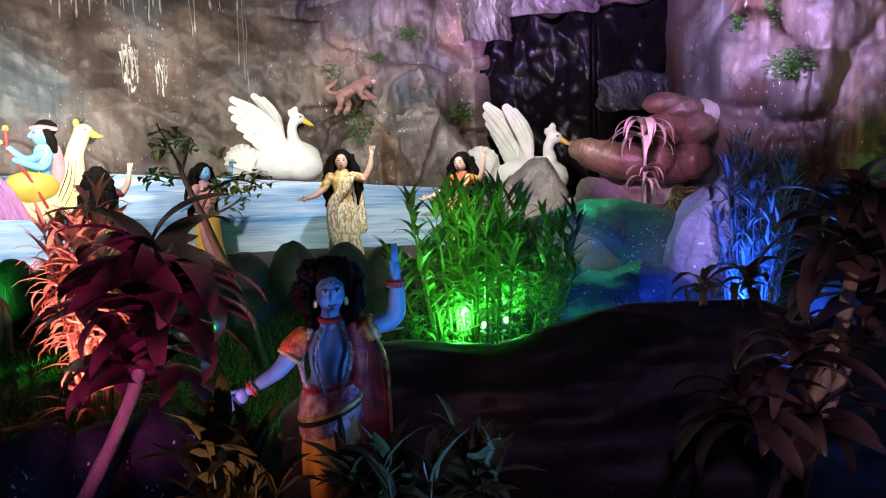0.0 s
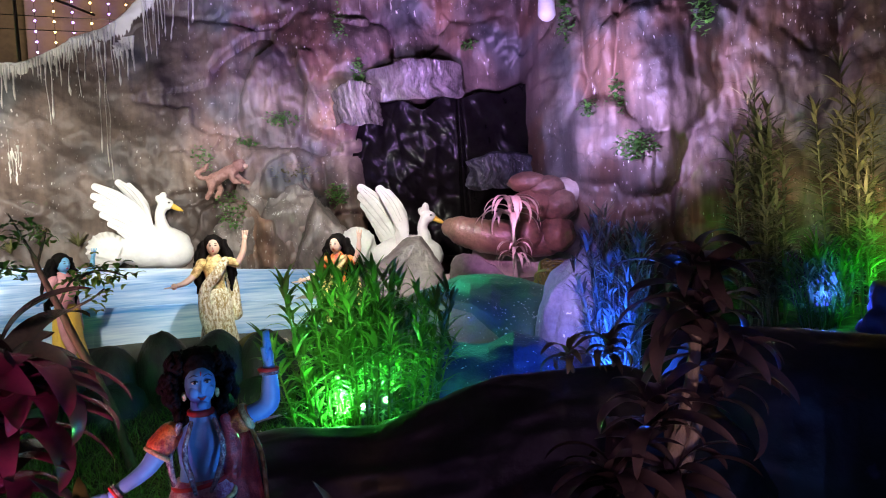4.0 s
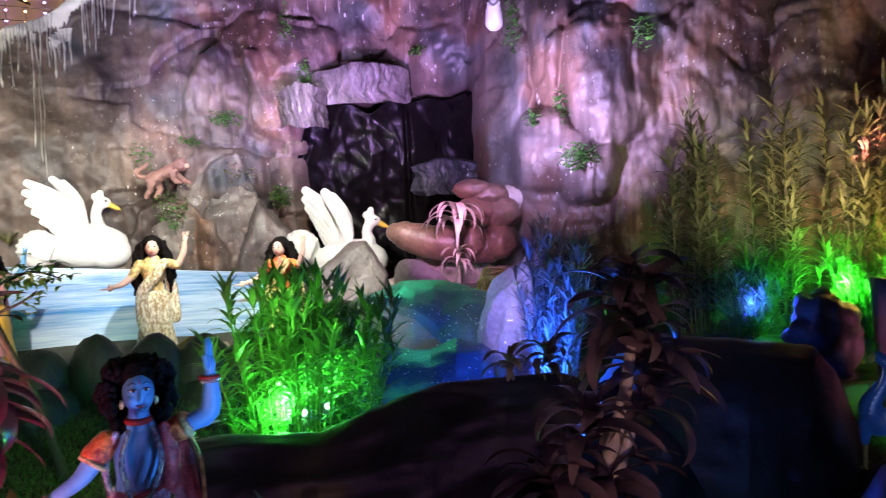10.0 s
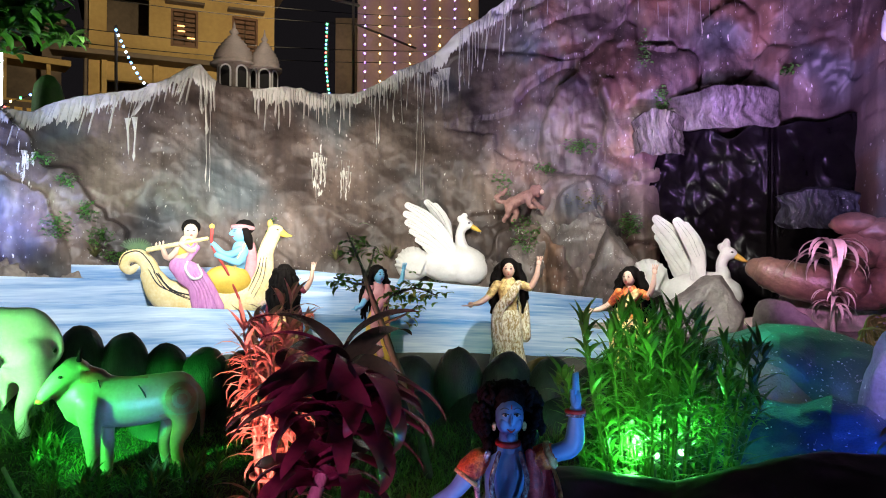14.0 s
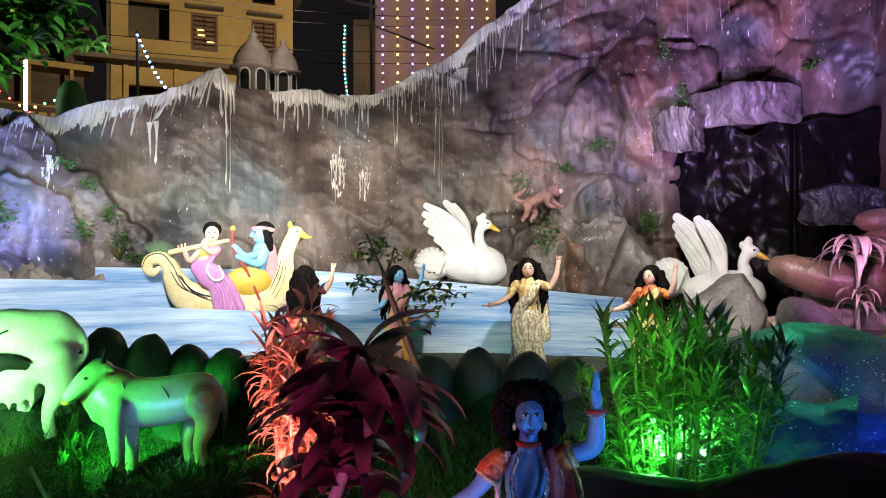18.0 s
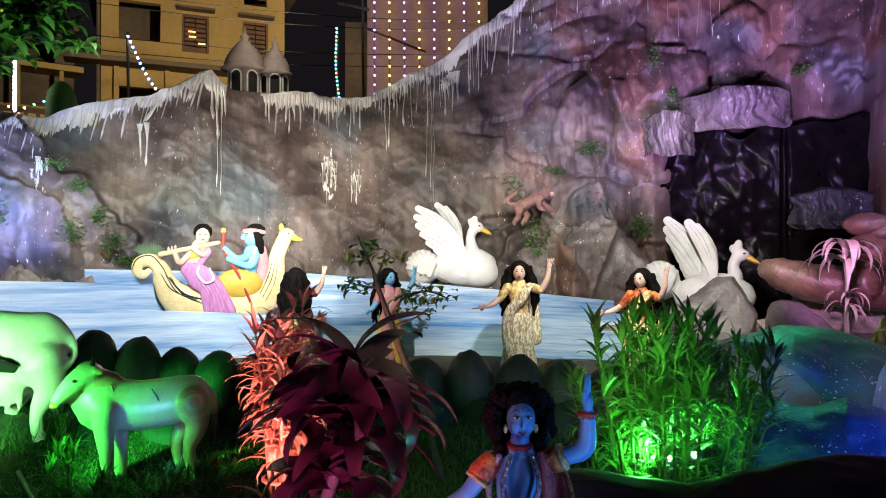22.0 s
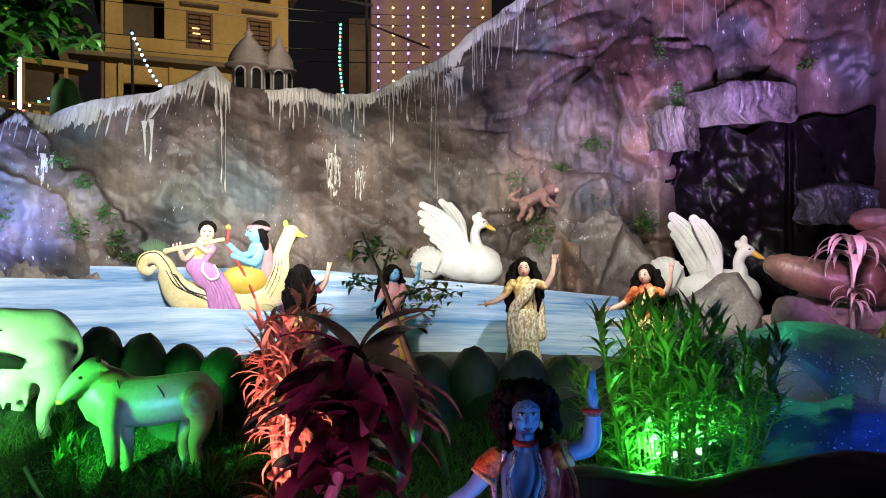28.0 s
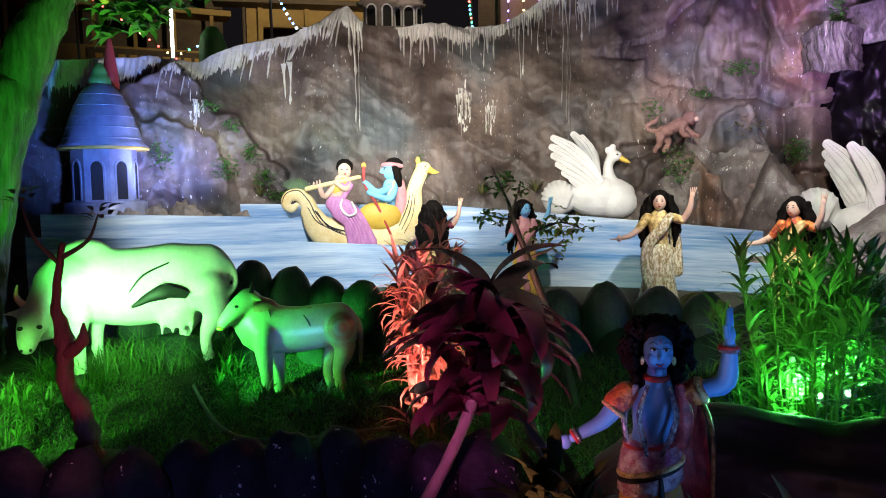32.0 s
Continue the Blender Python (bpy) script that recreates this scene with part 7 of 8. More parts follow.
def draped_panel(name, az0, az1, r0, r1, z0, z1, material, label, seed, crumple, bulge):
    """A stiff crumpled sheet bent over a ledge."""
    bm = bmesh.new()
    n_, m_ = 70, 50
    grid_ = []
    for i in range(n_ + 1):
        u = i / n_
        s = az0 + (az1 - az0) * u
        row = []
        for j in range(m_ + 1):
            v = j / m_
            rag = 0.045 * noise.fractal(Vector((u * 3 + seed, v, 1)), 1, 2, 3) - 0.10 * (2 * u - 1) ** 4 * (v - 0.3)
            z = z0 + (z1 - z0) * v + rag
            q = Vector((u * 6 + 0.5 * noise.noise(Vector((u * 3, v * 2, seed))) + 0.8 * v, v * 0.7, seed))
            fold = crumple * (noise.ridged_multi_fractal(q * 1.3, 0.9, 2.2, 5, 1, 2) - 1) + 0.3 * crumple * noise.fractal(q * 5, 0.9, 2, 3)
            r = r0 + (r1 - r0) * u - bulge * math.sin(math.pi * u) ** 0.7 - 0.12 * math.sin(math.pi * v * 0.5) - fold + (0.35 * (v - 0.88) / 0.12 if v > 0.88 else 0)
            row.append(bm.verts.new(polar(s + 0.3 * noise.fractal(Vector((v * 2.5, u * 2, seed)), 1, 2, 3), r, z)))
        grid_.append(row)
    for a, b in zip(grid_, grid_[1:]):
        for j in range(m_):
            bm.faces.new((a[j], b[j], b[j + 1], a[j + 1]))
    bmesh.ops.solidify(bm, geom=bm.faces[:], thickness=0.02)
    return tagged(mesh_object(name, bm, material), label, "ledge rock")


PALEROCK = mat("pale_crumpled_rock", (0.36, 0.32, 0.29), (0.09, 0.08, 0.075), 0.24, 3.0, 20, 0.8, spread=0.4, stretch=(2.5, 2.5, 0.8))
draped_panel("ledge_rock", 18.7, 26.3, 9.45, 9.45, 3.00, 3.52, PALEROCK, "pale square ledge of crumpled painted sheet above the cave", 2.0, 0.035, 0.28)
draped_panel("ledge_rock", 16.1, 19.9, 9.40, 9.40, 2.68, 3.24, PALEROCK, "glossy bulging rock of crinkled foil beside the cave", 5.0, 0.06, 0.55)
draped_panel("ledge_rock", 26.3, 31.4, 8.95, 8.65, 1.80, 2.24, DRAPE, "dark crumpled cloth ledge inside the cave mouth", 9.0, 0.06, 0.12)
for k, (az, r, z, w, h) in enumerate([(9.6, 9.15, 1.75, 0.34, 0.42), (12.6, 9.1, 1.55, 0.36, 0.55), (14.6, 8.95, 1.25, 0.36, 0.5), (8.2, 9.1, 1.35, 0.4, 0.4)]):
    boulder("cliff_rock", polar(az, r + 0.1, z), (w, 0.26, h), CRAG, "bulging sculpted rock on the cliff face", seed=140 + k, turn=-az, bumps=0.24, freq=2.2, facets=0.30, cuts=5, folds=0.035, group="cliff rocks")


def leaf_cluster(name, at, spread, count, size, material, label, seed, hang=0.0, category="creeper", normal=None):
    rnd = random.Random(seed)
    bm = bmesh.new()
    for k in range(count):
        u = Vector((rnd.gauss(0, 1), rnd.gauss(0, 1), rnd.gauss(0, 1)))
        u = u.normalized() * rnd.random() ** 0.5
        q = Vector(at) + Vector((u.x * spread[0], u.y * spread[1], u.z * spread[2] - hang * abs(u.x) * rnd.random()))
        a = rnd.uniform(0, 6.28)
        leaf(bm, q, (math.cos(a), math.sin(a)), size * rnd.uniform(0.6, 1.2), size * 0.55, 0.4, 0, 2, rnd.uniform(-0.2, 0.6))
    return tagged(mesh_object(name, bm, material), label, category)


def on_cliff(az, z, out=0.08):
    q = cliff_point(az, z / table(AZ_TOP, az))
    return q - polar(az, out)


CREEP = [(-27.4, 2.55, 0.16, 0.10, 60), (-25.8, 2.30, 0.14, 0.12, 60), (-24.6, 1.95, 0.14, 0.16, 80), (-23.6, 1.65, 0.18, 0.14, 90), (-22.6, 1.45, 0.2, 0.10, 80), (16.1, 1.84, 0.16, 0.16, 150), (39.5, 2.02, 0.24, 0.15, 260), (38.2, 2.55, 0.10, 0.20, 90), (36.0, 2.45, 0.06, 0.12, 50), (12.2, 2.85, 0.26, 0.10, 120), (9.5, 2.55, 0.16, 0.07, 60), (18.3, 3.3, 0.10, 0.26, 120), (27, 3.65, 0.12, 0.07, 60), (44.6, 3.15, 0.14, 0.2, 90),
         (8.0, 1.72, 0.22, 0.24, 150), (6.2, 2.4, 0.14, 0.22, 70), (-26.5, 1.75, 0.22, 0.16, 120), (-31, 1.9, 0.2, 0.2, 90), (-11.5, 1.75, 0.10, 0.2, 50), (-5.2, 1.6, 0.1, 0.14, 40), (34.6, 3.5, 0.10, 0.34, 110), (36.0, 4.0, 0.30, 0.22, 160), (17.0, 4.0, 0.1, 0.3, 60)]
for k, (az, z, w, h, n) in enumerate(CREEP):
    o = 0.22 if az > 30 else 0.14
    leaf_cluster("creeper", on_cliff(az, z, o), (w, 0.10, h), n, 0.06, CREEPLEAF, "small-leaved green creeper clinging to the cliff", 200 + k)
leaf_cluster("dry_shrub", on_cliff(12.8, 2.15, 0.16), (0.30, 0.12, 0.14), 90, 0.05, DRYLEAF, "dry twiggy shrub with pale leaves on the cliff", 240, category="shrub")
for k, (az, z) in enumerate([(-2.6, 1.42), (-12.5, 1.42), (-24.0, 1.42), (-6.8, 1.38)]):
    bm = bmesh.new()
    rnd = random.Random(300 + k)
    for i in range(16):
        a = rnd.uniform(0, 6.28)
        leaf(bm, (0, 0, 0), (math.cos(a), math.sin(a)), rnd.uniform(0.12, 0.24), 0.03, rnd.uniform(0.1, 0.4), 0, 4, rnd.uniform(0.4, 1.0))
    ob = mesh_object("tuft", bm, DRYLEAF)
    q = on_cliff(az, z, 0.10)
    ob.matrix_basis = Matrix.Translation(q)
    tagged(ob, "yellow-green leaf tuft at the foot of the cliff", "plant")

# ---- plants ----


def cane_plant(name, at, canes, height, spread, leaf_len, leaf_w, per, material, stem_mat, label, seed, lean=0.0, bare=0.25, droop=0.35, lift=0.7, thick=0.008, category="plant", vary=0.3, base_w=0.45):
    """Many upright canes fanning out of one foot, each with whorls of narrow blades."""
    rnd = random.Random(seed)
    base = empty(name, at)
    blades = bmesh.new()
    for c in range(canes):
        a = rnd.uniform(0, 2 * math.pi)
        d = rnd.random() ** 0.6
        foot = Vector((math.cos(a) * spread[0] * base_w * d, math.sin(a) * spread[1] * base_w * d, 0))
        h = height * rnd.uniform(1 - vary, 1.0) * (1 - 0.18 * d)
        tip = Vector((math.cos(a) * spread[0] * d + lean, math.sin(a) * spread[1] * d, h))
        mid = foot.lerp(tip, 0.5) + Vector((0, 0, 0.08 * h))
        bm = bmesh.new()
        limb(bm, [foot, mid, tip], [thick, thick * 0.8, thick * 0.4], 0, 5, 3)
        part("cane", bm, stem_mat, base)
        path = smooth_path([foot, mid, tip], 12)
        for k in range(per):
            t = bare + (1 - bare) * (k + rnd.random()) / per
            q = path[min(int(t * (len(path) - 1)), len(path) - 1)]
            b = rnd.uniform(0, 6.28)
            leaf(blades, q, (math.cos(b), math.sin(b)), leaf_len * rnd.uniform(0.6, 1.15), leaf_w, rnd.uniform(droop * 0.4, droop * 1.5), 0, 4, lift * rnd.uniform(0.5, 1.1))
        for k in range(5):
            b = rnd.uniform(0, 6.28)
            leaf(blades, tip, (math.cos(b), math.sin(b)), leaf_len * rnd.uniform(0.6, 1.1), leaf_w, rnd.uniform(0.1, droop), 0, 4, rnd.uniform(0.6, 1.0))
    tagged(part("foliage", blades, material, base), kind="stuff")
    return tagged(base, label, category)


p = polar(18.3, 4.22)
cane_plant("thicket", (p.x, p.y, 0.18), 92, 1.10, (0.60, 0.38), 0.19, 0.030, 15, LEAF, LEAF, "dense green reed thicket lit from inside by green lamps", 11, bare=0.10, base_w=0.70, droop=0.45, lift=0.62, vary=0.5)
p = polar(-11.4, 4.35)
cord = cane_plant("red_cordyline", (p.x, p.y, 0.0), 36, 1.34, (0.20, 0.16), 0.22, 0.034, 13, REDLEAF, REDLEAF, "tall clump of red-lit drooping leaves on tied canes", 12, bare=0.35, droop=0.72, lift=0.45, thick=0.012, vary=0.35)
bm = bmesh.new()
limb(bm, [(0.13 * math.cos(a), 0.11 * math.sin(a), 0.22) for a in [2 * math.pi * k / 12 for k in range(13)]], [0.014] * 13, 0, 6, 2)
part("tie", bm, REDLEAF, cord, "twine tied round the canes")
bm = bmesh.new()
rnd = random.Random(5)
for k in range(14):
    a = rnd.uniform(0, 6.28)
    leaf(bm, (0.1 * math.cos(a), 0.08 * math.sin(a), 0.05), (math.cos(a), math.sin(a)), 0.32, 0.03, 0.55, 0, 5, 0.6)
part("low_leaves", bm, REDLEAF, cord)
cane_plant("reeds", (2.92, 3.78, 0.16), 44, 1.30, (0.28, 0.22), 0.18, 0.019, 16, REEDLEAF, REEDLEAF, "slender grey reeds glowing blue at the foot", 13, bare=0.2, thick=0.008, vary=0.55)
cane_plant("reeds", (4.0, 5.3, 0.5), 12, 0.95, (0.30, 0.2), 0.22, 0.018, 6, REEDLEAF, REEDLEAF, "thin pale reeds behind the upright boulder", 14, bare=0.3, thick=0.006)
for k, (x, y, n, h, s) in enumerate([(4.72, 4.28, 22, 1.98, 0.25), (5.30, 3.88, 17, 2.15, 0.32), (5.72, 3.42, 20, 2.25, 0.34), (6.0, 2.95, 20, 2.0, 0.34)]):
    cane_plant("bamboo_clump", (x, y, 0.42), n, h, (s, s), 0.23, 0.026, 46, BAMBOO, BAMBOO, "tall olive bamboo clump with arching leaves", 20 + k, bare=0.18, droop=0.36, lift=0.52, base_w=0.8, thick=0.010, vary=0.5)
cane_plant("bamboo_clump", (4.82, 3.86, 0.40), 34, 0.70, (0.30, 0.24), 0.2, 0.022, 9, LEAF, LEAF, "low bamboo shoots glowing blue around a lamp", 27, bare=0.1)
cane_plant("bamboo_clump", (5.60, 3.30, 0.45), 44, 0.85, (0.40, 0.34), 0.2, 0.024, 9, LEAF, LEAF, "low bright green bamboo shoots around a lamp", 26, bare=0.1)
p = polar(29.8, 7.15)
palm = empty("dry_palm", (p.x, p.y, 0.78))
bm = bmesh.new()
limb(bm, [(0.02, 0, -0.1), (0.0, 0, 0.2), (0.01, 0.01, 0.50), (-0.03, 0, 0.82)], [0.022, 0.020, 0.017, 0.012], 0, 8, 5, rough=0.3)
part("stem", bm, STRAW, palm, "thin pale stem")
rnd = random.Random(31)
for k in range(40):
    bm = bmesh.new()
    a = k * 2.4 + rnd.uniform(-0.3, 0.3)
    low = k >= 20
    at = (0.01, 0, rnd.uniform(0.24, 0.42)) if low else (-0.02, 0, rnd.uniform(0.66, 0.84))
    leaf(bm, at, (math.cos(a), math.sin(a)), rnd.uniform(0.24, 0.34) if low else rnd.uniform(0.34, 0.52), rnd.uniform(0.030, 0.042) if low else rnd.uniform(0.050, 0.070), rnd.uniform(0.8, 1.15), 0, 7, rnd.uniform(0.2, 0.6), 0.3, rnd.uniform(-0.3, 0.3))
    part("leaf", bm, STRAW, palm)
tagged(palm, "pale dried palm-like plant with hanging leaves", "plant")
p = polar(32.6, 6.6)
bm = bmesh.new()
rnd = random.Random(8)
for k in range(26):
    a, rr = rnd.uniform(0, 6.28), rnd.uniform(0.06, 0.2)
    limb(bm, [(rr * math.cos(a + q), rr * 0.5 * math.sin(a + q) - 0.02, 0.10 + rr * 0.7 * math.sin(q * 1.3 + k)) for q in (0, 0.8, 1.6, 2.4, 3.2)], [0.009] * 5, 0, 6, 4)
coil = mesh_object("straw_coil", bm, mat("golden_straw", (0.62, 0.40, 0.10), (0.40, 0.24, 0.06), 0.6, 8, 50, 0.2))
coil.matrix_basis = Matrix.Translation((p.x, p.y, 0.83)) @ pose(0, 0, 0.02, 40)
tagged(coil, "loose coil of golden straw beside the green mound", "straw")

# broad-leaved dracaenas, each leaf a part
LEAVES = []
for k, (ln, w, dr, li) in enumerate([(0.50, 0.105, 0.86, 0.80), (0.45, 0.11, 1.00, 0.72), (0.54, 0.10, 0.78, 0.85), (0.40, 0.10, 0.98, 0.55), (0.48, 0.11, 0.82, 0.66), (0.44, 0.105, 0.66, 0.50)]):
    bm = bmesh.new()
    leaf(bm, (0, 0, 0), (1, 0), ln, w, dr, 0, 14, li, 0.30, (-0.5, 0.4, 0.15, -0.25, 0.55, -0.4)[k], 0.62)
    me = bpy.data.meshes.new("leaf")
    for f in bm.faces:
        f.smooth = True
    bm.to_mesh(me)
    bm.free()
    LEAVES.append(me)


def leaf_meshes(material, broad=1.0, high=1.0):
    out = []
    for me in LEAVES:
        c = me.copy()
        c.transform(Matrix.Diagonal((1, broad, high, 1)))
        c.materials.append(material)
        out.append(c)
    return out


def rosette(parent, at, count, meshes, rnd, scale=1.0, tilt=25):
    for k in range(count):
        ob = new("leaf", meshes[rnd.randrange(len(meshes))])
        ob.parent = parent
        a = 360 * (k * 0.381966) + rnd.uniform(-15, 15)
        t = k / count
        s = scale * rnd.uniform(0.75, 1.15)
        ob.matrix_basis = Matrix.Translation(Vector(at) + Vector((0, 0, 0.10 * (1 - t) * scale))) @ pose(0, 0, 0, rnd.uniform(-25, 25), tilt * (t * 2.2 - 0.9) + rnd.uniform(-12, 12), a) @ Matrix.Scale(s, 4)


rnd = random.Random(77)
wine = leaf_meshes(WINELEAF, 1.15, 0.80)
drac = empty("dracaena", (-0.36, 3.12, 0))
bm = bmesh.new()
limb(bm, [(-0.36, -0.45, 0.0), (-0.2, -0.28, 0.28), (-0.06, -0.10, 0.58), (0.02, 0.0, 0.92)], [0.032, 0.028, 0.026, 0.022], 0, 10, 6, rough=0.25)
part("stem", bm, BARK, drac, "leaning ringed stem")
rosette(drac, (0.02, 0, 0.92), 28, wine, rnd, 1.10, 16)
rosette(drac, (0.0, -0.02, 0.76), 22, wine, rnd, 1.10, 15)
rosette(drac, (-0.06, -0.08, 0.54), 15, wine, rnd, 0.92, 12)
tagged(drac, "wine-red dracaena with long glossy drooping leaves on a leaning stem", "dracaena", group="dracaenas")
brown = leaf_meshes(BROWNLEAF, 1.0, 0.85)
drac = empty("dracaena", (2.05, 2.10, 0))
bm = bmesh.new()
limb(bm, [(-0.34, -0.02, 0.0), (-0.22, -0.02, 0.35), (-0.02, 0, 0.80), (0.04, 0, 1.28)], [0.035, 0.03, 0.026, 0.02], 0, 10, 6, rough=0.25)
part("stem", bm, BARK, drac, "leaning ringed stem")
bm = bmesh.new()
limb(bm, [(-0.26, -0.05, 0.0), (-0.16, -0.05, 0.40), (-0.02, -0.03, 0.66)], [0.03, 0.026, 0.02], 0, 10, 6, rough=0.25)
part("stem", bm, BARK, drac)
for at, n, size in (((0.04, 0, 1.18), 16, 0.60), ((0.02, 0, 1.02), 18, 0.76), ((0.05, 0, 0.86), 20, 0.80), ((0.08, -0.02, 0.70), 18, 0.76), ((-0.24, -0.05, 0.66), 14, 0.66), ((-0.40, 0.0, 0.46), 18, 0.72), ((-0.16, -0.05, 0.42), 16, 0.72)):
    rosette(drac, at, n, brown, rnd, size, 22)
tagged(drac, "tall brown-red dracaena with several leafy crowns on ringed stems", "dracaena", group="dracaenas")
dim = leaf_meshes(DIMLEAF)
for k, (x, y, z, n, s) in enumerate([(2.14, 2.76, 0.66, 16, 0.44), (1.98, 2.86, 0.64, 12, 0.38)]):
    sp = empty("leafy_plant", (x, y, z))
    bm = bmesh.new()
    h = 0.12
    limb(bm, [(0, 0, -0.1), (0.02, 0, h * 0.6), (0.01, 0.01, h)], [0.012, 0.01, 0.007], 0, 7)
    part("stem", bm, BARK, sp)
    rosette(sp, (0, 0, h), n, dim, rnd, s, 30)
    tagged(sp, "low leafy plant with dark green blades", "plant")

# dim young plants before the boy statue
for k, (x, y, n, h) in enumerate([(-0.02, 2.20, 6, 0.72), (0.50, 2.12, 6, 0.64), (0.24, 2.16, 4, 0.46), (0.78, 2.2, 4, 0.5)]):
    cane_plant("young_plant", (x, y, 0.0), n, h, (0.15, 0.10), 0.23, 0.052, 6, DIMLEAF, DIMLEAF, "young plant with long dim olive leaves", 70 + k, bare=0.4, droop=0.5, lift=0.7, thick=0.007, vary=0.4)

# small clumps on the turf beside the cattle
for k, (az, r, h) in enumerate([(-26.5, 4.85, 0.34), (-24, 4.6, 0.22), (-20.5, 4.55, 0.24), (-18, 4.6, 0.2), (-36.5, 4.9, 0.3), (-40.5, 5.0, 0.26), (-16.5, 4.7, 0.22), (-42, 4.7, 0.4)]):
    p = polar(az, r)
    cane_plant("grass_clump", (p.x, p.y, ground_z(p.x, p.y)), 7, h, (0.13, 0.1), 0.15, 0.018, 4, LEAF, LEAF, "small leafy clump growing in the turf", 50 + k, bare=0.1, thick=0.005)


def turf(name, az0, az1, r0, r1, count, length, material, label, seed):
    rnd = random.Random(seed)
    bm = bmesh.new()
    for k in range(count):
        p = polar(rnd.uniform(az0, az1), math.sqrt(rnd.uniform(r0 * r0, r1 * r1)))
        a = rnd.uniform(0, 6.28)
        leaf(bm, (p.x, p.y, ground_z(p.x, p.y) + 0.005), (math.cos(a), math.sin(a)), length * rnd.uniform(0.5, 1.3), 0.007, rnd.uniform(0.1, 0.6), 0, 3, rnd.uniform(0.3, 1.0), 0.1)
    return tagged(mesh_object(name, bm, material), label, "grass", kind="stuff")


turf("grass", -48, -12, 3.45, 5.9, 26000, 0.036, LEAF, "short bright turf round the cattle", 61)
turf("tall_grass", -40, -26, 5.55, 5.9, 1500, 0.26, LEAF, "taller grass behind the cow's legs", 62)
turf("grass", -12, 26, 3.6, 5.6, 13000, 0.10, LEAF, "rough dark turf below the boulders", 63)
turf("grass", 26, 66, 3.0, 5.2, 3500, 0.07, LEAF, "sparse dark turf by the mounds", 64)

# sapling by the pond
sap = empty("sapling", (0.05, 4.74, 0.12))
bm = bmesh.new()
limb(bm, [(0, 0, -0.05), (-0.10, 0.02, 0.36), (-0.25, 0, 0.75), (-0.31, 0, 0.92), (-0.39, 0, 1.13), (-0.437, 0, 1.28)], [0.030, 0.027, 0.025, 0.023, 0.019, 0.013], 0, 9, 5, rough=0.25)
part("trunk", bm, SAPBARK, sap, "thin grey-green leaning trunk")
rnd = random.Random(15)
TWIGS = [([(-0.43, 0, 1.27), (-0.49, 0.01, 1.40), (-0.545, 0, 1.53)], 26, 0.045), ([(-0.41, 0, 1.19), (-0.50, -0.01, 1.20), (-0.63, 0, 1.235)], 26, 0.040), ([(-0.33, 0, 0.98), (-0.26, 0, 1.11), (-0.16, 0.02, 1.165)], 34, 0.048),
         ([(-0.24, 0, 1.12), (-0.10, 0, 1.17), (0.05, 0, 1.12)], 46, 0.048), ([(-0.30, 0, 0.94), (-0.16, 0, 1.0), (-0.08, 0, 1.06)], 18, 0.04), ([(-0.42, 0, 1.24), (-0.38, 0, 1.36), (-0.36, 0, 1.44)], 12, 0.03)]
for pts, n, fuzz in TWIGS:
    bm = bmesh.new()
    limb(bm, pts, [0.010, 0.007, 0.004], 0, 6, 4)
    br = part("branch", bm, SAPBARK, sap)
    bm = bmesh.new()
    for k in range(n):
        t = rnd.uniform(0.7, 2.0)
        q = Vector(pts[int(t)]).lerp(Vector(pts[min(int(t) + 1, 2)]), t - int(t)) + Vector((rnd.gauss(0, fuzz), rnd.gauss(0, fuzz), rnd.gauss(0, fuzz * 0.8)))
        a = rnd.uniform(0, 6.28)
        leaf(bm, q, (math.cos(a), math.sin(a)), rnd.uniform(0.05, 0.085), 0.040, 0.5, 0, 3, rnd.uniform(-0.4, 0.5))
    part("leaves", bm, LEAF, br)
tagged(sap, "thin sapling with small dark leaves before the pond", "sapling")

# made tree with big leaves and fruit
tree = empty("tree", (-4.22, 4.78, 0.1))
bm = bmesh.new()
limb(bm, [(-0.30, -0.30, 0), (-0.22, -0.24, 0.6), (-0.13, -0.16, 1.22), (-0.04, -0.06, 1.70), (0.10, 0.06, 2.15)], [0.40, 0.33, 0.28, 0.25, 0.22], 0, 26, 10, rough=0.16)
for k in range(7):
    # twisted ridges up the trunk
    a = -2.6 + 0.42 * k
    limb(bm, [(-0.30 + 0.37 * math.cos(a), -0.30 + 0.37 * math.sin(a), 0.0), (-0.22 + 0.31 * math.cos(a + 0.3), -0.24 + 0.31 * math.sin(a + 0.3), 0.6), (-0.13 + 0.265 * math.cos(a + 0.6), -0.16 + 0.265 * math.sin(a + 0.6), 1.22), (-0.04 + 0.235 * math.cos(a + 0.9), -0.06 + 0.235 * math.sin(a + 0.9), 1.70), (0.10 + 0.20 * math.cos(a + 1.1), 0.06 + 0.20 * math.sin(a + 1.1), 2.15)], [0.07, 0.045, 0.05, 0.035, 0.02], 0, 8, 8, rough=0.4)
bm = blended(bm, 0.022, 3)
part("trunk", bm, GREENBARK, tree, "thick ridged trunk painted green")
BOUGHS = [[(0.08, 0.05, 2.05), (0.26, 0.18, 2.60), (0.40, 0.30, 2.98), (0.54, 0.38, 3.45)], [(0.04, 0.02, 2.0), (-0.16, 0.05, 2.5), (-0.36, 0.08, 3.0), (-0.6, 0.1, 3.5)], [(0.36, 0.27, 2.85), (0.62, 0.4, 3.1), (0.95, 0.5, 3.2)]]
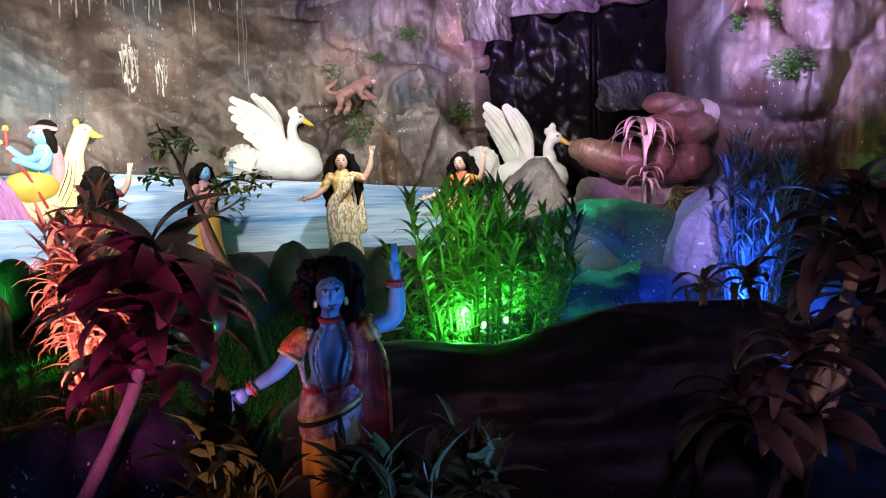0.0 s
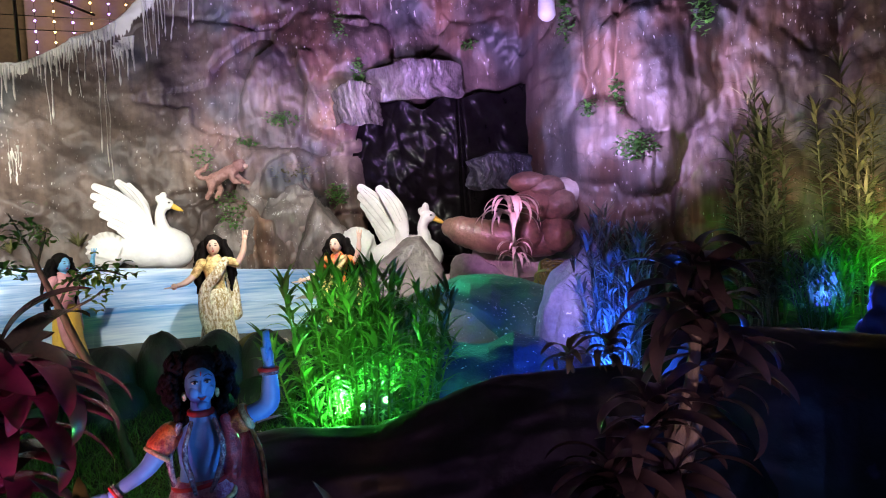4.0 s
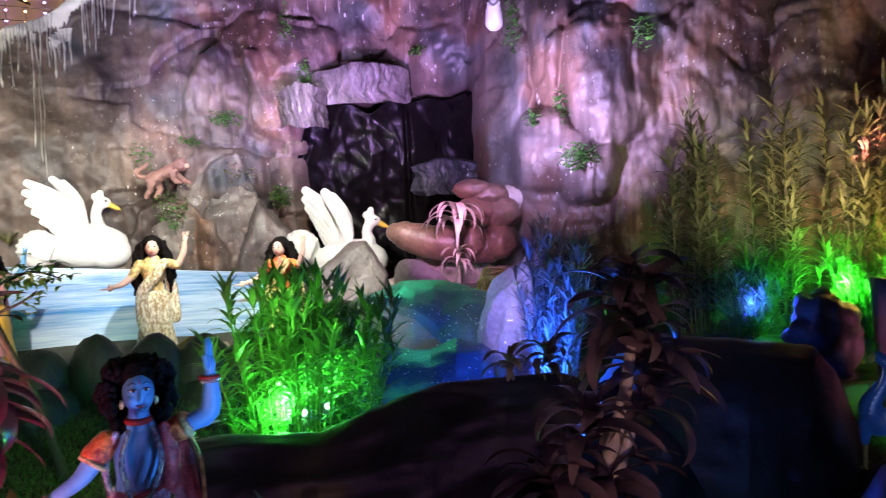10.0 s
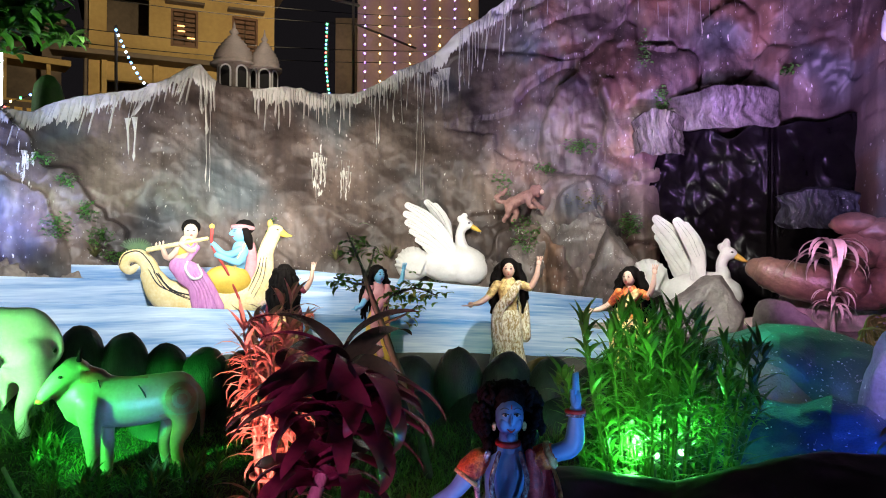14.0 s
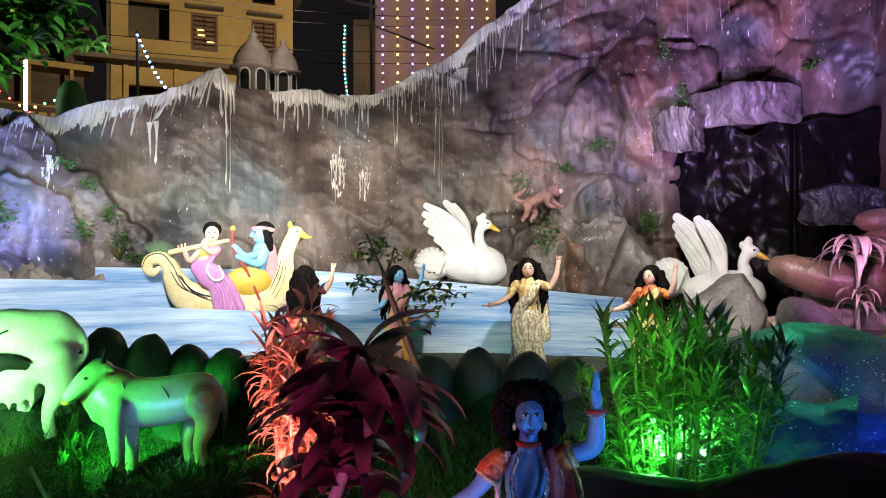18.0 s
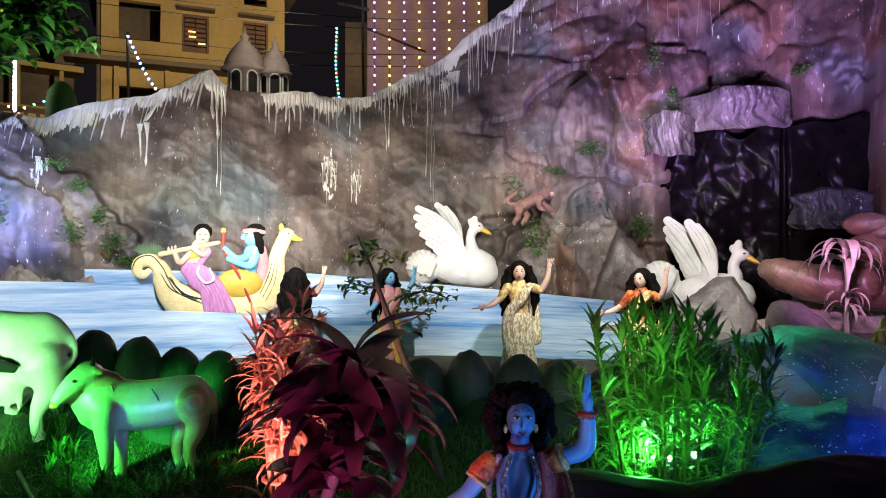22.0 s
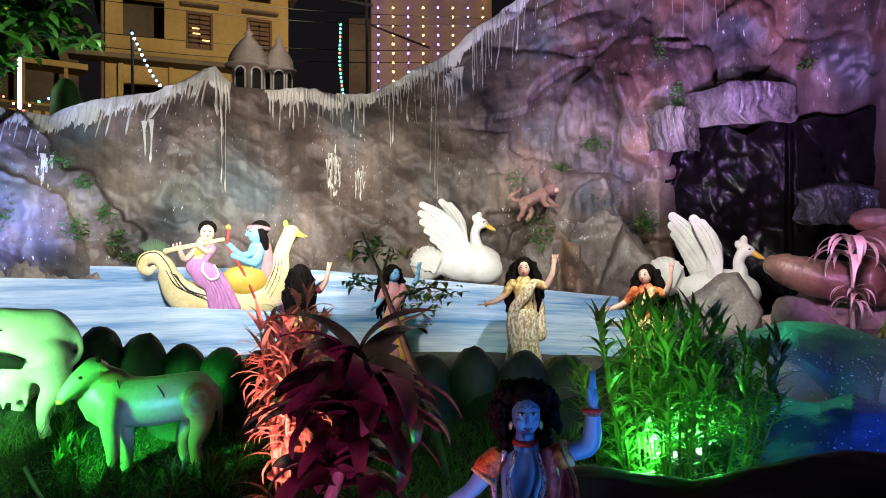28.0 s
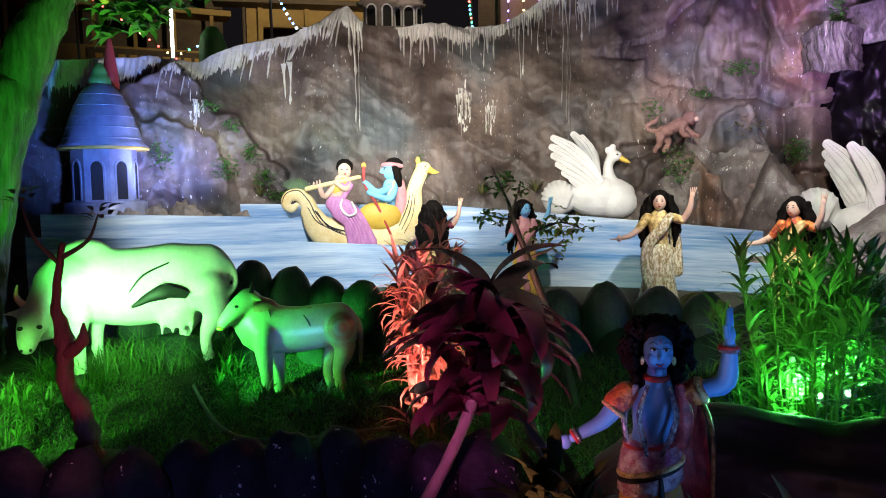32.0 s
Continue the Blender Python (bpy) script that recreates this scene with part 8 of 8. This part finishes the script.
for pts in BOUGHS:
    bm = bmesh.new()
    limb(bm, pts, [0.20, 0.17, 0.13, 0.06][:len(pts)] if pts[0][2] < 2.5 else [0.09, 0.07, 0.04], 0, 16, 6, rough=0.18)
    part("branch", bm, GREENBARK, tree)
rnd = random.Random(41)
for cx, cy, cz, n, s in ((0.95, 0.45, 3.06, 80, 0.46), (1.22, 0.55, 3.26, 80, 0.44), (0.55, 0.3, 3.45, 60, 0.5), (-0.35, 0.1, 3.4, 50, 0.5), (0.85, 0.4, 2.78, 24, 0.28), (1.36, 0.6, 3.06, 22, 0.26), (0.1, 0.2, 3.8, 40, 0.5)):
    bm = bmesh.new()
    for k in range(n):
        u = Vector((rnd.gauss(0, 1), rnd.gauss(0, 0.8), rnd.gauss(0, 0.75))) * s * 0.45
        q = Vector((cx, cy, cz)) + u
        for j in range(5):
            a = rnd.uniform(0, 6.28)
            leaf(bm, q, (math.cos(a), math.sin(a)), rnd.uniform(0.11, 0.19), 0.066, rnd.uniform(0.2, 0.6), 0, 4, rnd.uniform(-0.2, 0.7))
    part("crown", bm, LEAF, tree, "broad glossy green leaves")
for x, y, z in ((1.16, 0.40, 3.16), (0.80, 0.25, 2.86), (0.50, 0.15, 3.1)):
    bm = bmesh.new()
    ball(bm, (x, y, z), (0.035, 0.035, 0.04), 0, cuts=2)
    part("fruit", bm, YELLOW, tree, "round yellow-green fruit")
tagged(tree, "made tree with a green ridged trunk, big leaves and fruit", "tree")
bm = bmesh.new()
limb(bm, [(0, 0, 0), (0, 0, 0.14), (0, 0, 0.24)], [0.07, 0.09, 0.075], 0, 12)
ball(bm, (0, -0.01, 0.28), (0.075, 0.065, 0.065), 0)
for s in (-1, 1):
    ball(bm, (0.03 * s, -0.07, 0.29), (0.022, 0.012, 0.022), 1, cuts=2)
    limb(bm, [(0.08 * s, 0, 0.2), (0.10 * s, -0.01, 0.06)], [0.03, 0.015], 0, 8)
owl = mesh_object("owl_statue", bm, [WHITE, YELLOW])
owl.matrix_basis = pose(-3.62, 5.10, 3.04, 0, 0, 35)
tagged(owl, "small pale owl figure perched on the tree branch", "owl statue")

# dead branch on a block, hose, lamps
snag = empty("dead_branch", (-2.24, 2.92, 0.0))
bm = bmesh.new()
limb(bm, [(0.06, 0, 0.28), (0.03, 0, 0.48), (-0.06, 0, 0.68), (-0.05, 0, 0.86), (-0.08, 0, 1.05), (-0.03, 0, 1.30)], [0.055, 0.043, 0.036, 0.040, 0.018, 0.013], 0, 12, 6, rough=0.6)
limb(bm, [(-0.04, 0, 0.80), (0.05, -0.01, 0.86), (0.06, -0.01, 0.94)], [0.035, 0.03, 0.006], 0, 8, 4, rough=0.4)
part("trunk", bm, DEADWOOD, snag, "bare dark red trunk")
for pts in ([(-0.06, 0, 1.22), (-0.16, -0.02, 1.34), (-0.22, -0.02, 1.52)], [(-0.04, 0, 1.24), (0.10, 0, 1.32), (0.16, 0, 1.44)]):
    bm = bmesh.new()
    limb(bm, pts, [0.012, 0.009, 0.004], 0, 6, 4)
    for k in range(9):
        q = Vector(pts[-1]) + Vector((0.05 * math.sin(k * 2.1), 0.02, 0.03 * math.cos(k * 1.7)))
        leaf(bm, q, (math.cos(k * 1.9), math.sin(k * 1.9)), 0.07, 0.03, 0.4, 0, 3, 0.4)
    part("twig", bm, BARK, snag)
bm = bmesh.new()
box(bm, (-0.10, -0.08, 0.0), (0.15, 0.12, 0.31), bevel=0.02)
part("block", bm, HOUSEDARK, snag, "dark block under the branch")
tagged(snag, "bare dark red dead branch standing on a block", "dead branch")
bm = bmesh.new()
hose = [polar(a, r) for a, r in ((-29.5, 5.35), (-28.5, 4.9), (-27, 4.55), (-24.5, 4.38), (-21, 4.35), (-17.5, 4.4), (-14, 4.45))]
limb(bm, [(p.x, p.y, ground_z(p.x, p.y) + 0.02) for p in hose], [0.014] * 7, 0, 8, 6)
tagged(mesh_object("hose", bm, mat("dull_hose", (0.20, 0.22, 0.17), (0.11, 0.12, 0.09), 0.5, 9, 40, 0.1)), "dull garden hose lying across the turf", "hose")
bm = bmesh.new()
stump = empty("tree_stump", (5.10, 2.69, 0))
loops = []
for z, r in ((0.0, 0.26), (0.15, 0.22), (0.5, 0.20), (0.9, 0.21), (0.96, 0.19)):
    loops.append([Vector((-0.16 * z + math.cos(a) * r * (1 + 0.08 * math.sin(5 * a + 2 * z)), math.sin(a) * r * (1 + 0.08 * math.cos(3 * a)), z + 0.03 * math.sin(3 * a) * (z > 0.9))) for a in [2 * math.pi * k / 24 for k in range(24)]])
rings(bm, loops)
part("trunk", bm, BARK, stump, "pale split trunk with rough grain")
bm = bmesh.new()
loops = []
for z in (0.0, 0.2, 0.4, 0.6, 0.8, 1.0):
    arc_ = [-4.2 + 0.14 * q for q in range(12)]
    rag = 0.05 * noise.noise(Vector((z * 4, 0, 2)))
    loops.append([Vector((-0.16 * z + math.cos(a + rag) * (0.245 + 0.03 * noise.noise(Vector((a * 5, z * 4, 0))) - 0.02 * z), math.sin(a + rag) * (0.245 - 0.02 * z), z)) for a in arc_] + [Vector((-0.16 * z + math.cos(a + rag) * 0.17, math.sin(a + rag) * 0.17, z)) for a in arc_[::-1]])
rings(bm, loops)
part("bark", bm, TARP, stump, "dark rough bark left on one side")
tagged(stump, "cut tree stump with pale split wood", "stump")
sp = empty("leafy_plant", (4.72, 2.35, 0.25))
rosette(sp, (0, 0, 0.45), 14, leaf_meshes(BROWNLEAF), random.Random(9), 0.55, 30)
bm = bmesh.new()
limb(bm, [(0, 0, -0.25), (0, 0, 0.45)], [0.014, 0.01], 0, 7)
part("stem", bm, BARK, sp)
tagged(sp, "dark leafy plant standing before the stump", "plant")


def flood_lamp(at, aim, colour, strength):
    base = empty("flood_lamp", at)
    m = look((0, 0, 0), aim)
    bm = bmesh.new()
    box(bm, (-0.045, -0.035, 0.0), (0.045, 0.035, 0.04), bevel=0.006)
    bm.transform(m)
    part("housing", bm, STEEL, base, "small black lamp housing")
    bm = bmesh.new()
    lathe(bm, [(0.016, -0.010), (0.018, -0.006), (0.018, -0.002)], sides=14)
    bm.transform(m)
    part("lens", bm, glow("lamp_glow", colour, strength), base, "glowing lamp face")
    bm = bmesh.new()
    limb(bm, [(0, 0, -0.22), (0, 0, -0.03)], [0.008, 0.008], 0, 6)
    part("spike", bm, STEEL, base)
    tagged(base, "small coloured garden flood lamp on a spike", "flood lamp", group="garden flood lamps")


flood_lamp((1.24, 3.82, 0.46), (-0.3, -1, 0.5), (0.25, 1.0, 0.35), 26)
flood_lamp((1.40, 3.88, 0.46), (0.3, -1, 0.6), (0.25, 1.0, 0.35), 14)
flood_lamp((4.78, 3.80, 0.66), (0.3, 0.6, 0.6), (0.05, 0.22, 1.0), 8)
flood_lamp((5.72, 3.28, 1.02), (-0.8, -0.5, 0.4), (0.5, 1.0, 0.25), 40)

# dark green clipped bush behind the crest
bm = bmesh.new()
lathe(bm, [(0.21, -0.9), (0.215, 0.0), (0.21, 0.25), (0.175, 0.42), (0.09, 0.54), (0.02, 0.57)], sides=24, wob=0.03)
bush = mesh_object("canvas_cone", bm, mat("green_canvas", (0.07, 0.26, 0.05), (0.04, 0.15, 0.03), 0.6, 5, 40, 0.2))
place(bush, -27.0, 12.0, 3.45)
tagged(bush, "rounded dark green canvas cover behind the crest", "canvas cover")

# dry stick below the thicket and a mossy yellow stone behind the boulder row
bm = bmesh.new()
limb(bm, [(0.55, 5.04, 0.08), (0.70, 5.05, 0.13), (0.88, 5.10, 0.15), (1.06, 5.13, 0.16)], [0.012, 0.014, 0.011, 0.006], 0, 7, 5, rough=0.4)
limb(bm, [(0.70, 5.05, 0.13), (0.77, 5.02, 0.10), (0.86, 5.00, 0.10)], [0.006, 0.005, 0.003], 0, 6, 4)
tagged(mesh_object("dry_stick", bm, STRAW), "pale dry stick lying at the foot of the reeds", "stick")
p = polar(9.5, 6.55)
boulder("boulder", (p.x, p.y, 0.40), (0.20, 0.16, 0.18), mat("yellow_moss_stone", (0.36, 0.27, 0.07), (0.12, 0.12, 0.03), 0.6, 4, 30, 0.4), "low stone with yellow moss behind the row of boulders", seed=171, bumps=0.12)
